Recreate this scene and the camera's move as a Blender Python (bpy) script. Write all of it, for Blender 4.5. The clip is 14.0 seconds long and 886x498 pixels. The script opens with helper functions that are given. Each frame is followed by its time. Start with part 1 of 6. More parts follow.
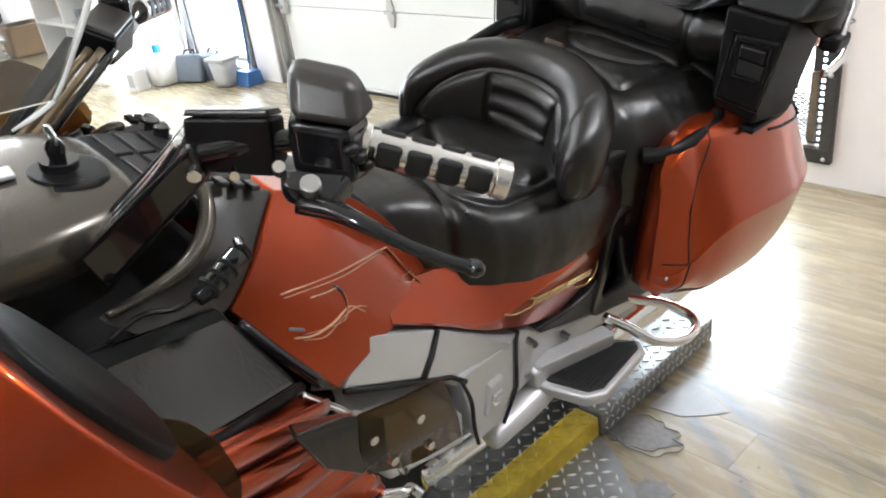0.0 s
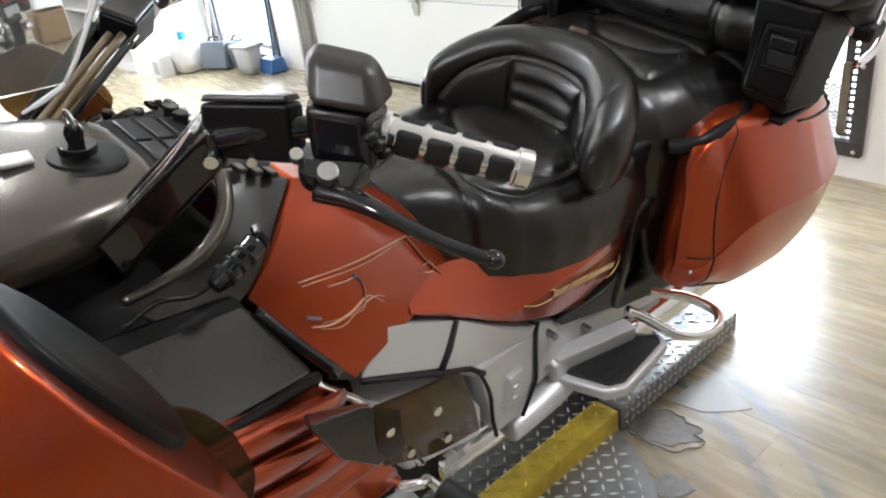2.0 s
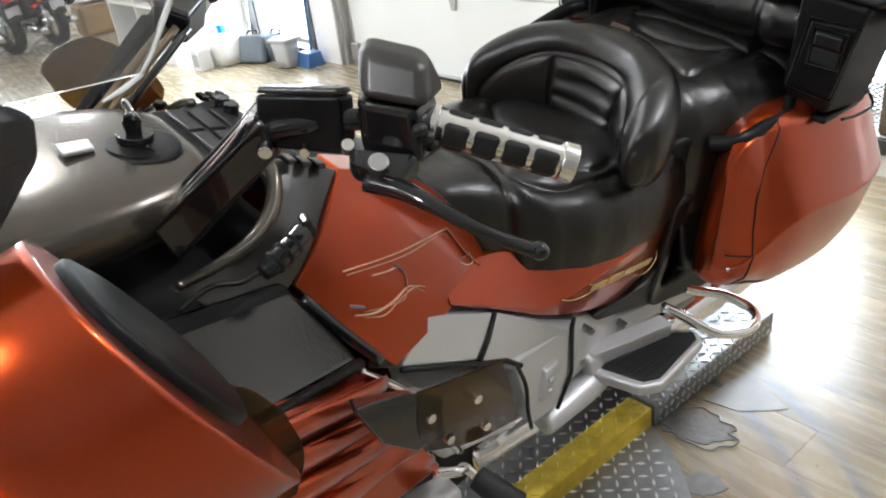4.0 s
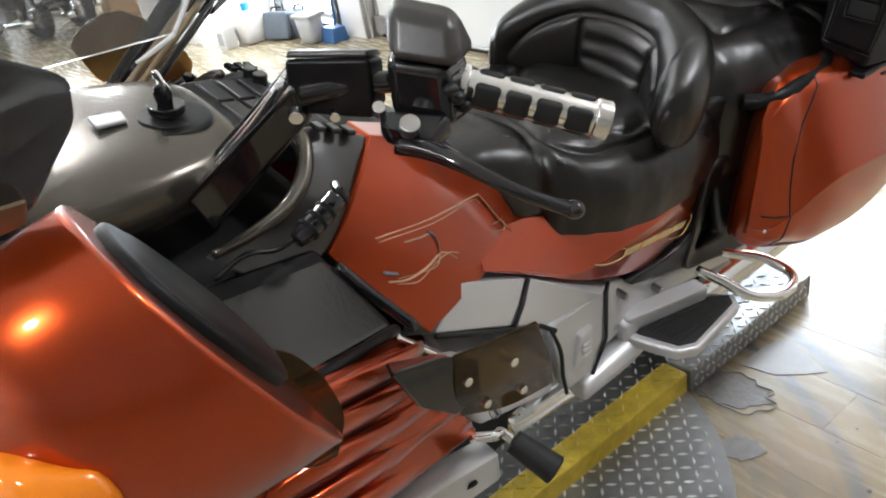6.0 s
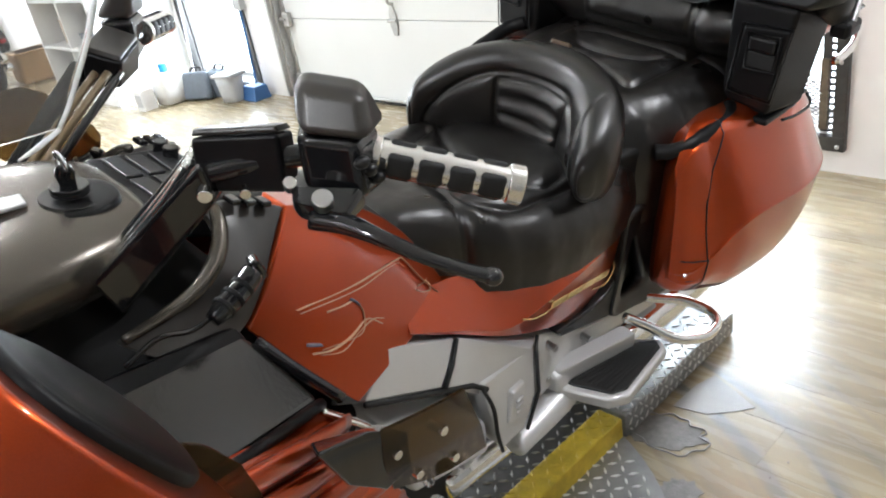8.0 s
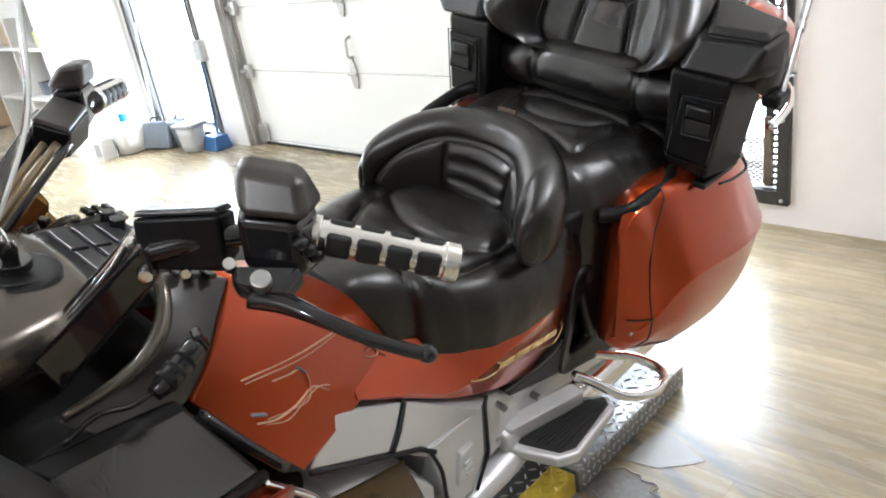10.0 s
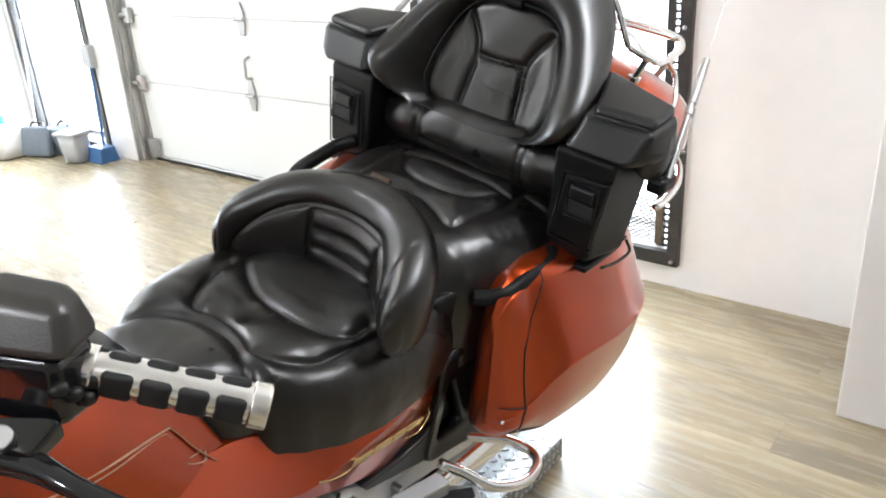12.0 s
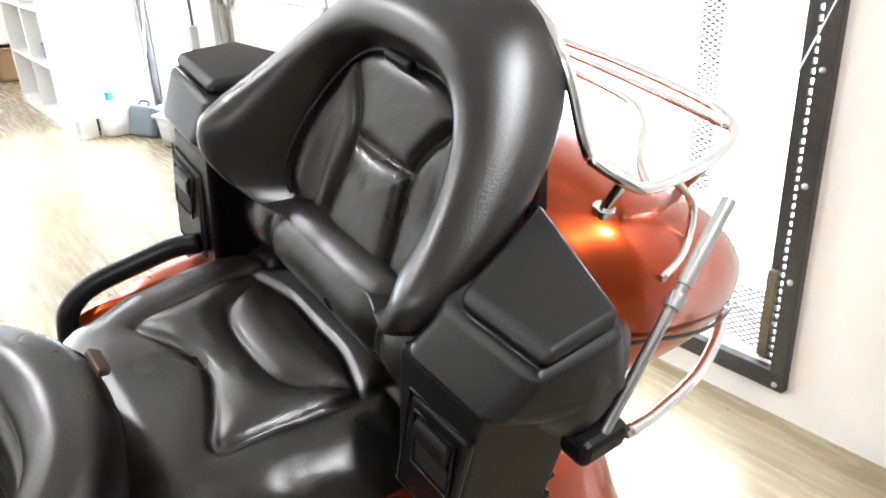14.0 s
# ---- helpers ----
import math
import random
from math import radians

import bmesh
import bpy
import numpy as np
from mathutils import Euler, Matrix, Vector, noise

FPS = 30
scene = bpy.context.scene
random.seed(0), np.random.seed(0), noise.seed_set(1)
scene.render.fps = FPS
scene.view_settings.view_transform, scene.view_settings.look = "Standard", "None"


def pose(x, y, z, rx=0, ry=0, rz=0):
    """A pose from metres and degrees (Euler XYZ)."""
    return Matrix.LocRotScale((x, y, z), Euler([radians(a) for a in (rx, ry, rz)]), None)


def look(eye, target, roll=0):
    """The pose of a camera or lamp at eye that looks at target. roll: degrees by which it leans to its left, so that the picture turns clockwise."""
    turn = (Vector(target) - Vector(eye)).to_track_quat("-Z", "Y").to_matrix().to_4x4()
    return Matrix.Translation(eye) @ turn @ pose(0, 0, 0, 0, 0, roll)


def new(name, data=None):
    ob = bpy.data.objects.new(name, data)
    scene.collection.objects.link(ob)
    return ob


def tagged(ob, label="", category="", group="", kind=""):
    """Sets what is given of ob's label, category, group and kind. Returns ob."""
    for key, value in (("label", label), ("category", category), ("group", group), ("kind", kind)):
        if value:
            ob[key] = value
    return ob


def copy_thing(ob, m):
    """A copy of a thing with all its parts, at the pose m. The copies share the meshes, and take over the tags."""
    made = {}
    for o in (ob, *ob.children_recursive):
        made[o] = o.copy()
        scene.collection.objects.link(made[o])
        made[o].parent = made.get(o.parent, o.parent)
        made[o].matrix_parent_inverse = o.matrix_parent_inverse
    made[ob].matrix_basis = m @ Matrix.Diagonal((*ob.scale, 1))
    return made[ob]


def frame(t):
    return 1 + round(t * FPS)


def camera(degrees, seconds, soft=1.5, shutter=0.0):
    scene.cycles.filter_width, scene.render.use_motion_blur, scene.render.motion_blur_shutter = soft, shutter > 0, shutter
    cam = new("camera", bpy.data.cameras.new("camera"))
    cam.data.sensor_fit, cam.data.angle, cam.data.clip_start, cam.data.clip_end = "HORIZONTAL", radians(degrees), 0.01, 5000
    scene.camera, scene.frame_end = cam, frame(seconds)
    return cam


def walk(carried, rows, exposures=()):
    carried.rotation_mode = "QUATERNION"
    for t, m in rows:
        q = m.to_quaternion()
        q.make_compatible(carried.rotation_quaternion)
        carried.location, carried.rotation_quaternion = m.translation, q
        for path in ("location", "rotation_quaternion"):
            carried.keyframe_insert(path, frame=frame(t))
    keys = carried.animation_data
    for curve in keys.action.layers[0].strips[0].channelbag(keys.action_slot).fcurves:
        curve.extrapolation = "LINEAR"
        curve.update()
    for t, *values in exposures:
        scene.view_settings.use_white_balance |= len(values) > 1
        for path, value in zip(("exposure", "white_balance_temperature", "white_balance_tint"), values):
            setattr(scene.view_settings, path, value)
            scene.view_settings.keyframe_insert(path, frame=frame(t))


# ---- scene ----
cam = camera(59.1, 14.0, 2.0)
PATH = [
    (0, (0.315, 0.34, 1.266), (1.483, 1.693, 0.368), -7.8),
    (0.5, (0.338, 0.334, 1.269), (1.542, 1.668, 0.391), -9.2),
    (1, (0.335, 0.329, 1.28), (1.5, 1.715, 0.431), -10.5),
    (1.5, (0.333, 0.344, 1.267), (1.465, 1.726, 0.368), -8.9),
    (2, (0.325, 0.348, 1.26), (1.443, 1.732, 0.345), -7.9),
    (2.5, (0.312, 0.347, 1.269), (1.373, 1.772, 0.351), -9.7),
    (2.7, (0.308, 0.352, 1.264), (1.341, 1.785, 0.326), -8.8),
    (4.8, (0.299, 0.34, 1.27), (1.364, 1.785, 0.389), -7.8),
    (5, (0.296, 0.346, 1.277), (1.334, 1.824, 0.418), -7.2),
    (5.5, (0.295, 0.349, 1.278), (1.312, 1.845, 0.425), -6.5),
    (6, (0.297, 0.347, 1.254), (1.271, 1.806, 0.292), -10.6),
    (6.5, (0.297, 0.351, 1.245), (1.263, 1.784, 0.238), -10.6),
    (7, (0.32, 0.354, 1.266), (1.355, 1.782, 0.323), -11.7),
    (7.2, (0.321, 0.367, 1.259), (1.419, 1.778, 0.364), -12.0),
    (9.3, (0.327, 0.316, 1.278), (1.496, 1.674, 0.390), -10.5),
    (9.5, (0.333, 0.318, 1.276), (1.514, 1.657, 0.375), -10.7),
    (10, (0.338, 0.321, 1.299), (1.595, 1.658, 0.504), -9.6),
    (10.2, (0.319, 0.328, 1.305), (1.582, 1.682, 0.547), -7.6),
    (10.5, (0.267, 0.350, 1.332), (1.515, 1.746, 0.629), -5.2),
    (10.8, (0.196, 0.358, 1.342), (1.454, 1.740, 0.631), -4.1),
    (11, (0.166, 0.351, 1.333), (1.532, 1.581, 0.545), -3.2),
    (11.3, (0.179, 0.350, 1.323), (1.645, 1.428, 0.492), -2.1),
    (11.5, (0.238, 0.349, 1.313), (1.689, 1.435, 0.465), -5.6),
    (11.7, (0.339, 0.348, 1.314), (1.773, 1.486, 0.507), -5.9),
    (12, (0.502, 0.361, 1.339), (1.927, 1.529, 0.561), -3.6),
    (12.2, (0.599, 0.388, 1.335), (1.989, 1.571, 0.519), -3.8),
    (12.5, (0.715, 0.443, 1.337), (2.160, 1.568, 0.531), -1.4),
    (12.7, (0.780, 0.490, 1.359), (2.272, 1.574, 0.586), 1.3),
    (13, (0.882, 0.490, 1.376), (2.400, 1.549, 0.619), -0.4),
    (13.2, (0.964, 0.479, 1.362), (2.418, 1.657, 0.655), -1.6),
    (13.5, (1.103, 0.443, 1.368), (2.419, 1.792, 0.696), -2.0),
    (13.7, (1.189, 0.443, 1.361), (2.384, 1.869, 0.624), -2.3),
    (14, (1.305, 0.497, 1.341), (2.408, 1.958, 0.534), -2.5),
]
walk(cam, [(t, look(eye, target, roll)) for t, eye, target, roll in PATH], [(0.0, -0.60, 6100), (2.5, -0.72, 6100), (7.2, -0.68, 6100), (9.5, -0.58, 6100), (10.8, -0.54, 6100), (12.0, -0.50, 6100), (13.0, -0.47, 6100), (14.0, -0.33, 6250)])

# ---- world and lamps ----
world = bpy.data.worlds.new("daylight")
scene.world = world
world.use_nodes = True
wn = world.node_tree.nodes
sky = wn.new("ShaderNodeTexSky")
sky.sky_type, sky.sun_disc = "NISHITA", False
sky.sun_elevation, sky.sun_rotation = radians(38), radians(120)
world.node_tree.links.new(sky.outputs["Color"], wn["Background"].inputs["Color"])
wn["Background"].inputs["Strength"].default_value = 0.15


def area_lamp(name, eye, target, sx, sy, watts, colour=(1, 1, 1)):
    data = bpy.data.lights.new(name, "AREA")
    data.shape, data.size, data.size_y, data.energy, data.color = "RECTANGLE", sx, sy, watts, colour
    ob = new(name, data)
    ob.matrix_world = look(eye, target)
    return ob


def round_lamp(name, x, y, z, watts, radius=0.09):
    data = bpy.data.lights.new(name, "AREA")
    data.shape, data.size, data.energy, data.color = "DISK", radius * 2, watts, (1.0, 0.985, 0.97)
    ob = new(name, data)
    ob.matrix_world = look((x, y, z), (x, y, 0))
    return ob


area_lamp("window_daylight", (3.27, 1.97, 0.70), (0.0, 1.97, 0.50), 1.1, 1.05, 120, (0.86, 0.94, 1.0))
area_lamp("door_daylight", (3.25, 5.80, 0.6), (0.0, 5.80, 0.4), 0.95, 1.05, 180, (0.88, 0.95, 1.0))
area_lamp("shop_daylight", (0.4, 11.1, 1.3), (0.6, 4.0, 0.5), 4.2, 1.7, 540, (0.90, 0.96, 1.0))
# unseen lamps at assumed places; the last three added to brighten leather reflections
LAMPS = ((-0.55, 0.2), (0.75, 2.7), (2.0, 0.1), (-0.6, 3.9), (1.7, 5.0), (0.2, 5.2), (-2.7, 5.6), (-2.7, 8.2), (-2.4, 1.6))
for lx, ly in LAMPS:
    round_lamp("ceiling_lamp_light", lx, ly, 2.54, 41, 0.10)

# ---- materials ----


def mat(name, base, rough=0.5, metal=0.0, noise_scale=40.0, vary=0.12, bump=0.0, bump_scale=200.0, coat=0.0, spec=0.5, big=3.0, trans=0.0, ior=1.45, alpha=1.0, rvary=0.1):
    m = bpy.data.materials.new(name)
    m.use_nodes = True
    nt, b = m.node_tree, m.node_tree.nodes["Principled BSDF"]
    tc = nt.nodes.new("ShaderNodeTexCoord")
    n1, n2 = nt.nodes.new("ShaderNodeTexNoise"), nt.nodes.new("ShaderNodeTexNoise")
    n1.inputs["Scale"].default_value, n2.inputs["Scale"].default_value = noise_scale, big
    n1.inputs["Detail"].default_value = 5
    for n in (n1, n2):
        nt.links.new(tc.outputs["Object"], n.inputs["Vector"])
    add = nt.nodes.new("ShaderNodeMath")
    add.operation = "ADD"
    nt.links.new(n1.outputs["Fac"], add.inputs[0])
    nt.links.new(n2.outputs["Fac"], add.inputs[1])
    ramp = nt.nodes.new("ShaderNodeMapRange")
    ramp.inputs["From Min"].default_value, ramp.inputs["From Max"].default_value = 0.6, 1.4
    ramp.inputs["To Min"].default_value, ramp.inputs["To Max"].default_value = 1 - vary, 1 + vary
    nt.links.new(add.outputs[0], ramp.inputs["Value"])
    mul = nt.nodes.new("ShaderNodeVectorMath")
    mul.operation = "SCALE"
    mul.inputs[0].default_value = base
    nt.links.new(ramp.outputs[0], mul.inputs["Scale"])
    nt.links.new(mul.outputs[0], b.inputs["Base Color"])
    rr = nt.nodes.new("ShaderNodeMapRange")
    rr.inputs["To Min"].default_value, rr.inputs["To Max"].default_value = max(0.02, rough * (1 - rvary)), min(1, rough * (1 + rvary))
    nt.links.new(n2.outputs["Fac"], rr.inputs["Value"])
    nt.links.new(rr.outputs[0], b.inputs["Roughness"])
    b.inputs["Metallic"].default_value = metal
    b.inputs["Specular IOR Level"].default_value = spec
    b.inputs["Coat Weight"].default_value, b.inputs["Coat Roughness"].default_value = coat, 0.03
    b.inputs["Transmission Weight"].default_value, b.inputs["IOR"].default_value = trans, ior
    b.inputs["Alpha"].default_value = alpha
    if bump:
        n3, bp = nt.nodes.new("ShaderNodeTexNoise"), nt.nodes.new("ShaderNodeBump")
        n3.inputs["Scale"].default_value, n3.inputs["Detail"].default_value = bump_scale, 3
        nt.links.new(tc.outputs["Object"], n3.inputs["Vector"])
        nt.links.new(n3.outputs["Fac"], bp.inputs["Height"])
        bp.inputs["Strength"].default_value, bp.inputs["Distance"].default_value = bump, 0.002
        nt.links.new(bp.outputs[0], b.inputs["Normal"])
    return m


LEATHER = mat("black_leather", (0.0050, 0.0041, 0.0034), 0.31, bump=0.16, bump_scale=420, big=7.0, vary=0.85, spec=0.7, rvary=0.4)
LEATHER.node_tree.nodes["Principled BSDF"].inputs["Coat Weight"].default_value = 0.15
LEATHER.node_tree.nodes["Principled BSDF"].inputs["Coat Roughness"].default_value = 0.30
PIPING = mat("piping", (0.007, 0.007, 0.007), 0.36, vary=0.2)
PAINT = mat("copper_red_paint", (0.43, 0.052, 0.005), 0.28, metal=0.85, noise_scale=900, vary=0.12, coat=1.0, rvary=0.04)
PAINT.node_tree.nodes["Principled BSDF"].inputs["Coat IOR"].default_value = 1.45
PLASTIC = mat("black_plastic", (0.0055, 0.0055, 0.006), 0.40, bump=0.10, bump_scale=600, vary=0.25, spec=0.26)
LID_PLASTIC = mat("satin_black_vinyl", (0.008, 0.0076, 0.0072), 0.22, bump=0.12, bump_scale=160, vary=0.35, spec=1.0, rvary=0.4)
PLASTIC_GREY = mat("charcoal_plastic", (0.008, 0.008, 0.0085), 0.36, bump=0.08, bump_scale=700, vary=0.15, spec=0.5)
DASH = mat("dash_grey_paint", (0.125, 0.112, 0.095), 0.25, metal=0.75, noise_scale=800, vary=0.08)
GLOSS_BLACK = mat("gloss_black", (0.008, 0.008, 0.009), 0.12, vary=0.1, coat=0.5)
HOOD = mat("worn_satin_plastic", (0.028, 0.025, 0.022), 0.33, bump=0.08, bump_scale=500, vary=0.3, spec=0.8, rvary=0.3)
# near black: shade put into the colour of recesses and hidden bodies
SHADE_BLACK = mat("shade_black", (0.006, 0.006, 0.006), 0.7, vary=0.3)
SILVER = mat("silver_engine_paint", (0.60, 0.60, 0.605), 0.38, metal=0.5, noise_scale=600, vary=0.06, bump=0.1, bump_scale=900)
CHROME = mat("chrome", (0.90, 0.90, 0.90), 0.10, metal=1.0, vary=0.05)
GRIP_METAL = mat("satin_chrome", (0.88, 0.87, 0.85), 0.24, metal=1.0, vary=0.06)
STEEL = mat("brushed_steel", (0.5, 0.5, 0.5), 0.3, metal=1.0, vary=0.15)
RUBBER = mat("black_rubber", (0.009, 0.009, 0.009), 0.62, bump=0.2, vary=0.2)
DARK_RED = mat("dark_red_gloss", (0.10, 0.010, 0.006), 0.3, vary=0.15, coat=0.5)
AMBER = mat("amber_lens", (0.85, 0.24, 0.01), 0.12, vary=0.12, noise_scale=60, coat=0.6)
GOLD = mat("gold_emblem", (0.72, 0.52, 0.26), 0.22, metal=0.9, vary=0.1)
STRIPE_TAN = mat("pinstripe_tan", (0.55, 0.30, 0.17), 0.3, vary=0.15, coat=0.8)
STRIPE_BLUE = mat("pinstripe_slate", (0.10, 0.11, 0.15), 0.3, vary=0.15, coat=0.8)
SMOKE = mat("smoked_acrylic", (0.15, 0.092, 0.034), 0.05, vary=0.03, trans=0.86, ior=1.3)
SHIELD = mat("windshield_acrylic", (0.74, 0.74, 0.72), 0.02, vary=0.02, trans=0.95, ior=1.3)
SHIELD_EDGE = mat("acrylic_edge", (0.80, 0.82, 0.80), 0.25, vary=0.05, trans=0.3)
TREAD = mat("polished_tread", (0.78, 0.78, 0.77), 0.30, metal=0.35, noise_scale=60, vary=0.12)
BRONZE = mat("bronze_trim", (0.16, 0.12, 0.07), 0.4, metal=0.4, vary=0.1)
YELLOW = mat("worn_yellow_paint", (0.50, 0.36, 0.03), 0.45, noise_scale=35, vary=0.4, bump=0.15, bump_scale=90)
PLATE = mat("diamond_plate", (0.30, 0.30, 0.295), 0.42, metal=0.75, noise_scale=30, vary=0.3)
PLATE_DARK = mat("dark_diamond_plate", (0.10, 0.10, 0.10), 0.42, metal=0.7, noise_scale=30, vary=0.3)
WALL = mat("white_wall_paint", (0.80, 0.785, 0.765), 0.6, noise_scale=14, vary=0.03, bump=0.12, bump_scale=60)
# grey assumed for an unseen wall, to keep reflections darker
WALL_GREY = mat("unseen_wall_grey", (0.30, 0.295, 0.285), 0.6, noise_scale=14, vary=0.06, bump=0.12, bump_scale=60)
GARNISH = mat("dark_tinted_acrylic", (0.10, 0.10, 0.10), 0.10, vary=0.1, trans=0.55, ior=1.12)
CEIL = mat("ceiling_paint", (0.74, 0.73, 0.71), 0.7, noise_scale=14, vary=0.03)
DOOR = mat("door_panel_paint", (0.74, 0.755, 0.74), 0.42, noise_scale=200, vary=0.025, bump=0.12, bump_scale=260)
GALV = mat("galvanised_steel", (0.45, 0.45, 0.44), 0.42, metal=0.8, noise_scale=60, vary=0.25)
FRAME = mat("dark_bronze_frame", (0.045, 0.042, 0.04), 0.4, metal=0.4, vary=0.3)
# steel mesh lightened: the bloom of the bright window put into its colour
MESH = mat("bloom_pale_steel", (0.6, 0.6, 0.6), 0.5, metal=0.3, vary=0.2)
GLASS = mat("window_glass", (0.95, 0.97, 0.97), 0.02, vary=0.01, trans=1.0, ior=1.05)
BUCKLE = mat("worn_bronze", (0.10, 0.07, 0.05), 0.38, metal=0.5, noise_scale=120, vary=0.35)
RUST = mat("weathered_strip", (0.11, 0.085, 0.055), 0.6, noise_scale=50, vary=0.5)
BAGGREY = mat("slate_plastic", (0.16, 0.19, 0.23), 0.5, vary=0.15)
BLUE = mat("blue_plastic", (0.04, 0.12, 0.30), 0.45, vary=0.1)
BLUELITE = mat("bright_blue_plastic", (0.05, 0.35, 0.85), 0.4, vary=0.1)
WHITEP = mat("white_plastic", (0.75, 0.75, 0.74), 0.5, vary=0.06)
GREYP = mat("light_grey_plastic", (0.42, 0.43, 0.44), 0.5, vary=0.1)
YELP = mat("yellow_plastic", (0.75, 0.52, 0.03), 0.45, vary=0.1)
GREENP = mat("olive_bin", (0.35, 0.40, 0.06), 0.5, vary=0.1)
REDP = mat("red_tank_paint", (0.42, 0.02, 0.02), 0.25, vary=0.1, coat=0.8)
CARD = mat("cardboard", (0.38, 0.24, 0.12), 0.75, vary=0.12)
UNDERLAY = mat("torn_underlay", (0.20, 0.19, 0.18), 0.7, noise_scale=60, vary=0.35, bump=0.5, bump_scale=80)
SCUFFED = mat("peeled_vinyl", (0.30, 0.29, 0.275), 0.30, noise_scale=20, vary=0.2)


DAYLIGHT = bpy.data.materials.new("bright_daylight")
DAYLIGHT.use_nodes = True
DAYLIGHT.node_tree.nodes["Principled BSDF"].inputs["Emission Color"].default_value = (0.95, 0.98, 1.0, 1)
DAYLIGHT.node_tree.nodes["Principled BSDF"].inputs["Emission Strength"].default_value = 6.0


def plank_material():
    m = bpy.data.materials.new("vinyl_plank")
    m.use_nodes = True
    nt, b = m.node_tree, m.node_tree.nodes["Principled BSDF"]
    L = nt.links.new
    geo = nt.nodes.new("ShaderNodeNewGeometry")
    info = nt.nodes.new("ShaderNodeObjectInfo")
    mp = nt.nodes.new("ShaderNodeMapping")
    mp.inputs["Scale"].default_value = (7.0, 0.8, 1.0)
    L(geo.outputs["Position"], mp.inputs["Vector"])
    shift = nt.nodes.new("ShaderNodeVectorMath")
    shift.operation = "SCALE"
    shift.inputs[0].default_value = (17.0, 31.0, 0.0)
    L(info.outputs["Random"], shift.inputs["Scale"])
    sm = nt.nodes.new("ShaderNodeVectorMath")
    L(mp.outputs[0], sm.inputs[0])
    L(shift.outputs[0], sm.inputs[1])
    g1, g2 = nt.nodes.new("ShaderNodeTexNoise"), nt.nodes.new("ShaderNodeTexNoise")
    g1.inputs["Scale"].default_value, g1.inputs["Detail"].default_value, g1.inputs["Distortion"].default_value = 1.3, 7, 0.6
    g2.inputs["Scale"].default_value, g2.inputs["Detail"].default_value = 6.0, 8
    L(sm.outputs[0], g1.inputs["Vector"])
    L(sm.outputs[0], g2.inputs["Vector"])
    ramp = nt.nodes.new("ShaderNodeValToRGB")
    e = ramp.color_ramp.elements
    e[0].position, e[0].color = 0.22, (0.205, 0.172, 0.120, 1)
    e[1].position, e[1].color = 0.76, (0.41, 0.345, 0.225, 1)
    mid = e.new(0.5)
    mid.color = (0.315, 0.262, 0.168, 1)
    mix = nt.nodes.new("ShaderNodeMath")
    mix.operation = "MULTIPLY_ADD"
    mix.inputs[1].default_value, mix.inputs[2].default_value = 0.35, -0.17
    L(g2.outputs["Fac"], mix.inputs[0])
    s2 = nt.nodes.new("ShaderNodeMath")
    L(g1.outputs["Fac"], s2.inputs[0])
    L(mix.outputs[0], s2.inputs[1])
    s3 = nt.nodes.new("ShaderNodeMath")
    s3.operation = "MULTIPLY_ADD"
    s3.inputs[1].default_value, s3.inputs[2].default_value = 0.16, -0.08
    L(info.outputs["Random"], s3.inputs[0])
    s4 = nt.nodes.new("ShaderNodeMath")
    L(s2.outputs[0], s4.inputs[0])
    L(s3.outputs[0], s4.inputs[1])
    L(s4.outputs[0], ramp.inputs["Fac"])
    # rubber scuff arcs round the turntable
    off = nt.nodes.new("ShaderNodeVectorMath")
    off.operation = "SUBTRACT"
    off.inputs[1].default_value = (0.9, 1.46, 0.0)
    L(geo.outputs["Position"], off.inputs[0])
    ln = nt.nodes.new("ShaderNodeVectorMath")
    ln.operation = "LENGTH"
    L(off.outputs[0], ln.inputs[0])
    band = nt.nodes.new("ShaderNodeMapRange")
    band.inputs["From Min"].default_value, band.inputs["From Max"].default_value = 1.40, 0.95
    L(ln.outputs["Value"], band.inputs["Value"])
    rings = nt.nodes.new("ShaderNodeTexNoise")
    rings.noise_dimensions = "1D"
    rings.inputs["Scale"].default_value, rings.inputs["Detail"].default_value = 16, 4
    L(ln.outputs["Value"], rings.inputs["W"])
    patchy = nt.nodes.new("ShaderNodeTexNoise")
    patchy.inputs["Scale"].default_value = 2.6
    L(geo.outputs["Position"], patchy.inputs["Vector"])
    m1 = nt.nodes.new("ShaderNodeMapRange")
    m1.inputs["From Min"].default_value, m1.inputs["From Max"].default_value = 0.45, 0.75
    L(rings.outputs["Fac"], m1.inputs["Value"])
    m2 = nt.nodes.new("ShaderNodeMath")
    m2.operation = "MULTIPLY"
    L(m1.outputs[0], m2.inputs[0])
    L(band.outputs[0], m2.inputs[1])
    m3 = nt.nodes.new("ShaderNodeMath")
    m3.operation, m3.use_clamp = "MULTIPLY", True
    L(m2.outputs[0], m3.inputs[0])
    L(patchy.outputs["Fac"], m3.inputs[1])
    cm = nt.nodes.new("ShaderNodeMix")
    cm.data_type = "RGBA"
    cm.inputs["B"].default_value = (0.17, 0.168, 0.165, 1)
    m4 = nt.nodes.new("ShaderNodeMath")
    m4.operation, m4.use_clamp = "MULTIPLY", True
    m4.inputs[1].default_value = 1.7
    L(m3.outputs[0], m4.inputs[0])
    L(m4.outputs[0], cm.inputs["Factor"])
    L(ramp.outputs["Color"], cm.inputs["A"])
    L(cm.outputs["Result"], b.inputs["Base Color"])
    rr = nt.nodes.new("ShaderNodeMapRange")
    rr.inputs["To Min"].default_value, rr.inputs["To Max"].default_value = 0.20, 0.34
    L(g2.outputs["Fac"], rr.inputs["Value"])
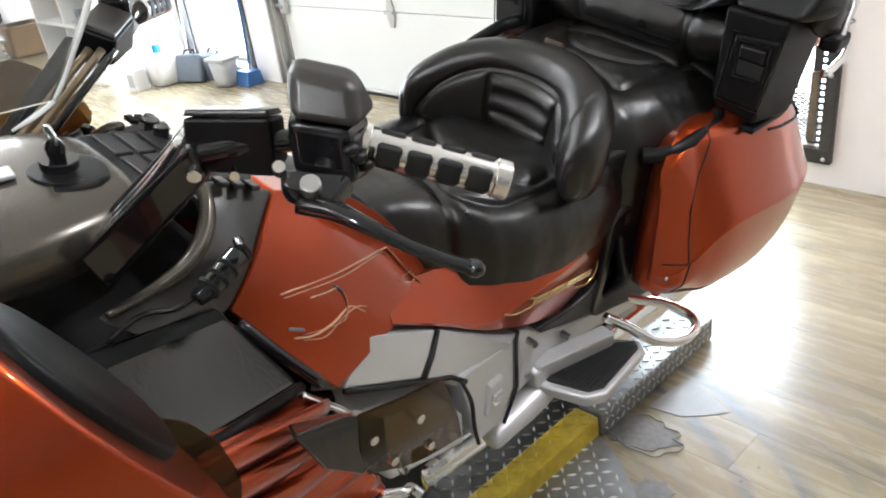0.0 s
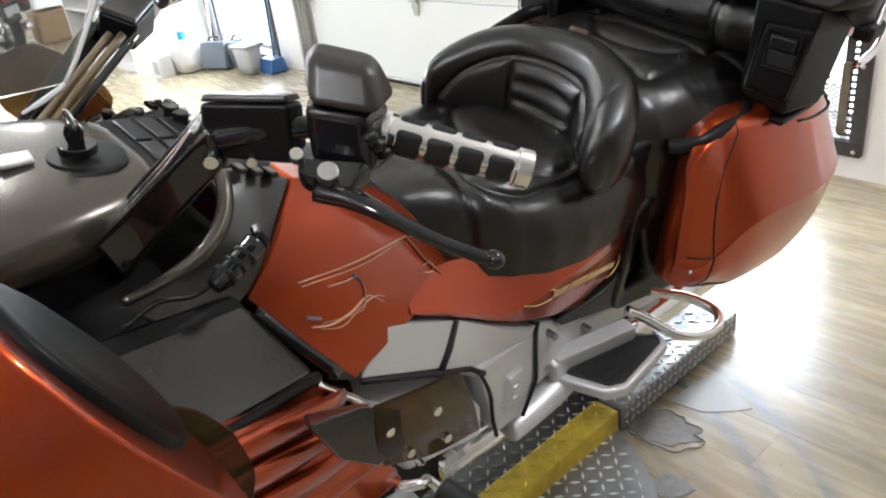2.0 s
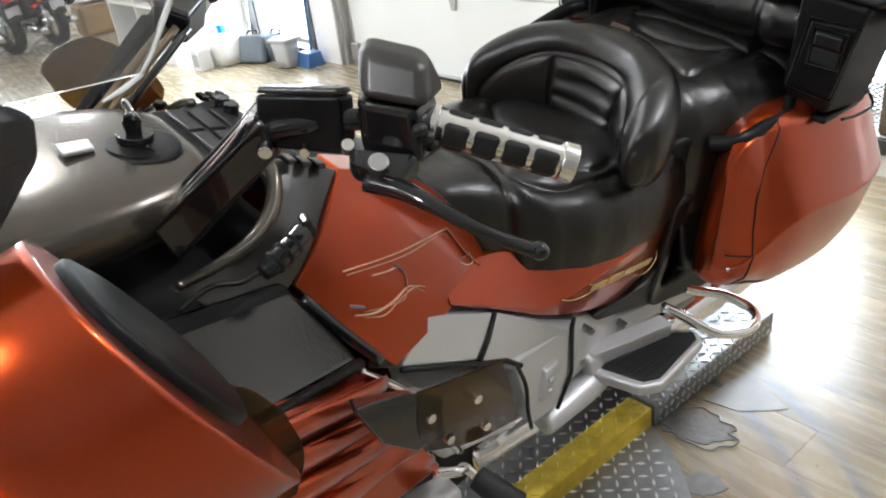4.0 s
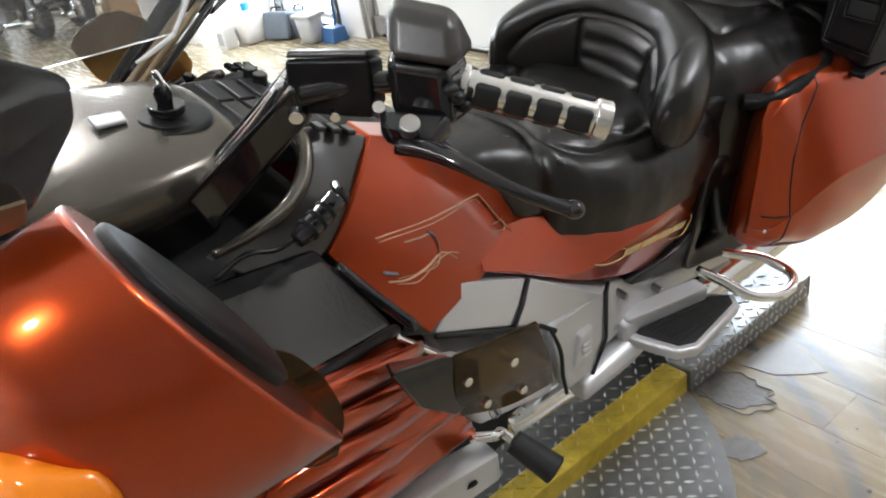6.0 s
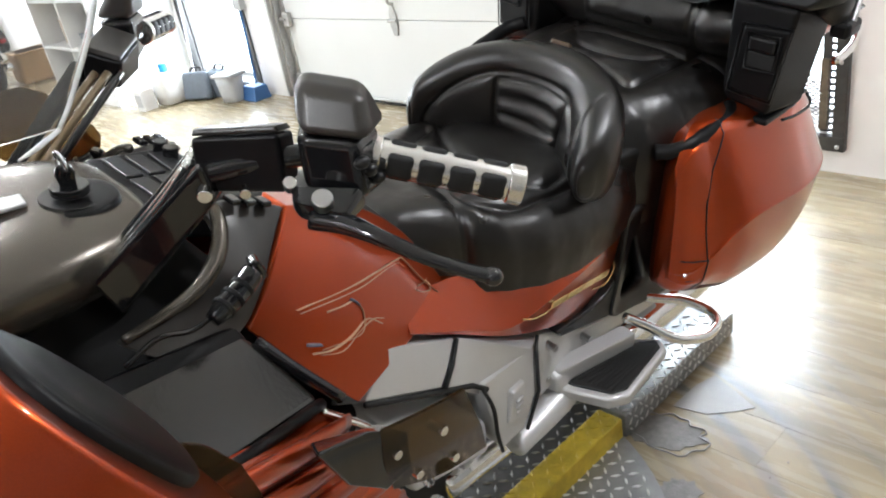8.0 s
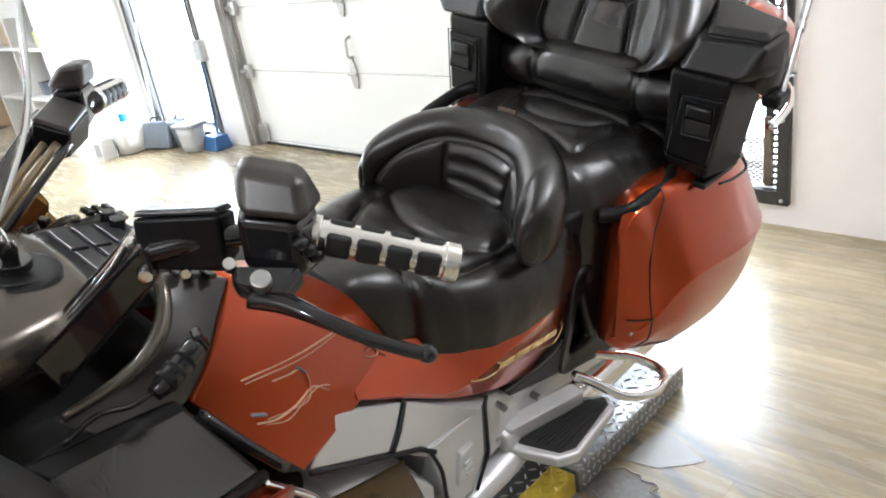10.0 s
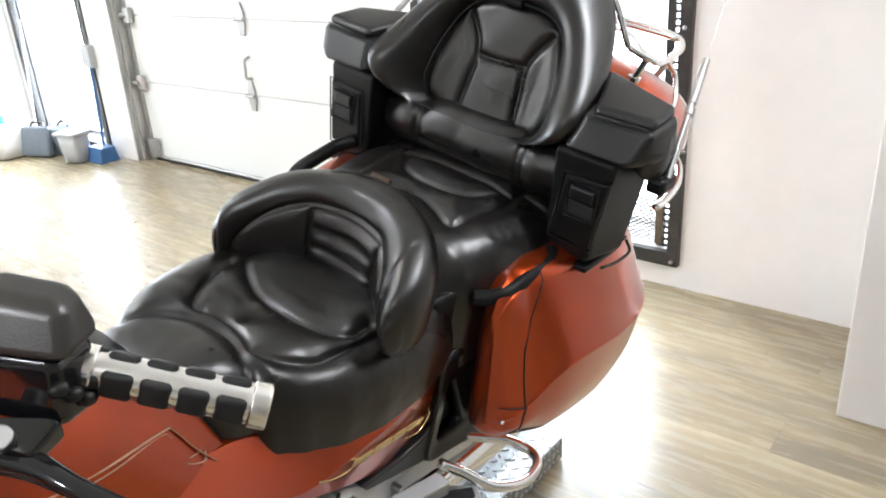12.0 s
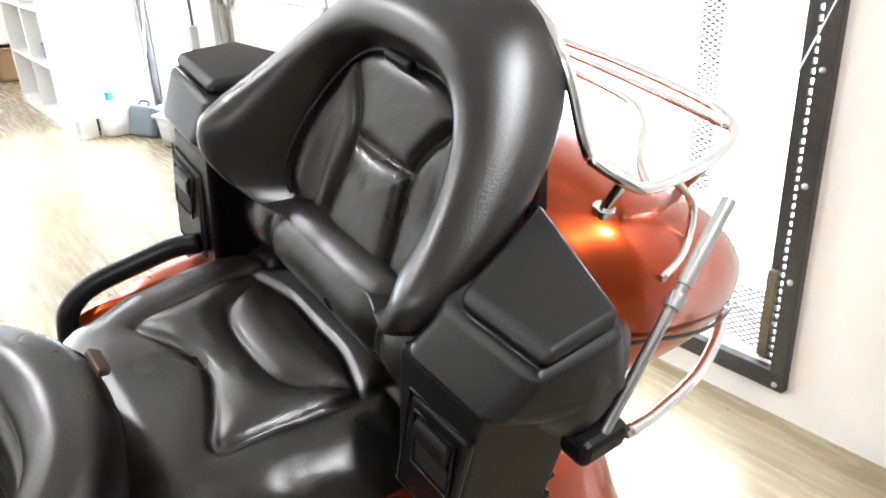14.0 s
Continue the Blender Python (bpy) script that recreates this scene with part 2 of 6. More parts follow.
    L(rr.outputs[0], b.inputs["Roughness"])
    bp = nt.nodes.new("ShaderNodeBump")
    bp.inputs["Strength"].default_value, bp.inputs["Distance"].default_value = 0.12, 0.001
    L(g2.outputs["Fac"], bp.inputs["Height"])
    L(bp.outputs[0], b.inputs["Normal"])
    return m


VINYL = plank_material()

# ---- mesh helpers ----


def V(p):
    return Vector(p)


def part(name, bm, material, parent=None, label="", smooth=True, mods=()):
    bmesh.ops.recalc_face_normals(bm, faces=bm.faces)
    me = bpy.data.meshes.new(name)
    bm.to_mesh(me)
    bm.free()
    me.materials.append(material)
    if smooth:
        for f in me.polygons:
            f.use_smooth = True
    ob = new(name, me)
    ob.parent = parent
    if label:
        ob["label"] = label
    for kind, values in mods:
        md = ob.modifiers.new(kind.lower(), kind)
        for k, v in values.items():
            if k == "width":
                md.width, md.segments, md.limit_method, md.angle_limit = v, 3, "ANGLE", radians(35)
                md.harden_normals = True
            elif k == "levels":
                md.levels = md.render_levels = v
            elif k == "thickness":
                md.thickness, md.offset = v, -1
    return ob


def empty(name, m=None, parent=None):
    ob = new(name)
    ob.empty_display_size = 0.1
    if m is not None:
        ob.matrix_world = m
    ob.parent = parent
    return ob


def spline(pts, res, closed=False):
    """Points of a smooth curve through pts."""
    pts = [tuple(p) for p in pts]
    n, out = len(pts), []
    a = np.array(pts, float)
    for i in range(n if closed else n - 1):
        p0 = a[(i - 1) % n] if closed or i > 0 else 2 * a[0] - a[1]
        p1, p2 = a[i], a[(i + 1) % n]
        p3 = a[(i + 2) % n] if closed or i + 2 < n else 2 * a[-1] - a[-2]
        for k in range(res):
            t = k / res
            out.append(0.5 * (2 * p1 + (p2 - p0) * t + (2 * p0 - 5 * p1 + 4 * p2 - p3) * t * t + (3 * p1 - p0 - 3 * p2 + p3) * t ** 3))
    if not closed:
        out.append(a[-1])
    return out


def skin(rings, closed_ring=True, caps=True, closed_path=False):
    bm = bmesh.new()
    vs = [[bm.verts.new(tuple(p)) for p in r] for r in rings]
    m, n = len(vs), len(vs[0])
    for i in range(m if closed_path else m - 1):
        for k in range(n if closed_ring else n - 1):
            a, b = vs[i], vs[(i + 1) % m]
            try:
                bm.faces.new((a[k], a[(k + 1) % n], b[(k + 1) % n], b[k]))
            except ValueError:
                pass
    if caps and not closed_path and closed_ring:
        bm.faces.new(vs[0])
        bm.faces.new(vs[-1])
    return bm


def tube_bm(pts, r, res=6, n=12, closed=False, flat=1.0):
    path = [V(p) for p in (spline(pts, res, closed) if res > 1 else pts)]
    radii = spline([(q,) for q in r], res, closed) if isinstance(r, (list, tuple)) else [r] * len(path)
    rings, up = [], None
    m = len(path)
    for i, p in enumerate(path):
        d = path[(i + 1) % m] - path[i - 1] if closed else path[min(i + 1, m - 1)] - path[max(i - 1, 0)]
        d.normalize()
        if up is None:
            up = V((0, 0, 1)) if abs(d.z) < 0.9 else V((1, 0, 0))
        side = d.cross(up).normalized()
        up = side.cross(d).normalized()
        rr = float(radii[i][0]) if isinstance(radii[i], (np.ndarray, tuple, list)) else radii[i]
        rings.append([p + (side * math.cos(a) + up * math.sin(a) * flat) * rr for a in (2 * math.pi * k / n for k in range(n))])
    return skin(rings, True, True, closed)


def tube(name, pts, r, material, parent=None, label="", res=6, n=12, closed=False, flat=1.0):
    return part(name, tube_bm(pts, r, res, n, closed, flat), material, parent, label)


def hull_bm(stations, res=5, n=32, dome=0.5, dome_end=None):
    """A closed body through stations (centre, half axis u, half axis v, squareness), with domed ends."""
    flat = [tuple(c) + tuple(u) + tuple(v) + (p,) for c, u, v, p in stations]
    rows = spline(flat, res)
    rings = []

    def ring(row, k=1.0, shift=None):
        c, u, v, p = V(row[0:3]), V(row[3:6]), V(row[6:9]), row[9]
        if shift is not None:
            c = c + shift
        out = []
        for i in range(n):
            a = 2 * math.pi * i / n
            ca, sa = math.cos(a), math.sin(a)
            out.append(c + u * (k * math.copysign(abs(ca) ** (2 / p), ca)) + v * (k * math.copysign(abs(sa) ** (2 / p), sa)))
        return out

    def size(row):
        return min(V(row[3:6]).length, V(row[6:9]).length)

    d0 = (V(rows[0][0:3]) - V(rows[1][0:3])).normalized() * size(rows[0]) * dome
    d1 = (V(rows[-1][0:3]) - V(rows[-2][0:3])).normalized() * size(rows[-1]) * dome
    if dome_end is not None:
        d1 = d1 * (dome_end / dome)
    for a in (80, 60, 40, 20):
        rings.append(ring(rows[0], math.cos(radians(a)), d0 * math.sin(radians(a))))
    rings += [ring(r) for r in rows]
    for a in (20, 40, 60, 80):
        rings.append(ring(rows[-1], math.cos(radians(a)), d1 * math.sin(radians(a))))
    return skin(rings)


def hull(name, stations, material, parent=None, label="", res=5, n=32, dome=0.5):
    return part(name, hull_bm(stations, res, n, dome), material, parent, label)


def xbody(name, rows, material, parent=None, label="", res=5, n=32, dome=0.5):
    """A body along x: rows of (x, y, z of the middle, half width, half height, squareness)."""
    return hull(name, [((x, y, z), (0, w, 0), (0, 0, h), p) for x, y, z, w, h, p in rows], material, parent, label, res, n, dome)


def net(name, rows, material, parent=None, label="", res=5, thick=0.006, toward=(0, 1, 0)):
    """A curved panel through a net of points, thickened toward a direction."""
    cross = [spline(r, res) for r in rows]
    grid = [list(c) for c in zip(*[spline(col, res) for col in zip(*cross)])]
    t = V(toward).normalized() * thick
    bm = bmesh.new()
    a = [[bm.verts.new(tuple(p)) for p in r] for r in grid]
    b = [[bm.verts.new(tuple(V(p) + t)) for p in r] for r in grid]
    m, n = len(a), len(a[0])
    for i in range(m - 1):
        for k in range(n - 1):
            bm.faces.new((a[i][k], a[i][k + 1], a[i + 1][k + 1], a[i + 1][k]))
            bm.faces.new((b[i][k], b[i + 1][k], b[i + 1][k + 1], b[i][k + 1]))
    edge = [(i, 0) for i in range(m)] + [(m - 1, k) for k in range(1, n)] + [(i, n - 1) for i in range(m - 2, -1, -1)] + [(0, k) for k in range(n - 2, 0, -1)]
    for (i, k), (j, l) in zip(edge, edge[1:] + edge[:1]):
        bm.faces.new((a[i][k], b[i][k], b[j][l], a[j][l]))
    return part(name, bm, material, parent, label, True, [("BEVEL", {"width": min(0.003, thick * 0.3)})])


def box_bm(sx, sy, sz, bevel=0.0, seg=2):
    bm = bmesh.new()
    bmesh.ops.create_cube(bm, size=1.0, matrix=Matrix.Diagonal((sx, sy, sz, 1)))
    if bevel:
        bmesh.ops.bevel(bm, geom=bm.edges[:], offset=bevel, segments=seg, profile=0.5, affect="EDGES")
    return bm


def box(name, c, size, material, parent=None, label="", bevel=0.004, rot=(0, 0, 0), seg=2, smooth=False):
    bm = box_bm(*size, bevel, seg)
    bm.transform(pose(*c, *rot))
    return part(name, bm, material, parent, label, smooth)


def prism_bm(outline, d0, d1, axis="y"):
    """An outline drawn out between d0 and d1 along an axis; outline in the two other axes."""
    def at(p, d):
        return {"y": (p[0], d, p[1]), "x": (d, p[0], p[1]), "z": (p[0], p[1], d)}[axis]
    bm = bmesh.new()
    a = [bm.verts.new(at(p, d0)) for p in outline]
    b = [bm.verts.new(at(p, d1)) for p in outline]
    bm.faces.new(a)
    bm.faces.new(b[::-1])
    for i in range(len(a)):
        k = (i + 1) % len(a)
        bm.faces.new((a[i], b[i], b[k], a[k]))
    return bm


def prism(name, outline, d0, d1, material, parent=None, label="", axis="y", bevel=0.004, smooth=True):
    return part(name, prism_bm(outline, d0, d1, axis), material, parent, label, smooth, [("BEVEL", {"width": bevel})] if bevel else ())


def cyl(name, a, b, r, material, parent=None, label="", n=20, r2=None):
    a, b = V(a), V(b)
    d = b - a
    bm = bmesh.new()
    bmesh.ops.create_cone(bm, cap_ends=True, segments=n, radius1=r, radius2=r if r2 is None else r2, depth=d.length)
    bm.transform(Matrix.Translation((a + b) / 2) @ d.to_track_quat("Z", "Y").to_matrix().to_4x4())
    return part(name, bm, material, parent, label, True, [("BEVEL", {"width": min(r, d.length) * 0.15})])


def ball(name, c, rx, ry, rz, material, parent=None, label=""):
    bm = bmesh.new()
    bmesh.ops.create_uvsphere(bm, u_segments=24, v_segments=16, radius=1, matrix=Matrix.Translation(c) @ Matrix.Diagonal((rx, ry, rz, 1)))
    return part(name, bm, material, parent, label)


def structure(ob, label, category):
    return tagged(ob, label, category, kind="structure")

# ---- the room ----
WX = 3.11      # inner face of the window wall
TOP = 2.6


def slab(name, x0, x1, y0, y1, z0, z1, material, label, category, bevel=0.0):
    ob = box(name, ((x0 + x1) / 2, (y0 + y1) / 2, (z0 + z1) / 2), (x1 - x0, y1 - y0, z1 - z0), material, bevel=bevel)
    return structure(ob, label, category)


slab("floor", -4.2, WX + 0.3, -3.2, 11.2, -0.12, -0.006, UNDERLAY, "grey subfloor under the vinyl planks", "floor")
slab("ground", -60, 60, -60, 60, -0.40, -0.2, UNDERLAY, "grey concrete ground outside the building", "ground")
slab("backdrop", 6.0, 6.1, -3.0, 11.0, -0.19, 5.0, DAYLIGHT, "overexposed bright daylight outside the openings", "backdrop")
slab("backdrop_far", -4.0, 5.0, 13.0, 13.1, -0.19, 5.0, DAYLIGHT, "overexposed bright daylight outside the far window", "backdrop")
slab("ceiling", -4.2, WX + 0.3, -3.2, 11.2, TOP, TOP + 0.1, CEIL, "plain white painted shop ceiling", "ceiling")
slab("wall_back", -4.2, -4.0, -3.2, 11.2, 0, TOP, WALL, "plain white painted shop wall", "wall")
# unseen wall, added to close the room and darken reflections
slab("wall_side", -4.0, WX, -3.2, -3.0, 0, TOP, WALL_GREY, "plain grey painted side wall", "wall")
slab("wall_far", -4.0, -1.8, 11.0, 11.2, 0, TOP, WALL, "white wall at the far end of the shop", "wall")
slab("wall_far_2", 2.6, WX, 11.0, 11.2, 0, TOP, WALL, "white wall at the far end of the shop", "wall")
slab("wall_far_sill", -1.8, 2.6, 11.0, 11.2, 0, 0.4, WALL, "low white wall under the far shop window", "wall")
slab("wall_far_head", -1.8, 2.6, 11.0, 11.2, 2.2, TOP, WALL, "white wall above the far shop window", "wall")


def pierced_wall(name, x0, x1, y0, y1, holes, label):
    """A wall along y, with holes (y0, y1, z0, z1) sorted by y, as one mesh of boxes."""
    bm = bmesh.new()

    def add(a, b, c, d):
        if b - a > 1e-4 and d - c > 1e-4:
            bmesh.ops.create_cube(bm, size=1.0, matrix=Matrix.Translation(((x0 + x1) / 2, (a + b) / 2, (c + d) / 2)) @ Matrix.Diagonal((x1 - x0, b - a, d - c, 1)))
    at = y0
    for a, b, c, d in holes:
        add(at, a, 0, TOP)
        add(a, b, 0, c)
        add(a, b, d, TOP)
        at = b
    add(at, y1, 0, TOP)
    return structure(part(name, bm, WALL, smooth=False), label, "wall")


WIN = (1.405, 2.53, 0.145, 1.215)
GAR = (2.75, 4.99, 0.0, 2.05)
DOR = (5.30, 6.30, 0.03, 1.17)
pierced_wall("wall_front", WX, WX + 0.2, -3.0, 11.0, [WIN, GAR, DOR], "white painted wall with window, garage door and exit door")
slab("wall_wing", 2.57, WX, -3.0, 0.68, 0, TOP, WALL, "white painted wall that juts into the room", "wall", 0.004)

# window with steel mesh
win = structure(empty("window_1"), "tall window with dark bolted frame and expanded steel mesh", "window")
y0, y1, z0, z1 = WIN
for c, sz in (((WX - 0.012, (y0 + y1) / 2, z1 + 0.022), (0.03, y1 - y0 + 0.088, 0.046)),
              ((WX - 0.012, (y0 + y1) / 2, z0 - 0.026), (0.03, y1 - y0 + 0.088, 0.056)),
              ((WX - 0.012, y0 - 0.022, (z0 + z1) / 2), (0.03, 0.044, z1 - z0 - 0.002)),
              ((WX - 0.012, y1 + 0.022, (z0 + z1) / 2), (0.03, 0.044, z1 - z0 - 0.002))):
    box("window_frame", c, sz, FRAME, win, bevel=0.003)
for by, bz in [(y0 - 0.02, z) for z in (0.11, 0.42, 0.68, 0.96, 1.235)] + [(y1 + 0.02, z) for z in (0.11, 0.42, 0.68, 0.96, 1.235)] + [(y, z1 + 0.024) for y in (1.66, 1.91, 2.16, 2.40)]:
    ball("bolt", (WX - 0.028, by, bz), 0.006, 0.008, 0.008, STEEL, win)
box("side_strip", (WX + 0.012, y0 + 0.046, 0.29), (0.02, 0.030, 0.26), RUST, win, "weathered bronze side strip", bevel=0.003)
for k in range(44):
    box("perforated_bar", (WX + 0.018, y0 + 0.019, z0 + 0.012 + k * 0.0243), (0.014, 0.0235, 0.010), FRAME, win, bevel=0.001)
box("side_bar", (WX + 0.016, y0 + 0.004, (z0 + z1) / 2), (0.012, 0.006, z1 - z0 - 0.004), FRAME, win, bevel=0.001)
box("side_bar", (WX + 0.024, y0 + 0.046, (z0 + z1) / 2), (0.012, 0.030, z1 - z0 - 0.004), FRAME, win, bevel=0.001)
pane = box("pane", (WX + 0.15, (y0 + y1) / 2, (z0 + z1) / 2), (0.006, y1 - y0, z1 - z0), GLASS, win, bevel=0)
pane.visible_shadow = False


def mesh_sheet(name, x, ya, yb, za, zb, dy, dz, w, parent):
    """Expanded metal: diamond cells of thin flat strands."""
    verts, faces = [], []

    def strand(p, q):
        d = V((0, q[0] - p[0], q[1] - p[1])).normalized()
        s = V((0, -d.z, d.y)) * w
        k = len(verts)
        for a in (p, q):
            for sx in (-0.002, 0.002):
                for sg in (-1, 1):
                    verts.append((x + sx, a[0] + s.y * sg, a[1] + s.z * sg))
        for f in ((0, 1, 5, 4), (2, 6, 7, 3), (0, 4, 6, 2), (1, 3, 7, 5)):
            faces.append(tuple(k + i for i in f))
    for i in range(int((yb - ya) / dy)):
        for j in range(int((zb - za) / dz)):
            a, b = ya + i * dy, za + j * dz
            strand((a, b + dz / 2), (a + dy / 2, b + dz))
            strand((a, b + dz / 2), (a + dy / 2, b))
            strand((a + dy / 2, b + dz), (a + dy, b + dz / 2))
            strand((a + dy / 2, b), (a + dy, b + dz / 2))
    me = bpy.data.meshes.new(name)
    me.from_pydata(verts, [], faces)
    me.materials.append(MESH)
    ob = new(name, me)
    ob.parent = parent
    return tagged(ob, "expanded steel security mesh", kind="stuff")


mesh_sheet("mesh_strip", WX + 0.05, y0 + 0.05, y1 - 0.02, z0 + 0.002, z0 + 0.20, 0.026, 0.0165, 0.0032, win)
mesh_sheet("mesh_strip", WX + 0.05, y0 + 0.29, y0 + 0.385, z0 + 0.42, z1, 0.026, 0.0165, 0.0032, win)
mesh_sheet("mesh_strip", WX + 0.05, y1 - 0.16, y1 - 0.02, z0 + 0.20, z1, 0.026, 0.0165, 0.0032, win)
mesh_sheet("mesh_strip", WX + 0.05, y0 + 0.05, y1 - 0.02, z1 - 0.06, z1, 0.026, 0.0165, 0.0032, win)

# garage door
gar = structure(empty("door_1"), "white sectional garage door with galvanised hinges and tracks", "garage door")
JOINTS = [0.015, 0.507, 0.912, 1.317, 1.72, 2.045]
for a, b in zip(JOINTS, JOINTS[1:]):
    box("panel", (WX + 0.11, (GAR[0] + GAR[1]) / 2, (a + b) / 2), (0.04, GAR[1] - GAR[0] - 0.03, b - a - 0.004), DOOR, gar, bevel=0.004)
box("bottom_seal", (WX + 0.11, (GAR[0] + GAR[1]) / 2, 0.005), (0.05, GAR[1] - GAR[0] - 0.02, 0.018), RUBBER, gar, bevel=0.004)
cyl("lock_bar", (WX + 0.075, GAR[0] + 0.2, 0.03), (WX + 0.075, GAR[1] - 0.12, 0.03), 0.009, GALV, gar)


def hinge(y, z, parent):
    prism("hinge", [(y - 0.016, z - 0.085), (y + 0.016, z - 0.085), (y + 0.03, z - 0.03), (y + 0.03, z + 0.03), (y + 0.012, z + 0.085), (y - 0.012, z + 0.085), (y - 0.03, z + 0.03), (y - 0.03, z - 0.03)], WX + 0.078, WX + 0.09, GALV, parent, axis="x", bevel=0.002)
    cyl("hinge_pin", (WX + 0.07, y - 0.035, z), (WX + 0.07, y + 0.035, z), 0.010, GALV, parent)


for z in JOINTS[1:-1]:
    for y in (3.845,):
        hinge(y, z, gar)
    box("roller_bracket", (WX + 0.065, 4.90, z), (0.03, 0.07, 0.09), GALV, gar, bevel=0.006)
    cyl("roller", (WX + 0.06, 4.90, z), (WX + 0.06, 4.97, z), 0.018, GALV, gar)
box("roller_bracket", (WX + 0.065, 4.90, 0.09), (0.03, 0.09, 0.12), GALV, gar, bevel=0.006)
tube("pull_handle", [(WX + 0.09, 3.835, 0.60), (WX + 0.05, 3.828, 0.612), (WX + 0.045, 3.822, 0.66), (WX + 0.05, 3.824, 0.702), (WX + 0.09, 3.832, 0.716)], 0.008, GALV, gar, res=4)
bm = box_bm(0.05, 0.012, 2.04, 0.002)
bm.transform(pose(WX + 0.055, 4.972, 1.02))
part("track", bm, GALV, gar, smooth=False)
bm = box_bm(0.012, 0.05, 2.04, 0.002)
bm.transform(pose(WX + 0.084, 4.957, 1.02))
part("track", bm, GALV, gar, smooth=False)
box("side_seal", (WX + 0.01, 4.998, 1.02), (0.03, 0.02, 2.04), GALV, gar, bevel=0.003)

# exit door, left open to the daylight
ext = structure(empty("door_2"), "bright low glazed door with dark metal frame", "door")
y0, y1, z0, z1 = DOR
for c, s in (((WX + 0.02, y0 + 0.02, (z0 + z1) / 2), (0.06, 0.04, z1 - z0)), ((WX + 0.02, y1 - 0.02, (z0 + z1) / 2), (0.06, 0.04, z1 - z0)),
             ((WX + 0.02, (y0 + y1) / 2, z1 - 0.02), (0.06, y1 - y0 - 0.081, 0.04)), ((WX + 0.02, (y0 + y1) / 2, z0 + 0.02), (0.06, y1 - y0 - 0.081, 0.04)),
             ((WX + 0.03, y0 + 0.10, (z0 + z1) / 2), (0.03, 0.022, z1 - z0 - 0.081)), ((WX + 0.03, y1 - 0.10, (z0 + z1) / 2), (0.03, 0.022, z1 - z0 - 0.081))):
    box("door_frame", c, s, FRAME, ext, bevel=0.004)
box("door_closer", (WX - 0.03, y1 - 0.2, z1 - 0.05), (0.05, 0.17, 0.05), GREYP, ext, bevel=0.006)
pane = box("pane", (WX + 0.05, (y0 + y1) / 2, (z0 + z1) / 2), (0.006, y1 - y0 - 0.09, z1 - z0 - 0.09), GLASS, ext, bevel=0)
pane.visible_shadow = False

# baseboard shadow line, ceiling lamps
for lx, ly in LAMPS:
    lamp = tagged(empty("ceiling_lamp", Matrix.Translation((lx, ly, TOP))), "round white ceiling lamp, lit", "lamp", "ceiling lamps")
    cyl("housing", (0, 0, -0.05), (0, 0, 0), 0.13, WHITEP, lamp, n=32)

# planks
PW, PL = 0.15, 1.2
bm = box_bm(PW - 0.0003, PL - 0.0003, 0.006, 0.0002, 1)
bm.transform(pose(0, 0, -0.003))
plank_mesh = bpy.data.meshes.new("plank")
bm.to_mesh(plank_mesh)
bm.free()
plank_mesh.materials.append(VINYL)


def plank_floor():
    floor = bpy.data.objects["floor"]
    rnd = random.Random(4)
    far = bmesh.new()
    count = 0
    for i in range(int(7.2 / PW)):
        x = WX + 0.1 - (i + 0.5) * PW
        if x < -4.1:
            break
        shift = rnd.uniform(0, PL)
        for j in range(-1, 14):
            y = -3.9 + j * PL + shift
            y0, y1 = max(y - PL / 2, -2.98), min(y + PL / 2, 11.15)
            if y1 - y0 < 0.02:
                continue
            if x > -0.3 and 0.0 < y < 7.6 and count < 300:
                ob = new("plank", plank_mesh)
                ob.location = (x, y, 0)
                ob.parent = floor
                ob.matrix_parent_inverse = floor.matrix_world.inverted()
                count += 1
            else:
                bmesh.ops.create_cube(far, size=1.0, matrix=pose(x, (y0 + y1) / 2, -0.003) @ Matrix.Diagonal((PW - 0.0005, y1 - y0 - 0.0005, 0.006, 1)))
    tagged(part("far_planks", far, VINYL, floor, "pale oak vinyl planks", False), kind="stuff")


# ---- turntable stand ----
stand = tagged(empty("motorcycle_turntable", Matrix.Translation((0.9, 1.452, 0))), "low diamond-plate motorcycle turntable with worn yellow edge stripes", "turntable")
bm = bmesh.new()
bmesh.ops.create_cone(bm, cap_ends=True, segments=72, radius1=0.62, radius2=0.617, depth=0.016)
bm.transform(pose(0, 0, 0.010))
part("disc", bm, PLATE, stand, "round aluminium diamond plate", False)
for s in (-1, 1):
    box("edge_beam", (-0.30, s * 0.205, 0.036), (1.74, 0.065, 0.066), YELLOW, stand, "worn yellow painted beam", bevel=0.004)
    box("rear_beam", (0.835, s * 0.205, 0.036), (0.51, 0.065, 0.064), PLATE, stand, "bare diamond plate beam", bevel=0.004)
box("channel", (-0.04, 0, 0.035), (2.26, 0.342, 0.03), PLATE_DARK, stand, "dark diamond plate wheel channel", bevel=0.003)


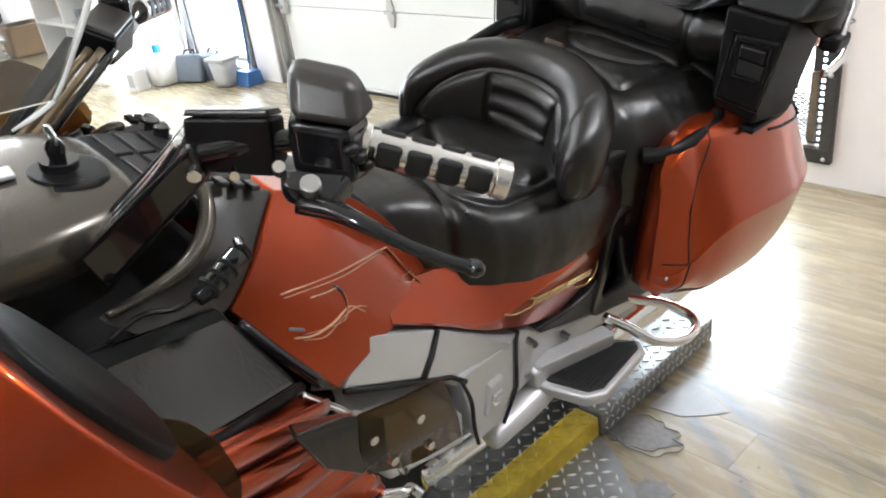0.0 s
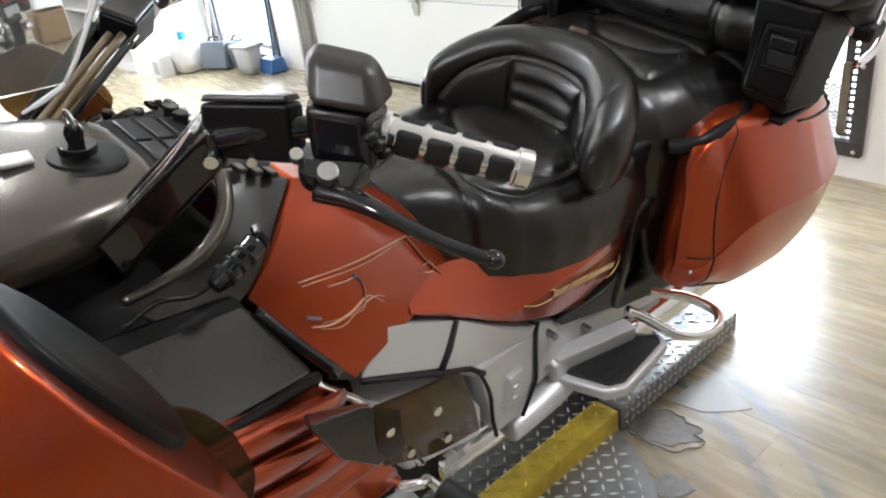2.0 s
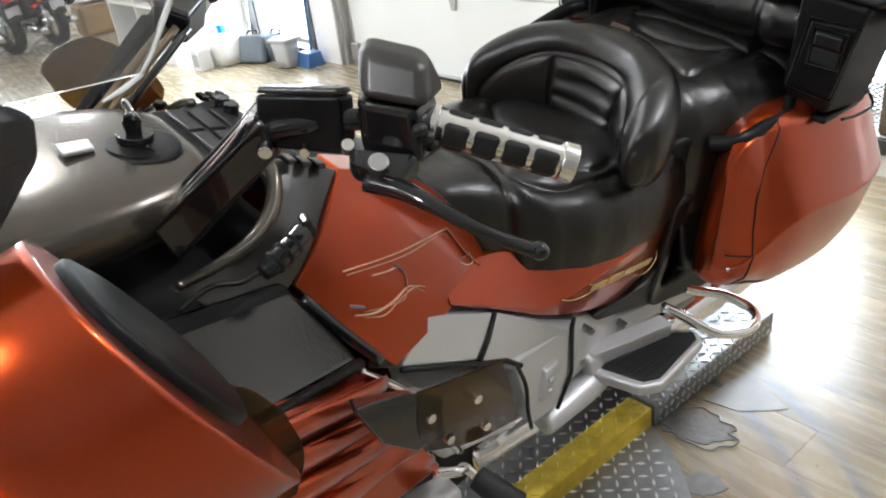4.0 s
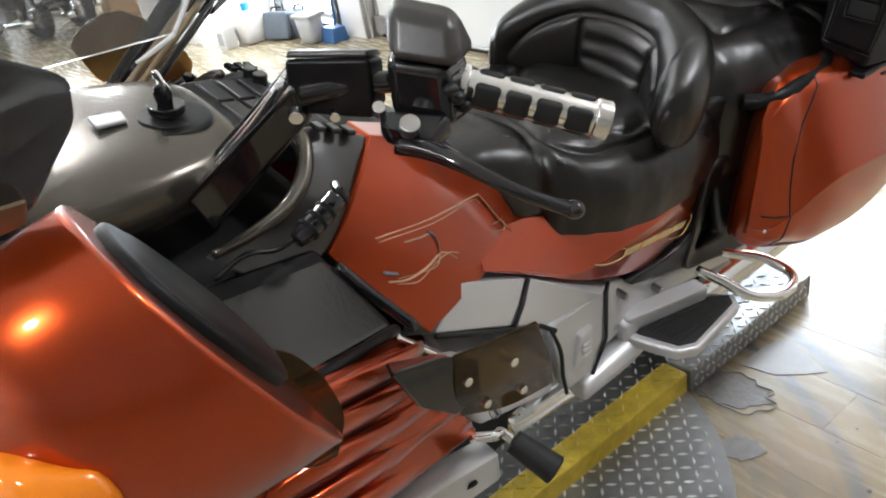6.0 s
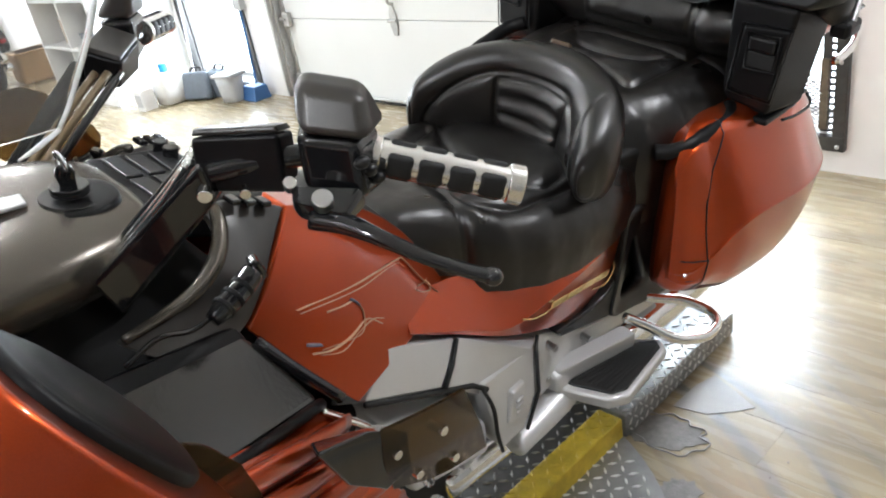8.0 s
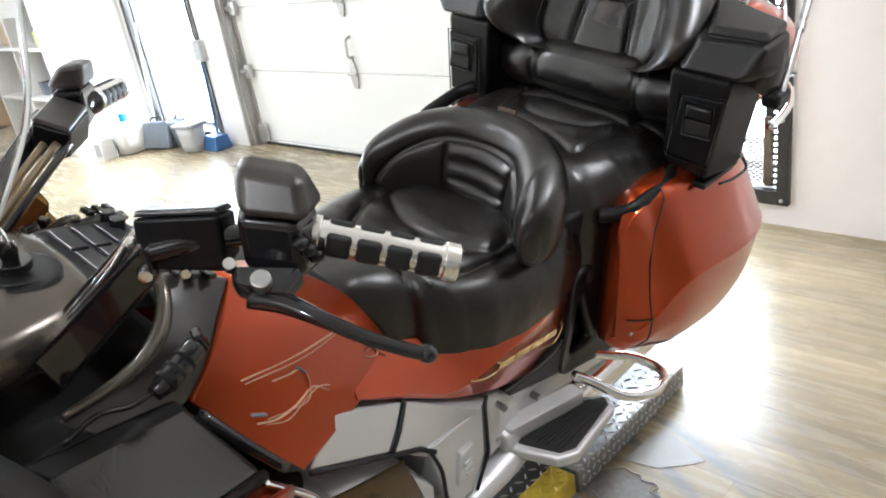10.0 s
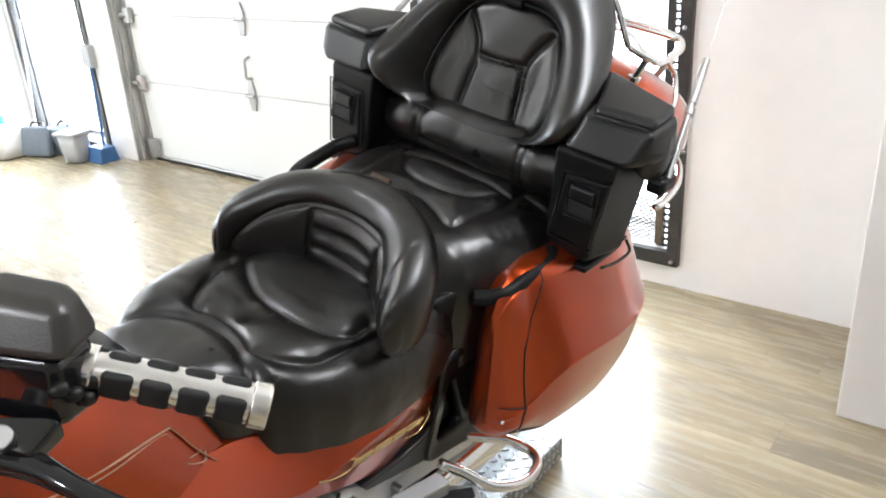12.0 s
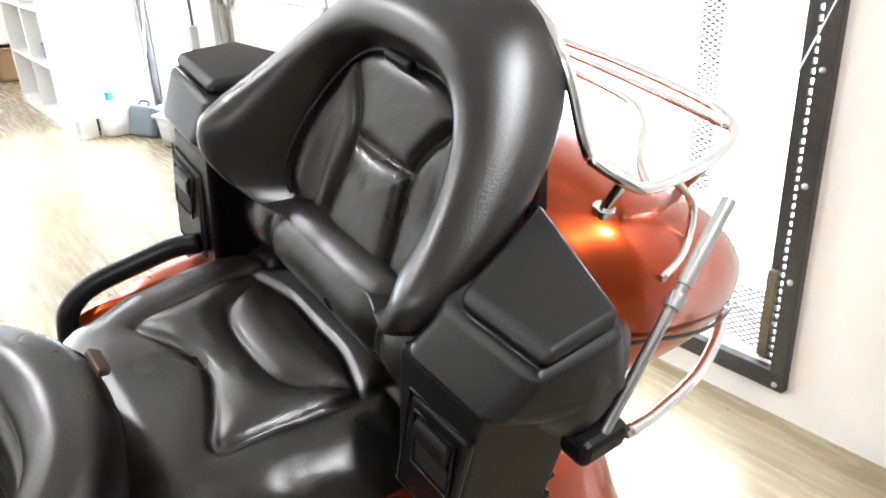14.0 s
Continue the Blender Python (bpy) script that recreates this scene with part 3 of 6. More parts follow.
def treads(name, cells, length, width, height, material, parent, label):
    """Raised lozenges of diamond plate: cells of (place, direction, normal)."""
    verts, faces = [], []
    for c, d, nrm in cells:
        c, d, nrm = V(c), V(d).normalized(), V(nrm).normalized()
        s = nrm.cross(d)
        k = len(verts)
        a, b = d * length / 2, s * width / 2
        verts += [tuple(c + a), tuple(c + b), tuple(c - a), tuple(c - b), tuple(c + a * 0.55 + nrm * height), tuple(c + b * 0.4 + nrm * height), tuple(c - a * 0.55 + nrm * height), tuple(c - b * 0.4 + nrm * height)]
        faces += [tuple(k + i for i in f) for f in ((0, 1, 5, 4), (1, 2, 6, 5), (2, 3, 7, 6), (3, 0, 4, 7), (4, 5, 6, 7))]
    me = bpy.data.meshes.new(name)
    me.from_pydata(verts, [], faces)
    me.materials.append(material)
    ob = new(name, me)
    ob.parent = parent
    return tagged(ob, label, kind="stuff")


def lattice(x0, x1, y0, y1, step):
    i = 0
    x = x0
    while x < x1:
        j = 0
        y = y0 + step * 0.3
        while y < y1:
            yield x, y, (1, 1, 0) if (i + j) % 2 else (1, -1, 0)
            y += step
            j += 1
        x += step
        i += 1


treads("tread_lozenge", [((x, y, 0.018), d, (0, 0, 1)) for x, y, d in lattice(-0.6, 0.6, -0.6, 0.6, 0.027) if x * x + y * y < 0.355 and abs(y) > 0.24], 0.024, 0.007, 0.003, TREAD, stand, "raised tread lozenges")
treads("tread_lozenge", [((x, y, 0.05), d, (0, 0, 1)) for x, y, d in lattice(-1.1, 1.05, -0.165, 0.165, 0.027)], 0.024, 0.007, 0.003, PLATE, stand, "raised tread lozenges")
treads("tread_lozenge", [((x, s * 0.205 + y, 0.069), d, (0, 0, 1)) for s in (-1, 1) for x, y, d in lattice(-1.1, 0.56, -0.03, 0.03, 0.024)], 0.022, 0.006, 0.002, YELLOW, stand, "raised tread lozenges")
treads("tread_lozenge", [((x, -0.2385, z), (d[0], 0, d[1]), (0, -1, 0)) for x, z, d in lattice(0.6, 1.07, 0.012, 0.066, 0.022)], 0.022, 0.006, 0.0025, TREAD, stand, "raised tread lozenges")
treads("tread_lozenge", [((x, s * 0.205 + y, 0.068), d, (0, 0, 1)) for s in (-1, 1) for x, y, d in lattice(0.6, 1.07, -0.03, 0.03, 0.024)], 0.022, 0.006, 0.003, TREAD, stand, "raised tread lozenges")

# ---- the motorcycle: x to its rear, y to its right, z up from the stand; it leans on its side stand ----
bike = tagged(empty("touring_motorcycle", pose(0, 1.452, 0.05, 12.0, 0, 0)), "copper-red touring motorcycle with black leather saddle, leaning on its side stand", "motorcycle")


def chunk_bm(pts):
    bm = bmesh.new()
    for p in pts:
        bm.verts.new(p)
    r = bmesh.ops.convex_hull(bm, input=bm.verts[:])
    junk = [g for g in r["geom_interior"] + r["geom_unused"] if isinstance(g, bmesh.types.BMVert)]
    if junk:
        bmesh.ops.delete(bm, geom=list(set(junk)), context="VERTS")
    bmesh.ops.dissolve_limit(bm, angle_limit=radians(3), verts=bm.verts[:], edges=bm.edges[:])
    return bm


def chunk(name, pts, material, parent=None, label="", bevel=0.01):
    """A faceted casting: the hull of its corners, with rounded edges."""
    return part(name, chunk_bm(pts), material, parent, label, True, [("BEVEL", {"width": bevel})])


def sided(s, pts):
    """Points of the left side (y < 0), or mirrored to the right."""
    return [(x, -s * y, z) for x, y, z in pts]


def piping(pts, parent, r=0.0032, res=6, closed=False, name="piping"):
    return tube(name, pts, r, PIPING, parent, res=res, n=8, closed=closed)


def lerp_table(table, x):
    """A smooth value from rows of (x, a, b, ...)."""
    if x <= table[0][0]:
        return table[0][1:]
    for p, q in zip(table, table[1:]):
        if x <= q[0]:
            t = (x - p[0]) / (q[0] - p[0])
            t = t * t * (3 - 2 * t) * 0.5 + t * 0.5
            return [a + (b - a) * t for a, b in zip(p[1:], q[1:])]
    return table[-1][1:]


def lerp_row(table, x):
    return (x,) + tuple(float(np.interp(x, [r[0] for r in table], [r[k] for r in table])) for k in range(1, len(table[0])))


def seam_distances(points, lines):
    """The distance of each point of the plane from the nearest seam line."""
    p = np.array(points, float)
    best = np.full(len(p), 9.0)
    for line in lines:
        for q, r in zip(line, line[1:]):
            q, r = np.array(q, float), np.array(r, float)
            e = r - q
            t = np.clip(((p - q) @ e) / (e @ e + 1e-12), 0, 1)
            best = np.minimum(best, np.hypot(*(p - q - t[:, None] * e).T))
    return best


def smooth2(line, res=6):
    return [tuple(p) for p in spline(line, res)]


def quilt_bm(surf, us, vs, plan, lines, groove=0.005, width=0.0045, puff=0.006, reach=0.022, skirt=(0, 0, -0.03), side=1.0):
    """Upholstery: a dense sheet surf(u, v), sunk along seam lines and puffed between them. plan(u, v): where it lies in the plane of the lines."""
    grid = []
    far = iter(seam_distances([plan(u, v) for u in us for v in vs], lines))
    for u in us:
        row = []
        for v in vs:
            p = V(surf(u, v))
            e = 1e-3
            n = (V(surf(u + e, v)) - V(surf(u - e, v))).cross(V(surf(u, v + e)) - V(surf(u, v - e)))
            if n.length > 1e-12:
                n = n.normalized() * side
            d = next(far)
            k = noise.noise(p * 22.0) * 0.0016 + noise.noise(p * 70.0) * 0.0005
            row.append(p + n * (puff * (1 - math.exp(-(d / reach) ** 2)) - groove * math.exp(-(d / width) ** 2) + k))
        grid.append(row)
    bm = bmesh.new()
    a = [[bm.verts.new(p) for p in r] for r in grid]
    m, n = len(a), len(a[0])
    for i in range(m - 1):
        for k in range(n - 1):
            bm.faces.new((a[i][k], a[i + 1][k], a[i + 1][k + 1], a[i][k + 1]))
    if skirt:
        rim = [a[i][0] for i in range(m)] + [a[m - 1][k] for k in range(1, n)] + [a[i][n - 1] for i in range(m - 2, -1, -1)] + [a[0][k] for k in range(n - 2, 0, -1)]
        low = [bm.verts.new(v.co + V(skirt)) for v in rim]
        for i in range(len(rim)):
            k = (i + 1) % len(rim)
            bm.faces.new((rim[i], rim[k], low[k], low[i]))
    return bm


def arange(a, b, n):
    return [a + (b - a) * i / (n - 1) for i in range(n)]


def saddle(table, power, dish, mid=0.0):
    """A seat's surface over x and an angle v in -1..1, from rows of (x, half width, top, bottom)."""
    def surf(x, v):
        w, zt, zb = lerp_table(table, x)
        a = max(-1.0, min(1.0, v)) * math.pi / 2
        sy, cz = math.copysign(abs(math.sin(a)) ** (2 / power), a), abs(math.cos(a)) ** (2 / power)
        y = mid + w * sy
        q = min(1.0, abs(sy))
        return (x, y, zb + (zt - zb) * cz + dish * (q ** 2) * (1 - q ** 6))
    return surf


# rider's seat
RS = [(0.925, 0.070, 0.782, 0.70), (0.96, 0.096, 0.790, 0.685), (1.01, 0.126, 0.789, 0.665), (1.06, 0.158, 0.782, 0.655), (1.10, 0.182, 0.772, 0.650), (1.16, 0.204, 0.762, 0.641), (1.23, 0.212, 0.756, 0.634), (1.32, 0.208, 0.762, 0.632), (1.42, 0.19, 0.775, 0.634)]
rs_even = saddle(RS, 2.95, 0.022, -0.014)


def rs(x, v):
    """The far flank of the saddle stands a little higher than the near one."""
    px, py, pz = rs_even(x, v)
    k = min(1.0, max(0.0, (py + 0.01) / 0.13))
    w = math.exp(-((px - 1.13) / 0.16) ** 4)
    return px, py, pz + 0.024 * k * k * (3 - 2 * k) * w


rs_seams = [smooth2([(1.30, 0.118), (1.25, 0.114), (1.224, 0.092), (1.195, 0.038), (1.187, -0.022), (1.188, -0.078), (1.20, -0.119), (1.229, -0.147), (1.27, -0.150)]),
            smooth2([(1.212, 0.108), (1.152, 0.087), (1.107, 0.060), (1.080, 0.034), (1.098, 0.013), (1.102, -0.026), (1.091, -0.069), (1.078, -0.098), (1.104, -0.136), (1.142, -0.160), (1.205, -0.166), (1.282, -0.174)]),
            [(1.117, -0.025), (1.187, -0.021)],
            smooth2([(0.985, 0.065), (1.035, 0.036), (1.068, 0.0), (1.073, -0.055), (1.048, -0.122), (1.03, -0.16)])]
seat = part("rider_seat", quilt_bm(rs, arange(0.925, 1.42, 110), arange(-1, 1, 130), lambda x, v: rs(x, v)[:2], rs_seams, 0.0062, 0.0050, 0.009, 0.020, skirt=(0, 0, -0.008)), LEATHER, bike, "black leather rider's saddle with stitched seams")

# rider's backrest
rest_lines = [[(0.045, 0.862), (0.043, 0.81), (0.036, 0.74)], [(-0.106, 0.858), (-0.101, 0.82), (-0.088, 0.74)], smooth2([(0.045, 0.860), (-0.03, 0.862), (-0.106, 0.856)]), smooth2([(0.043, 0.828), (-0.03, 0.829), (-0.103, 0.821)]), [(0.042, 0.794), (-0.096, 0.786)],
              smooth2([(0.142, 0.745), (0.137, 0.79), (0.116, 0.832), (0.086, 0.857), (0.045, 0.870), (-0.03, 0.873), (-0.098, 0.868), (-0.134, 0.846), (-0.150, 0.815)])]
REST = [(1.230, 0.199, 0.792, 0.012, 0.010, 0.000, 0.030), (1.246, 0.196, 0.800, 0.024, 0.018, 0.004, 0.051), (1.284, 0.178, 0.804, 0.034, 0.024, 0.008, 0.073), (1.330, 0.140, 0.811, 0.042, 0.022, 0.012, 0.089), (1.370, 0.074, 0.816, 0.047, 0.010, 0.014, 0.097)]
RC = -0.03     # the rider's seat sits a little to the left
REST = [((x, RC - y, z), (u, -w, 0), (l, 0, h), 2.5) for x, y, z, u, w, l, h in REST] + [((1.382, RC, 0.818), (0.049, 0, 0), (0.015, 0, 0.098), 2.8)] + [((x, RC + y, z), (u, w, 0), (l, 0, h), 2.5) for x, y, z, u, w, l, h in REST[::-1]]
bm = hull_bm(REST, 20, 120, 0.6)
bmesh.ops.recalc_face_normals(bm, faces=bm.faces)
bm.normal_update()
face = [v for v in bm.verts if v.normal.x < -0.05 and abs(v.co.y) < 0.18]
for v, d in zip(face, seam_distances([(v.co.y, v.co.z) for v in face], rest_lines)):
    k = min(1.0, -v.normal.x * 1.6)
    v.co += v.normal * k * (0.0045 * (1 - math.exp(-(d / 0.014) ** 2)) * math.exp(-(max(0.0, d - 0.03) / 0.05) ** 2) - 0.0065 * math.exp(-(d / 0.0036) ** 2) + noise.noise(v.co * 22.0) * 0.001)
strap = []
for y in (0.028, -0.074):
    near = sorted((v for v in bm.verts if abs(v.co.y - y) < 0.012 and v.normal.x > 0.15), key=lambda v: -v.co.z)
    strap.append([tuple(v.co + v.normal * 0.0004) for v in near[::max(1, len(near) // 14)]])
rest = part("rider_backrest", bm, LEATHER, bike, "padded black leather rider's backrest")
for edge in strap:
    piping([(x, edge[0][1], z) for x, y, z in edge], rest, 0.0022, 2, name="strap_seam")
chunk("buckle", [(1.425, -0.036, 0.906), (1.438, -0.032, 0.900), (1.425, 0.006, 0.906), (1.438, 0.004, 0.900), (1.428, -0.036, 0.916), (1.442, -0.032, 0.908), (1.428, 0.006, 0.916), (1.442, 0.004, 0.908)], BUCKLE, rest, "small worn bronze buckle", 0.003)

# passenger seat
PS = [(1.40, 0.19, 0.80, 0.62), (1.46, 0.215, 0.828, 0.64), (1.54, 0.24, 0.838, 0.655), (1.64, 0.255, 0.842, 0.67), (1.78, 0.26, 0.842, 0.68)]
ps = saddle(PS, 3.2, 0.022)
ps_seams = [smooth2([(1.735, 0.135), (1.66, 0.14), (1.58, 0.13), (1.508, 0.118), (1.53, 0.06), (1.55, 0.0), (1.53, -0.06), (1.508, -0.118), (1.58, -0.13), (1.66, -0.14), (1.735, -0.135)]),
            smooth2([(1.665, 0.118), (1.61, 0.075), (1.598, 0.0), (1.61, -0.075), (1.665, -0.118)]), [(1.55, 0.0), (1.598, 0.0)], [(1.668, 0.14), (1.69, 0.06), (1.69, -0.06), (1.668, -0.14)],
            smooth2([(1.70, 0.26), (1.70, 0.14)]), smooth2([(1.70, -0.26), (1.70, -0.14)])]
part("passenger_seat", quilt_bm(ps, arange(1.40, 1.78, 110), arange(-1, 1, 140), lambda x, v: ps(x, v)[:2], ps_seams, 0.006, 0.005, 0.007), LEATHER, bike, "black leather passenger seat with stitched panels")

# lumbar roll
lr_lines = [[(-0.129, -0.06), (-0.129, 0.075)], [(0.129, -0.06), (0.129, 0.075)], [(-0.118, -0.05), (-0.118, 0.06), (0.118, 0.06), (0.118, -0.05), (-0.118, -0.05)]]


def lumbar(y, a):
    r = 0.058 * max(0.02, 1 - abs(y / 0.245) ** 7) ** 0.5
    return (1.753 - r * math.cos(a) * 1.05, y, 0.895 + r * math.sin(a))


part("lumbar_roll", quilt_bm(lumbar, arange(-0.242, 0.242, 130), arange(-1.5, 2.6, 44), lambda y, a: (y, (a - 0.5) * 0.05), lr_lines, 0.006, 0.0045, 0.005, 0.02, (0.02, 0, 0), -1.0), LEATHER, bike, "black leather lumbar roll")


# passenger backrest: padded ring with wings round a stitched panel
def back_x(y, z):
    low = max(0.0, min(1.0, (1.19 - z) / 0.16))
    return 1.772 + (z - 0.93) * 0.34 - 0.15 * low * max(0.0, (abs(y) - 0.09) / 0.18) ** 1.4


OUT = [(0.0, 0.94), (0.12, 0.945), (0.185, 0.962), (0.230, 0.988), (0.249, 1.018), (0.245, 1.058), (0.222, 1.11), (0.188, 1.165), (0.145, 1.215), (0.095, 1.247), (0.0, 1.26)]
INN = [(0.0, 0.93), (0.10, 0.935), (0.128, 0.95), (0.140, 0.972), (0.143, 1.00), (0.138, 1.045), (0.128, 1.085), (0.112, 1.118), (0.086, 1.142), (0.05, 1.154), (0.0, 1.158)]
out_loop = spline(OUT + [(-y, z) for y, z in OUT[-2:0:-1]], 5, True)
inn_loop = spline(INN + [(-y, z) for y, z in INN[-2:0:-1]], 5, True)
rings = []
for mixk, dx in spline([(0.0, 0.01), (0.0, -0.022), (0.12, -0.048), (0.38, -0.072), (0.66, -0.066), (0.86, -0.036), (0.955, 0.0), (0.88, 0.032), (0.62, 0.042)], 3):
    ring = []
    for (iy, iz), (oy, oz) in zip(inn_loop, out_loop):
        y, z = iy + (oy - iy) * mixk, iz + (oz - iz) * mixk
        p = V((back_x(y, z) + dx, y, z))
        ring.append(p + V((1, 1, 1)) * noise.noise(p * 14.0) * 0.0012)
    rings.append(ring)
pback = part("passenger_backrest", skin(rings), LEATHER, bike, "tall black leather passenger backrest with side wings")
pb_lines = [smooth2([(s * 0.068, 0.90), (s * 0.066, 0.955), (s * 0.060, 1.01), (s * 0.057, 1.052), (s * 0.070, 1.085), (s * 0.096, 1.118)]) for s in (-1, 1)]
pb_lines += [smooth2([(-0.057, 1.052), (0.0, 1.050), (0.057, 1.052)]), smooth2(INN), smooth2([(-y, z) for y, z in INN])]
part("back_panel", quilt_bm(lambda y, z: (back_x(y, z) - 0.028 - 0.35 * max(0, 0.02 - y * y), y, z), arange(-0.15, 0.15, 110), arange(0.90, 1.164, 110), lambda y, z: (y, z), pb_lines, 0.0065, 0.0036, 0.008, 0.011, (0.03, 0, 0), -1.0), LEATHER, pback)
for s in (-1, 1):
    piping([(back_x(s * y * 1.02, z) - 0.030, s * y * 1.02, z) for y, z in INN[2:]], pback, 0.0028, name="welt")
box("grab_tab", (1.800, 0.005, 1.160), (0.012, 0.05, 0.014), PLASTIC, pback, "", 0.004, (0, -18, 0))
prism("shell", [(y, z) for y, z in ([(0.16, 0.95), (0.19, 1.02), (0.17, 1.12), (0.09, 1.20), (-0.09, 1.20), (-0.17, 1.12), (-0.19, 1.02), (-0.16, 0.95)])], 1.845, 1.875, PLASTIC, pback, "black plastic back shell", axis="x", bevel=0.012)

# armrest pods and pocket towers either side of the passenger
for s in (-1, 1):
    pod = chunk("armrest_pod", sided(s, [(1.675, -0.245, 1.040), (1.675, -0.375, 1.048), (1.642, -0.232, 0.985), (1.645, -0.355, 0.985), (1.83, -0.205, 1.068), (1.775, -0.378, 1.056), (1.80, -0.385, 0.97), (1.84, -0.22, 0.95), (1.69, -0.385, 1.0)]), PLASTIC_GREY, bike, "charcoal plastic armrest pod with lid", 0.014)
    chunk("lid", sided(s, [(1.688, -0.262, 1.060), (1.688, -0.372, 1.066), (1.825, -0.208, 1.086), (1.772, -0.368, 1.072), (1.68, -0.262, 1.045), (1.68, -0.372, 1.05), (1.825, -0.208, 1.06), (1.772, -0.368, 1.05)]), PLASTIC_GREY, pod, "", 0.008)
    part("speaker_shell", hull_bm([((1.70, s * 0.356, 1.0), (0, 0.015, 0), (0, 0, 0.035), 2.3), ((1.74, s * 0.362, 0.995), (0, 0.022, 0), (0, 0, 0.055), 2.4), ((1.79, s * 0.354, 0.985), (0, 0.022, 0), (0, 0, 0.05), 2.4), ((1.83, s * 0.335, 0.98), (0, 0.016, 0), (0, 0, 0.035), 2.3)], 5, 24, 0.5), PLASTIC_GREY, pod)
    piping([(1.6785, s * 0.262, 1.0455), (1.6785, s * 0.368, 1.0505)], pod, 0.0016, 1, name="lid_gap")
    tower = chunk("pocket_tower", sided(s, [(1.655, -0.215, 0.985), (1.655, -0.335, 0.985), (1.660, -0.225, 0.79), (1.655, -0.318, 0.78), (1.80, -0.22, 0.985), (1.80, -0.345, 0.985), (1.79, -0.22, 0.775), (1.77, -0.335, 0.775)]), PLASTIC, bike, "black plastic pocket below the armrest", 0.012)
    door = chunk("pocket_door", sided(s, [(1.652, -0.246, 0.938), (1.652, -0.330, 0.944), (1.648, -0.240, 0.818), (1.646, -0.318, 0.814), (1.67, -0.246, 0.938), (1.67, -0.330, 0.944), (1.67, -0.240, 0.818), (1.67, -0.318, 0.814)]), PLASTIC, tower, "", 0.005)
    box("latch", (1.648, s * 0.288, 0.913), (0.012, 0.050, 0.026), PLASTIC_GREY, tower, "", 0.005)
    tube("latch_bezel", [(1.6485, s * 0.258, 0.930), (1.6485, s * 0.318, 0.932), (1.646, s * 0.318, 0.868), (1.646, s * 0.262, 0.866)], 0.0020, PLASTIC_GREY, tower, "", 1, 8, True)
    # black box painted as the shade of the recess under the latch
    box("latch_recess", (1.6485, s * 0.290, 0.884), (0.005, 0.050, 0.028), SHADE_BLACK, tower, "", 0.002)
    piping([(1.654, s * 0.242, 0.942), (1.654, s * 0.334, 0.948), (1.649, s * 0.322, 0.810), (1.651, s * 0.236, 0.814)], tower, 0.0018, 1, True, "door_gap")
    box("tower_foot", (1.715, s * 0.275, 0.772), (0.13, 0.10, 0.012), PLASTIC, tower, "", 0.004)
    for z in (0.80, 0.83, 0.86):
        box("side_clip", (1.772, s * 0.330, z), (0.018, 0.014, 0.008), PLASTIC, tower, "", 0.003)
    tube("cable", [(1.77, s * 0.34, 0.80), (1.76, s * 0.355, 0.785), (1.72, s * 0.35, 0.775), (1.68, s * 0.34, 0.775)], 0.003, GLOSS_BLACK, bike, "black antenna cable", n=8)

chunk("seat_base", [(1.38, -0.19, 0.76), (1.38, 0.19, 0.76), (1.72, -0.235, 0.79), (1.72, 0.235, 0.79), (1.40, -0.20, 0.62), (1.40, 0.20, 0.62), (1.47, -0.215, 0.66), (1.47, 0.215, 0.66), (1.72, -0.24, 0.74), (1.72, 0.24, 0.74)], PLASTIC, bike, "black plastic base under the passenger seat", 0.01)

# trunk with rack
trunk = part("trunk", hull_bm([((x, 0, (zt + zb) / 2), (0, w, 0), (0, 0, (zt - zb) / 2), p) for x, zt, zb, w, p in (
    (1.86, 1.06, 0.80, 0.27, 3.0), (1.93, 1.075, 0.795, 0.30, 3.2), (2.02, 1.06, 0.79, 0.305, 3.0), (2.12, 1.02, 0.785, 0.29, 2.8), (2.21, 0.955, 0.78, 0.255, 2.6), (2.28, 0.89, 0.775, 0.20, 2.4))], 6, 44, 0.45), PAINT, bike, "copper-red painted top trunk")
tube("chrome_trim", [(1.90, -0.334, 0.822), (1.97, -0.328, 0.815), (2.08, -0.308, 0.815), (2.20, -0.25, 0.815), (2.285, -0.14, 0.815), (2.305, 0.0, 0.815), (2.285, 0.14, 0.815), (2.20, 0.25, 0.815), (2.08, 0.308, 0.815), (1.97, 0.328, 0.815), (1.90, 0.334, 0.822)], 0.008, CHROME, trunk)
piping([(1.90, -0.302, 0.93), (2.02, -0.312, 0.90), (2.14, -0.286, 0.86), (2.24, -0.23, 0.82), (2.31, -0.10, 0.80), (2.31, 0.10, 0.80), (2.24, 0.23, 0.82)], trunk, 0.0025, name="lid_seam")
rack = tube("luggage_rack", [(1.895, -0.205, 1.112), (1.915, -0.24, 1.096), (1.95, -0.252, 1.086), (2.05, -0.242, 1.084), (2.12, -0.225, 1.083), (2.185, -0.19, 1.082), (2.222, -0.13, 1.08), (2.232, 0.0, 1.08), (2.222, 0.13, 1.08), (2.185, 0.19, 1.082), (2.12, 0.225, 1.083), (2.05, 0.242, 1.084), (1.95, 0.252, 1.086), (1.915, 0.24, 1.096), (1.895, 0.205, 1.112)], 0.0068, CHROME, bike, "chrome luggage rack on the trunk")
tube("front_hoop", [(1.895, -0.205, 1.112), (1.888, -0.192, 1.14), (1.888, -0.165, 1.185), (1.892, -0.12, 1.225), (1.895, -0.05, 1.245), (1.895, 0.05, 1.245), (1.892, 0.12, 1.225), (1.888, 0.165, 1.185), (1.888, 0.192, 1.14), (1.895, 0.205, 1.112)], 0.0068, CHROME, rack)
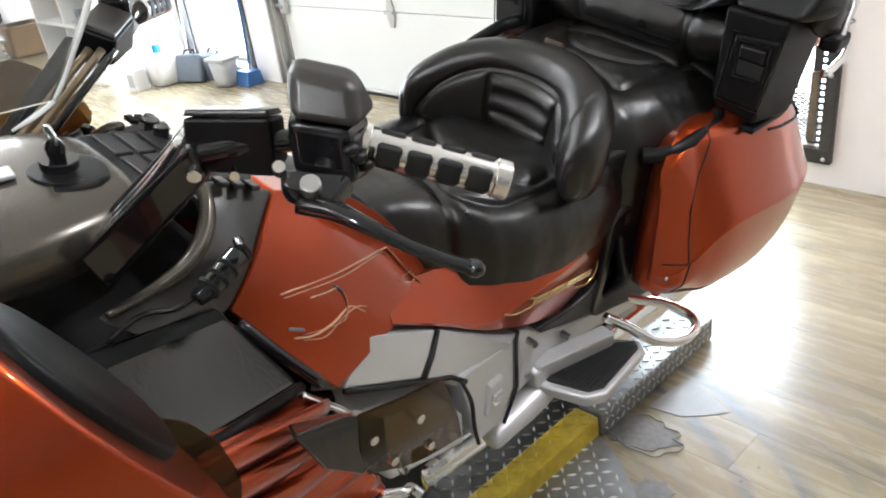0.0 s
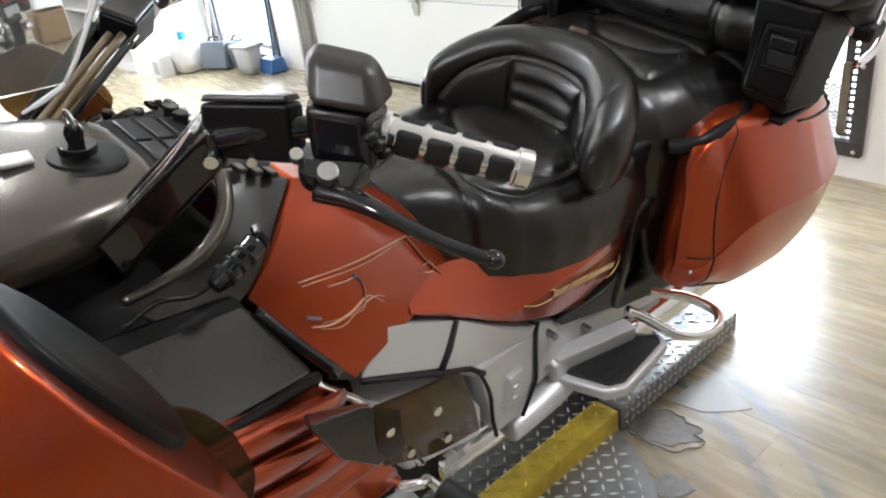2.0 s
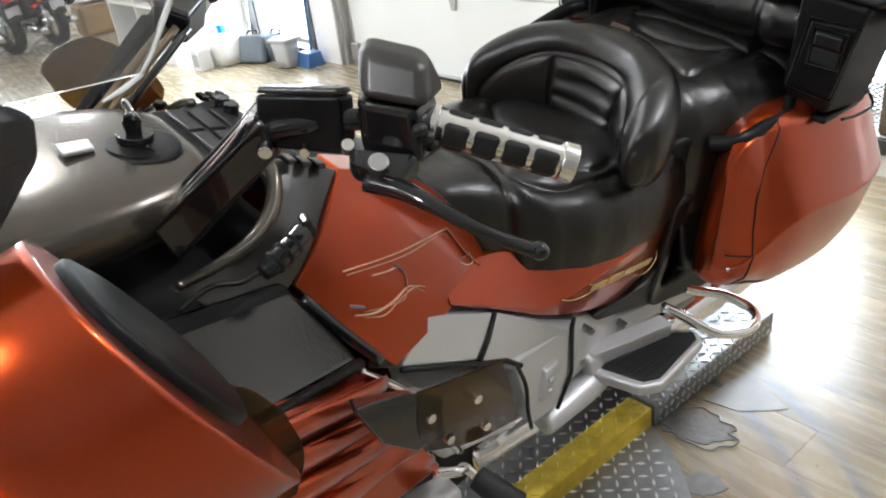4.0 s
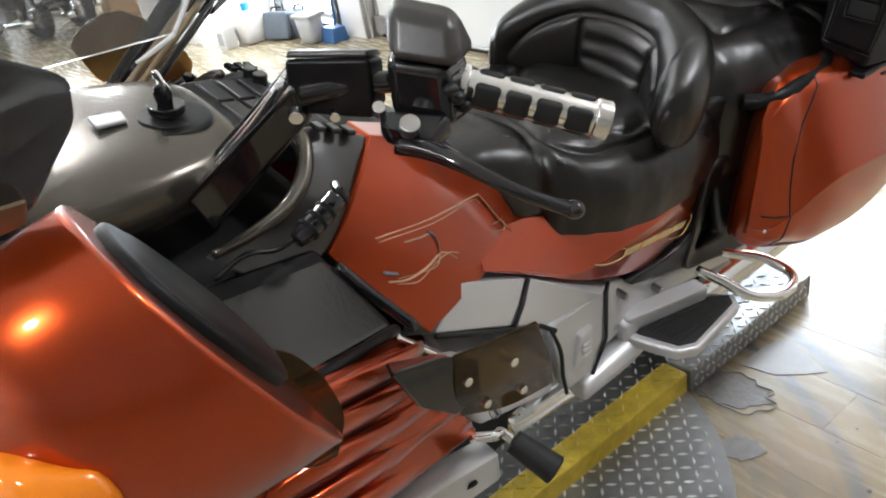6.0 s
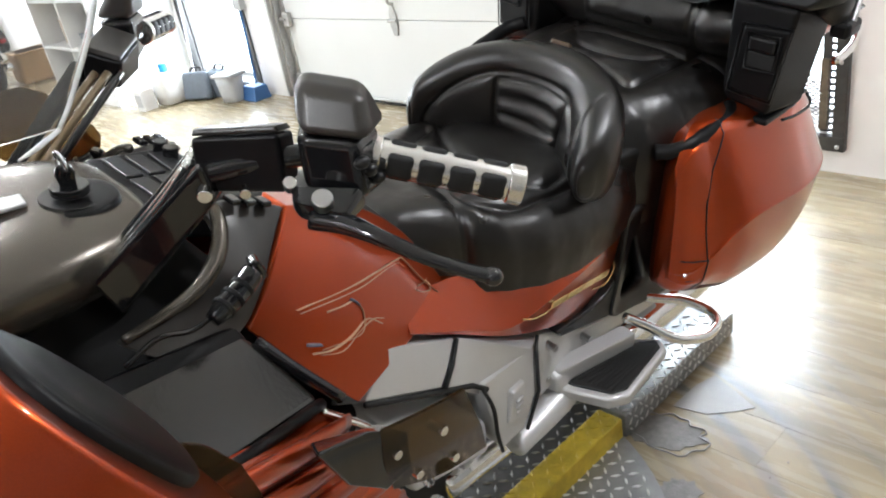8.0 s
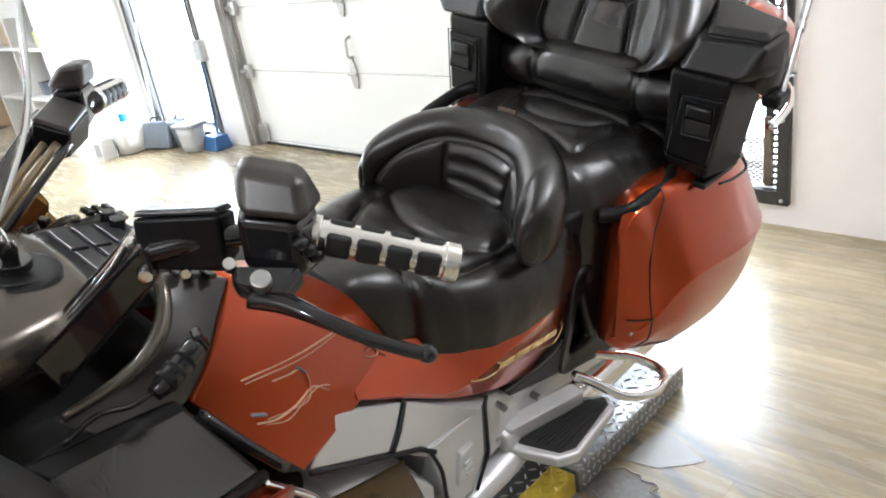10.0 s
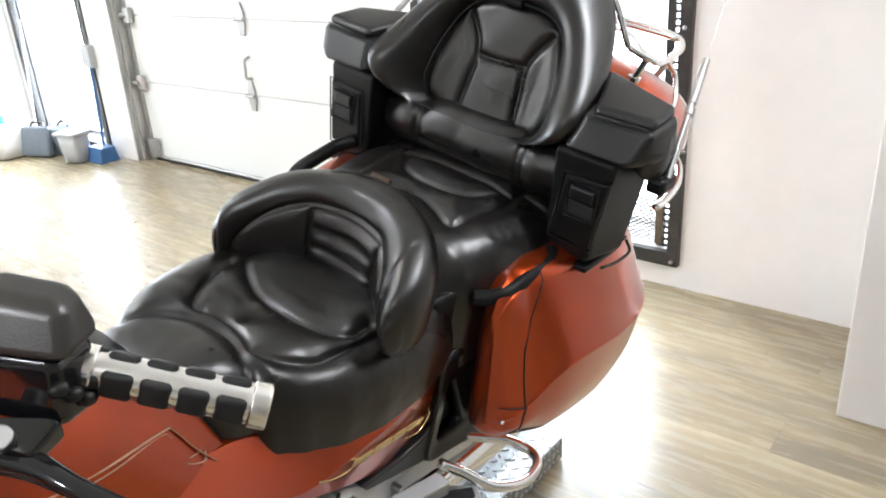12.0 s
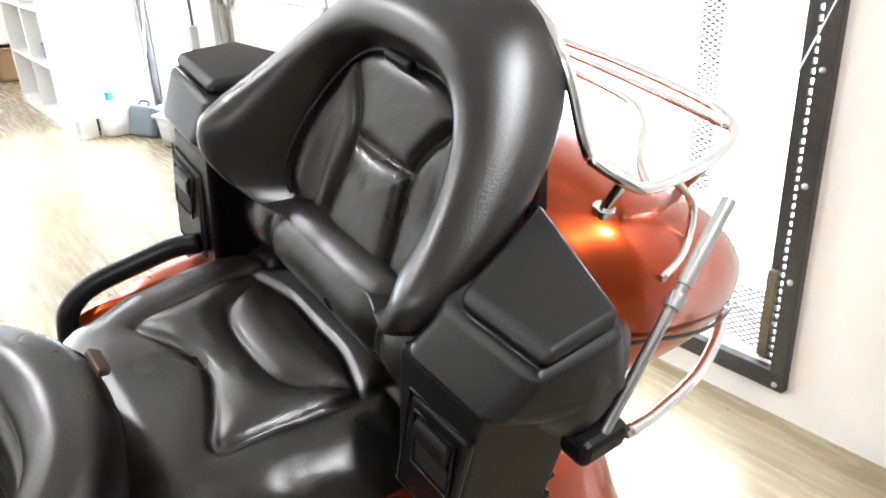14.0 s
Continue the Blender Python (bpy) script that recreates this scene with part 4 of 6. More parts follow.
tube("inner_hoop", [(1.945, -0.25, 1.085), (2.0, -0.19, 1.086), (2.08, -0.13, 1.086), (2.12, -0.06, 1.085), (2.12, 0.06, 1.085), (2.08, 0.13, 1.086), (2.0, 0.19, 1.086), (1.945, 0.25, 1.085)], 0.0055, CHROME, rack)
for s in (-1, 1):
    cyl("rack_post", (1.915, s * 0.222, 1.052), (1.917, s * 0.238, 1.096), 0.0075, CHROME, rack)
    cyl("post_foot", (1.915, s * 0.221, 1.046), (1.915, s * 0.222, 1.058), 0.013, CHROME, rack)
    cyl("rack_post", (2.10, s * 0.19, 1.01), (2.12, s * 0.223, 1.082), 0.008, CHROME, rack)
    tube("rack_stay", [(1.99, s * 0.248, 1.084), (2.02, s * 0.262, 1.05), (1.99, s * 0.285, 1.012), (1.94, s * 0.297, 1.0)], 0.005, CHROME, rack, res=4, n=8)
tube("cross_bar", [(2.175, -0.19, 1.083), (2.18, 0, 1.083), (2.175, 0.19, 1.083)], 0.006, CHROME, rack, n=8)
for s in (-1, 1):
    ant = cyl("antenna_mast", (1.76, s * 0.388, 0.94), (1.95, s * 0.337, 1.115), 0.0058, STEEL, bike, "silver radio antenna")
    cyl("collar", (1.862, s * 0.361, 1.033), (1.874, s * 0.358, 1.044), 0.0088, GALV, ant)
    cyl("sleeve", (1.88, s * 0.356, 1.05), (1.95, s * 0.337, 1.115), 0.0076, GALV, ant)
    cyl("whip", (1.95, s * 0.337, 1.115), (2.40, s * 0.215, 1.53), 0.0009, STEEL, ant, n=8)
    box("base", (1.765, s * 0.378, 0.935), (0.06, 0.035, 0.03), PLASTIC, ant, "", 0.008)

# saddlebags: a flat side over an outward crease and an upright lower lip
BAG = [(1.458, 0.278, 0.735, 0.515, 0.486, 0.25), (1.476, 0.312, 0.768, 0.518, 0.462, 0.232), (1.51, 0.336, 0.784, 0.548, 0.448, 0.21), (1.55, 0.353, 0.790, 0.588, 0.442, 0.185), (1.60, 0.367, 0.794, 0.612, 0.430, 0.16), (1.68, 0.376, 0.794, 0.612, 0.424, 0.15), (1.77, 0.380, 0.788, 0.602, 0.423, 0.15), (1.86, 0.374, 0.778, 0.596, 0.438, 0.15), (1.94, 0.352, 0.758, 0.598, 0.476, 0.15), (1.982, 0.315, 0.730, 0.610, 0.532, 0.15), (1.998, 0.26, 0.700, 0.628, 0.582, 0.15)]


def bag_section(row, s, swell=0.0):
    x, yo, zt, zc, zb, yi = row
    w, k = yo - yi, min(1.0, (yo - yi) / 0.15)
    pts = [(yi, zb + 0.03), (yi, zt - 0.05), (yi + 0.25 * w, zt - 0.006), (yo - 0.102 * k, zt - 0.003), (yo - 0.080 * k, zt - 0.014), (yo - 0.064 * k, zt - 0.040), (yo - 0.008 * k, zc + 0.014), (yo - 0.0015, zc + 0.003), (yo - 0.0015, zc - 0.010), (yo - 0.006 * k, (zc + zb) / 2), (yo - 0.020 * k, zb + 0.030), (yo - 0.044 * k, zb + 0.007), (yo - 0.08 * k, zb), (yi + 0.25 * w, zb + 0.004)]
    return [(x, s * (y + swell), z) for y, z in spline(pts, 4, True)]


for s in (-1, 1):
    rows = spline(BAG, 5)
    first, last = bag_section(rows[0], s), bag_section(rows[-1], s)
    bm = skin([[tuple(V(p) * 0.55 + V((1.462, s * 0.27, 0.62)) * 0.45) for p in first]] + [bag_section(r, s) for r in rows] + [[tuple(V(p) * 0.5 + V((1.974, s * 0.2, 0.665)) * 0.5) for p in last]])
    bag = part("saddlebag", bm, PAINT, bike, "copper-red painted saddlebag with polished clear coat")
    seam = []
    for i in range(12, 47):
        z = bag_section(lerp_row(BAG, 1.51), s)[i][2]
        seam.append(bag_section(lerp_row(BAG, 1.506 + 0.07 * max(0.0, (z - 0.63) / 0.15) ** 1.5), s, 0.0012)[i])
    piping(seam, bag, 0.0014, 1, name="lid_seam")
    for z, x1 in ((0.545, 1.505), (0.500, 1.502)):
        line = [min((p for p in bag_section(lerp_row(BAG, x), s, 0.0008)[28:48]), key=lambda p: abs(p[2] - z)) for x in arange(1.468, x1, 4)]
        piping([(p[0], p[1], z) for p in line], bag, 0.0013, 1, name="reflector_gap")
    ball("hinge_screw", bag_section(lerp_row(BAG, 1.474), s)[26], 0.005, 0.004, 0.005, CHROME, bag)
    tube("lower_edge", [(r[0], s * (r[1] - 0.036), r[4] + 0.010) for r in BAG[2:8]], 0.003, DARK_RED, bag, "dark red lower edge", 5, 8)
    lift = 0.0 if s < 0 else 0.045
    tube("grab_rail", ([(1.46, s * 0.215, 0.750), (1.475, s * 0.240, 0.755)] if s < 0 else [(1.425 + lift * 0.6, s * 0.232, 0.69), (1.430 + lift * 0.6, s * 0.243, 0.722 + lift), (1.452 + lift * 0.4, s * 0.250, 0.748 + lift)]) + [(1.50, s * 0.257, 0.763 + lift), (1.56, s * 0.263, 0.772 + lift), (1.616, s * 0.266, 0.779 + lift), (1.648, s * 0.250, 0.786 + lift)], 0.0145, PLASTIC, bike, "black passenger grab rail", n=16)

# side cover and tank panels
for s in (-1, 1):
    upper = [(0.88, s * 0.17, 0.725), (0.998, s * 0.150, 0.692), (1.08, s * 0.165, 0.668), (1.20, s * 0.172, 0.656), (1.31, s * 0.174, 0.652), (1.432, s * 0.172, 0.656)]
    crease = [(0.870, s * 0.200, 0.690), (0.970, s * 0.208, 0.638), (1.07, s * 0.216, 0.584), (1.18, s * 0.221, 0.590), (1.30, s * 0.219, 0.602), (1.412, s * 0.206, 0.614)]
    lower = [(0.872, s * 0.197, 0.685), (0.968, s * 0.206, 0.630), (1.07, s * 0.213, 0.566), (1.19, s * 0.208, 0.506), (1.285, s * 0.203, 0.480), (1.378, s * 0.199, 0.506)]
    ease = [[tuple(a + (b - a) * k for a, b in zip(p, q)) for p, q in zip(upper, crease)] for k in (0.5, 0.9, 0.965)]
    fall = [[tuple(a + (b - a) * k for a, b in zip(p, q)) for p, q in zip(crease, lower)] for k in (0.05, 0.14, 0.5)]
    cover = net("side_cover", [upper] + ease + [crease] + fall + [lower], PAINT, bike, "copper-red side cover with gold emblem", 4, 0.04, (0, -s, 0))
    dz = 0.0 if s < 0 else 0.035
    shelter = net("tank_side_panel", [[(0.746, s * 0.13, 0.93 - dz), (0.86, s * 0.108, 0.868 - dz), (0.94, s * 0.118, 0.79), (0.996, s * 0.15, 0.678)], [(0.709, s * 0.157, 0.90 - dz), (0.80, s * 0.160, 0.845), (0.866, s * 0.165, 0.77), (0.911, s * 0.186, 0.679)], [(0.672, s * 0.178, 0.87), (0.735, s * 0.192, 0.815), (0.785, s * 0.202, 0.75), (0.825, s * 0.214, 0.680)], [(0.635, s * 0.19, 0.84), (0.668, s * 0.21, 0.785), (0.703, s * 0.228, 0.732), (0.74, s * 0.24, 0.68)]], PAINT, bike, "copper-red tank panel with hand-painted pinstripes", 6, 0.05, (0, -s, 0))


TANK_FACE = [p for col in zip(*[spline(r, 8) for r in ([(0.746, 0.13, 0.93), (0.86, 0.108, 0.868), (0.94, 0.118, 0.79), (0.996, 0.15, 0.678)], [(0.709, 0.157, 0.90), (0.80, 0.160, 0.845), (0.866, 0.165, 0.77), (0.911, 0.186, 0.679)], [(0.672, 0.178, 0.87), (0.735, 0.192, 0.815), (0.785, 0.202, 0.75), (0.825, 0.214, 0.680)], [(0.635, 0.19, 0.84), (0.668, 0.21, 0.785), (0.703, 0.228, 0.732), (0.74, 0.24, 0.68)])]) for p in spline(col, 8)]


def on_tank(x, z, lift=0.0015):
    """A point on the left tank panel's face."""
    near = min(TANK_FACE, key=lambda p: (p[0] - x) ** 2 + (p[2] - z) ** 2)
    return (x, -near[1] - lift, z)


def stroke(name, pts, r, material, parent):
    """A painted line on the left tank panel."""
    return tube(name, [on_tank(x, z) for x, z in pts], r, material, parent, res=6, n=6, flat=0.4)


tank_panel = [o for o in bike.children if o.name.startswith("tank_side_panel")][0]
stroke("pinstripe", [(0.700, 0.832), (0.80, 0.806), (0.895, 0.781), (0.912, 0.770), (0.935, 0.73), (0.962, 0.692)], 0.0020, STRIPE_TAN, tank_panel)
stroke("pinstripe", [(0.703, 0.826), (0.80, 0.801), (0.891, 0.776), (0.906, 0.765)], 0.0012, STRIPE_TAN, tank_panel)
stroke("pinstripe", [(0.74, 0.806), (0.765, 0.80), (0.79, 0.79), (0.797, 0.77), (0.785, 0.75), (0.75, 0.758), (0.715, 0.772)], 0.0018, STRIPE_TAN, tank_panel)
stroke("pinstripe", [(0.70, 0.775), (0.73, 0.762), (0.765, 0.758), (0.80, 0.758), (0.825, 0.735)], 0.0024, STRIPE_TAN, tank_panel)
stroke("pinstripe", [(0.712, 0.765), (0.745, 0.75), (0.78, 0.753), (0.81, 0.752), (0.828, 0.742)], 0.0014, STRIPE_TAN, tank_panel)
stroke("pinstripe", [(0.783, 0.797), (0.790, 0.79), (0.795, 0.782)], 0.0042, STRIPE_BLUE, tank_panel)
stroke("pinstripe", [(0.697, 0.788), (0.708, 0.782), (0.716, 0.777)], 0.0042, STRIPE_BLUE, tank_panel)
stroke("badge", [(0.915, 0.725), (0.93, 0.712), (0.945, 0.708), (0.952, 0.715), (0.94, 0.723), (0.922, 0.725)], 0.0015, STRIPE_TAN, tank_panel)
left_cover = [o for o in bike.children if o.name.startswith("side_cover")][0]
for x0, x1 in ((1.166, 1.212), (1.216, 1.262), (1.266, 1.300), (1.304, 1.345)):
    z0, z1 = 0.572 - (x0 - 1.166) * 0.16, 0.572 - (x1 - 1.166) * 0.16
    y0, y1 = -0.2195 + (x0 - 1.2) * 0.028, -0.2195 + (x1 - 1.2) * 0.028
    chunk("emblem_bar", [(x0, y0, z0 - 0.004), (x1, y1, z1 - 0.004), (x1 + 0.006, y1, z1 + 0.009), (x0 + 0.006, y0, z0 + 0.009), (x0, y0 - 0.003, z0 - 0.004), (x1, y1 - 0.003, z1 - 0.004), (x1 + 0.006, y1 - 0.003, z1 + 0.009), (x0 + 0.006, y0 - 0.003, z0 + 0.009)], GOLD, left_cover, "gold raised emblem", 0.001)
tube("emblem_swash", [(1.10, -0.2170, 0.585), (1.13, -0.2190, 0.570), (1.165, -0.2205, 0.566), (1.18, -0.2205, 0.577), (1.165, -0.2195, 0.585)], 0.0018, GOLD, left_cover, res=6, n=6)
tube("emblem_swash", [(1.30, -0.2185, 0.535), (1.345, -0.2155, 0.520), (1.375, -0.2115, 0.535), (1.37, -0.2125, 0.555)], 0.0018, GOLD, left_cover, res=6, n=6)
xbody("tank_top", [(0.76, 0, 0.862, 0.105, 0.035, 2.6), (0.82, 0, 0.845, 0.115, 0.04, 2.6), (0.90, 0, 0.80, 0.12, 0.045, 2.6), (0.99, 0, 0.69, 0.14, 0.05, 2.6)], PLASTIC, bike, "black tank top cover", 6, 40)

# engine covers
for s in (-1, 1):
    chunk("cylinder_cover", sided(s, [(0.815, -0.208, 0.704), (0.952, -0.205, 0.632), (0.780, -0.222, 0.682), (0.920, -0.224, 0.609), (0.752, -0.235, 0.668), (0.893, -0.236, 0.592), (0.752, -0.15, 0.60), (0.895, -0.15, 0.55), (0.82, -0.12, 0.68), (0.95, -0.12, 0.62)]), SILVER, bike, "silver painted engine cover", 0.004)
    chunk("cylinder_cover", sided(s, [(0.960, -0.205, 0.628), (1.155, -0.203, 0.502), (0.930, -0.225, 0.606), (1.116, -0.226, 0.516), (0.900, -0.238, 0.588), (0.950, -0.242, 0.564), (1.005, -0.246, 0.496), (1.09, -0.236, 0.486), (0.96, -0.12, 0.61), (1.15, -0.12, 0.49), (0.91, -0.15, 0.55), (1.0, -0.15, 0.46)]), SILVER, bike, "silver painted engine cover", 0.004)
    end = chunk("timing_cover", sided(s, [(1.128, -0.222, 0.512), (1.020, -0.250, 0.518), (0.962, -0.252, 0.556), (0.985, -0.268, 0.447), (1.000, -0.268, 0.395), (1.062, -0.262, 0.388), (1.118, -0.240, 0.42), (1.0, -0.10, 0.52), (1.12, -0.10, 0.48), (1.0, -0.10, 0.38), (1.11, -0.10, 0.38)]), SILVER, bike, "silver engine end cover with embossed badge", 0.006)
    chunk("badge_plate", sided(s, [(1.028, -0.262, 0.500), (1.072, -0.250, 0.488), (1.056, -0.266, 0.432), (1.012, -0.270, 0.444), (1.028, -0.245, 0.500), (1.072, -0.235, 0.488), (1.056, -0.25, 0.432), (1.012, -0.25, 0.444)]), SILVER, end, "raised badge plate", 0.004)
    for k in range(3):
        tube("badge_bar", sided(s, [(1.030 + 0.002 * k, -0.2685 + 0.001 * k, 0.482 - 0.014 * k), (1.054 + 0.002 * k, -0.2625 + 0.001 * k, 0.474 - 0.014 * k)]), 0.0028, SILVER, end, "", 1, 8)
    chunk("lower_case", sided(s, [(0.78, -0.262, 0.60), (0.90, -0.262, 0.555), (0.965, -0.262, 0.48), (0.96, -0.272, 0.42), (0.80, -0.275, 0.47), (0.76, -0.27, 0.55), (0.78, -0.05, 0.6), (0.95, -0.05, 0.5), (0.95, -0.05, 0.4), (0.78, -0.05, 0.45)]), SILVER, bike, "silver lower engine case", 0.012)
    chunk("rear_case", sided(s, [(1.165, -0.198, 0.498), (1.32, -0.195, 0.43), (1.30, -0.21, 0.395), (1.16, -0.222, 0.44), (1.14, -0.23, 0.38), (1.22, -0.21, 0.36), (1.165, -0.05, 0.5), (1.32, -0.05, 0.43), (1.14, -0.05, 0.36), (1.3, -0.05, 0.36)]), SILVER, bike, "silver rear engine case", 0.008)
    part("exhaust_pipe", hull_bm([((1.07, s * 0.235, 0.325), (0, 0.028, 0), (0, 0, 0.022), 2.2), ((1.20, s * 0.225, 0.335), (0, 0.036, 0), (0, 0, 0.027), 2.2), ((1.30, s * 0.215, 0.345), (0, 0.028, 0), (0, 0, 0.022), 2.2)], 4, 24, 0.5), SILVER, bike, "silver exhaust cover")
    for bx, bz in ((1.19, 0.465), (1.175, 0.40), (1.30, 0.415)):
        cyl("case_bolt", (bx, s * 0.20, bz), (bx, s * 0.226, bz), 0.007, STEEL, bike, n=12)
    tube("gap_trim", sided(s, [(0.752, -0.236, 0.664), (0.82, -0.237, 0.626), (0.895, -0.238, 0.586), (0.950, -0.243, 0.561), (0.972, -0.255, 0.545)]), 0.0045, RUBBER, bike, "black rubber engine trim", 1, 8)
    tube("gap_trim", sided(s, [(0.956, -0.206, 0.630), (0.925, -0.226, 0.607), (0.897, -0.239, 0.590)]), 0.0035, RUBBER, bike, "black rubber engine trim", 1, 8)
    tube("gap_trim", sided(s, [(1.160, -0.204, 0.502), (1.134, -0.222, 0.508), (1.124, -0.242, 0.42), (1.068, -0.264, 0.384)]), 0.0035, RUBBER, bike, "black rubber engine trim", 1, 8)
    tube("gap_trim", sided(s, [(0.962, -0.254, 0.552), (0.980, -0.262, 0.50), (0.982, -0.270, 0.447), (0.996, -0.270, 0.395)]), 0.0035, RUBBER, bike, "black rubber engine trim", 4, 8)
# plain filler for the engine, its shade put into the colour
chunk("engine_block", [(0.66, -0.19, 0.62), (0.66, 0.19, 0.62), (1.3, -0.15, 0.5), (1.3, 0.15, 0.5), (0.66, -0.2, 0.2), (0.66, 0.2, 0.2), (1.3, -0.15, 0.2), (1.3, 0.15, 0.2)], SHADE_BLACK, bike, "dark engine block", 0.02)

# frame bracket behind the side cover
for s in (-1, 1):
    brk = empty("rear_bracket", parent=bike)
    brk["label"] = "black cast bracket behind the side cover"
    outer = [(1.395, 0.640), (1.43, 0.652), (1.462, 0.645), (1.50, 0.600), (1.535, 0.53), (1.58, 0.44), (1.615, 0.365), (1.55, 0.372), (1.46, 0.395), (1.38, 0.42), (1.385, 0.50), (1.392, 0.58)]
    hole = [(1.428, 0.572), (1.432, 0.576), (1.438, 0.572), (1.452, 0.54), (1.47, 0.50), (1.486, 0.462), (1.488, 0.448), (1.465, 0.444), (1.44, 0.447), (1.412, 0.452), (1.414, 0.49), (1.42, 0.535)]
    outer, hole = spline(outer, 4, True), spline(hole, 4, True)
    rings = [[(p[0] + (q[0] - p[0]) * k, s * y, p[1] + (q[1] - p[1]) * k) for p, q in zip(outer, hole)] for k, y in ((0.0, 0.185), (0.0, 0.214), (0.06, 0.219), (0.16, 0.2195), (0.26, 0.216), (0.82, 0.216), (0.95, 0.213), (1.0, 0.208), (1.0, 0.185))]
    part("plate", skin(rings, True, False, True), PLASTIC_GREY, brk)
    prism("foot", [(1.388, 0.505), (1.384, 0.418), (1.22, 0.466), (1.205, 0.486), (1.31, 0.478), (1.36, 0.486)], s * 0.18, s * 0.2135, PLASTIC_GREY, brk, "", bevel=0.005)
    # black backing painted as the shade behind the bracket hole
    prism("web", [(1.40, 0.60), (1.46, 0.60), (1.53, 0.43), (1.39, 0.42)], s * 0.15, s * 0.18, SHADE_BLACK, brk, "", bevel=0.004)

# passenger footboards with chrome hoops
for s in (-1, 1):
    board = prism("footboard", [(1.195, s * 0.208), (1.199, s * 0.247), (1.233, s * 0.323), (1.27, s * 0.342), (1.425, s * 0.324), (1.443, s * 0.296), (1.40, s * 0.250)], 0.345, 0.372, SILVER, bike, "silver passenger footboard with black rubber tread", axis="z", bevel=0.008)
    prism("rubber_pad", [(1.213, s * 0.238), (1.217, s * 0.252), (1.246, s * 0.315), (1.276, s * 0.329), (1.416, s * 0.312), (1.428, s * 0.294), (1.39, s * 0.268)], 0.370, 0.376, RUBBER, board, "black rubber tread", axis="z", bevel=0.002)
    for i in range(8):
        k = i / 7
        x0, x1 = 1.232 + 0.020 * k, 1.40 + 0.012 * k
        y0r, y1r = 0.250 + 0.062 * k, 0.277 + 0.027 * k
        tube("tread_rib", [(x0, s * y0r, 0.3765), (x1, s * y1r, 0.3765)], 0.0022, RUBBER, board, "", 1, 6)
    chunk("pivot_bar", sided(s, [(1.197, -0.203, 0.412), (1.385, -0.243, 0.412), (1.197, -0.234, 0.410), (1.385, -0.274, 0.408), (1.197, -0.203, 0.374), (1.385, -0.243, 0.374), (1.197, -0.236, 0.374), (1.385, -0.276, 0.374)]), SILVER, board, "", 0.007)
    chunk("pivot_block", sided(s, [(1.185, -0.20, 0.41), (1.225, -0.20, 0.41), (1.185, -0.235, 0.40), (1.225, -0.238, 0.40), (1.185, -0.20, 0.36), (1.225, -0.20, 0.36), (1.19, -0.24, 0.36), (1.225, -0.245, 0.36)]), SILVER, board, "", 0.006)
    chunk("support_rail", sided(s, [(1.18, -0.20, 0.452), (1.30, -0.205, 0.428), (1.525, -0.21, 0.385), (1.64, -0.205, 0.36), (1.18, -0.208, 0.405), (1.30, -0.212, 0.388), (1.50, -0.215, 0.352), (1.64, -0.208, 0.322), (1.18, -0.17, 0.452), (1.525, -0.17, 0.385), (1.64, -0.17, 0.36), (1.18, -0.17, 0.40), (1.64, -0.17, 0.322)]), SILVER, bike, "silver frame rail", 0.006)
    tube("chrome_hoop", [(1.39, s * 0.24, 0.425), (1.42, s * 0.275, 0.405), (1.455, s * 0.325, 0.378), (1.52, s * 0.355, 0.362), (1.585, s * 0.345, 0.352), (1.61, s * 0.315, 0.35), (1.59, s * 0.265, 0.362), (1.545, s * 0.23, 0.376), (1.51, s * 0.205, 0.388)], 0.0105, CHROME, bike, "chrome hoop rail behind the footboard", n=16)

# dash console with key pod
dash = xbody("dash_console", [(0.33, 0, 0.956, 0.146, 0.050, 3.0), (0.42, 0, 0.955, 0.146, 0.049, 3.0), (0.50, 0, 0.952, 0.140, 0.047, 2.9), (0.56, 0, 0.946, 0.126, 0.045, 2.8), (0.60, 0, 0.937, 0.110, 0.041, 2.7)], DASH, bike, "satin bronze-grey instrument console", 6, 48, 0.5)
pod = part("key_plate", hull_bm([((0.545, 0.0, 0.982), (0.047, 0, -0.004), (0, 0.046, 0), 2.2), ((0.546, 0.0, 0.991), (0.045, 0, -0.004), (0, 0.044, 0), 2.2)], 2, 40, 0.05), PLASTIC, dash, "black ignition plate")
pod.location = (0.001, -0.036, 0.0)
cyl("key_face", (0.545, 0.0, 0.988), (0.546, 0.0, 0.9935), 0.034, PLASTIC_GREY, pod, "grey metal ignition face", n=32)
cyl("key_barrel", (0.545, 0.0, 0.998), (0.546, 0.0, 1.008), 0.020, GLOSS_BLACK, pod)
part("key", prism_bm([(0.538, 1.004), (0.553, 1.004), (0.556, 1.022), (0.551, 1.032), (0.540, 1.032), (0.535, 1.022)], -0.004, 0.004), GLOSS_BLACK, pod, "black ignition key", True, [("BEVEL", {"width": 0.003})])
tube("key_ring", [(0.545, 0.012 * math.cos(a), 1.034 + 0.012 * math.sin(a)) for a in arange(0, 2 * math.pi * 7 / 8, 8)], 0.0018, CHROME, pod, "", 4, 6, True)
tag = chunk("white_tag", [(0.412, -0.052, 1.008), (0.446, -0.049, 1.003), (0.412, -0.026, 1.010), (0.448, -0.026, 1.004), (0.412, -0.052, 1.014), (0.446, -0.049, 1.009), (0.412, -0.026, 1.015), (0.448, -0.026, 1.010)], SILVER, dash, "pale silver tag", 0.004)
tag.location = (0.057, 0.015, -0.004)
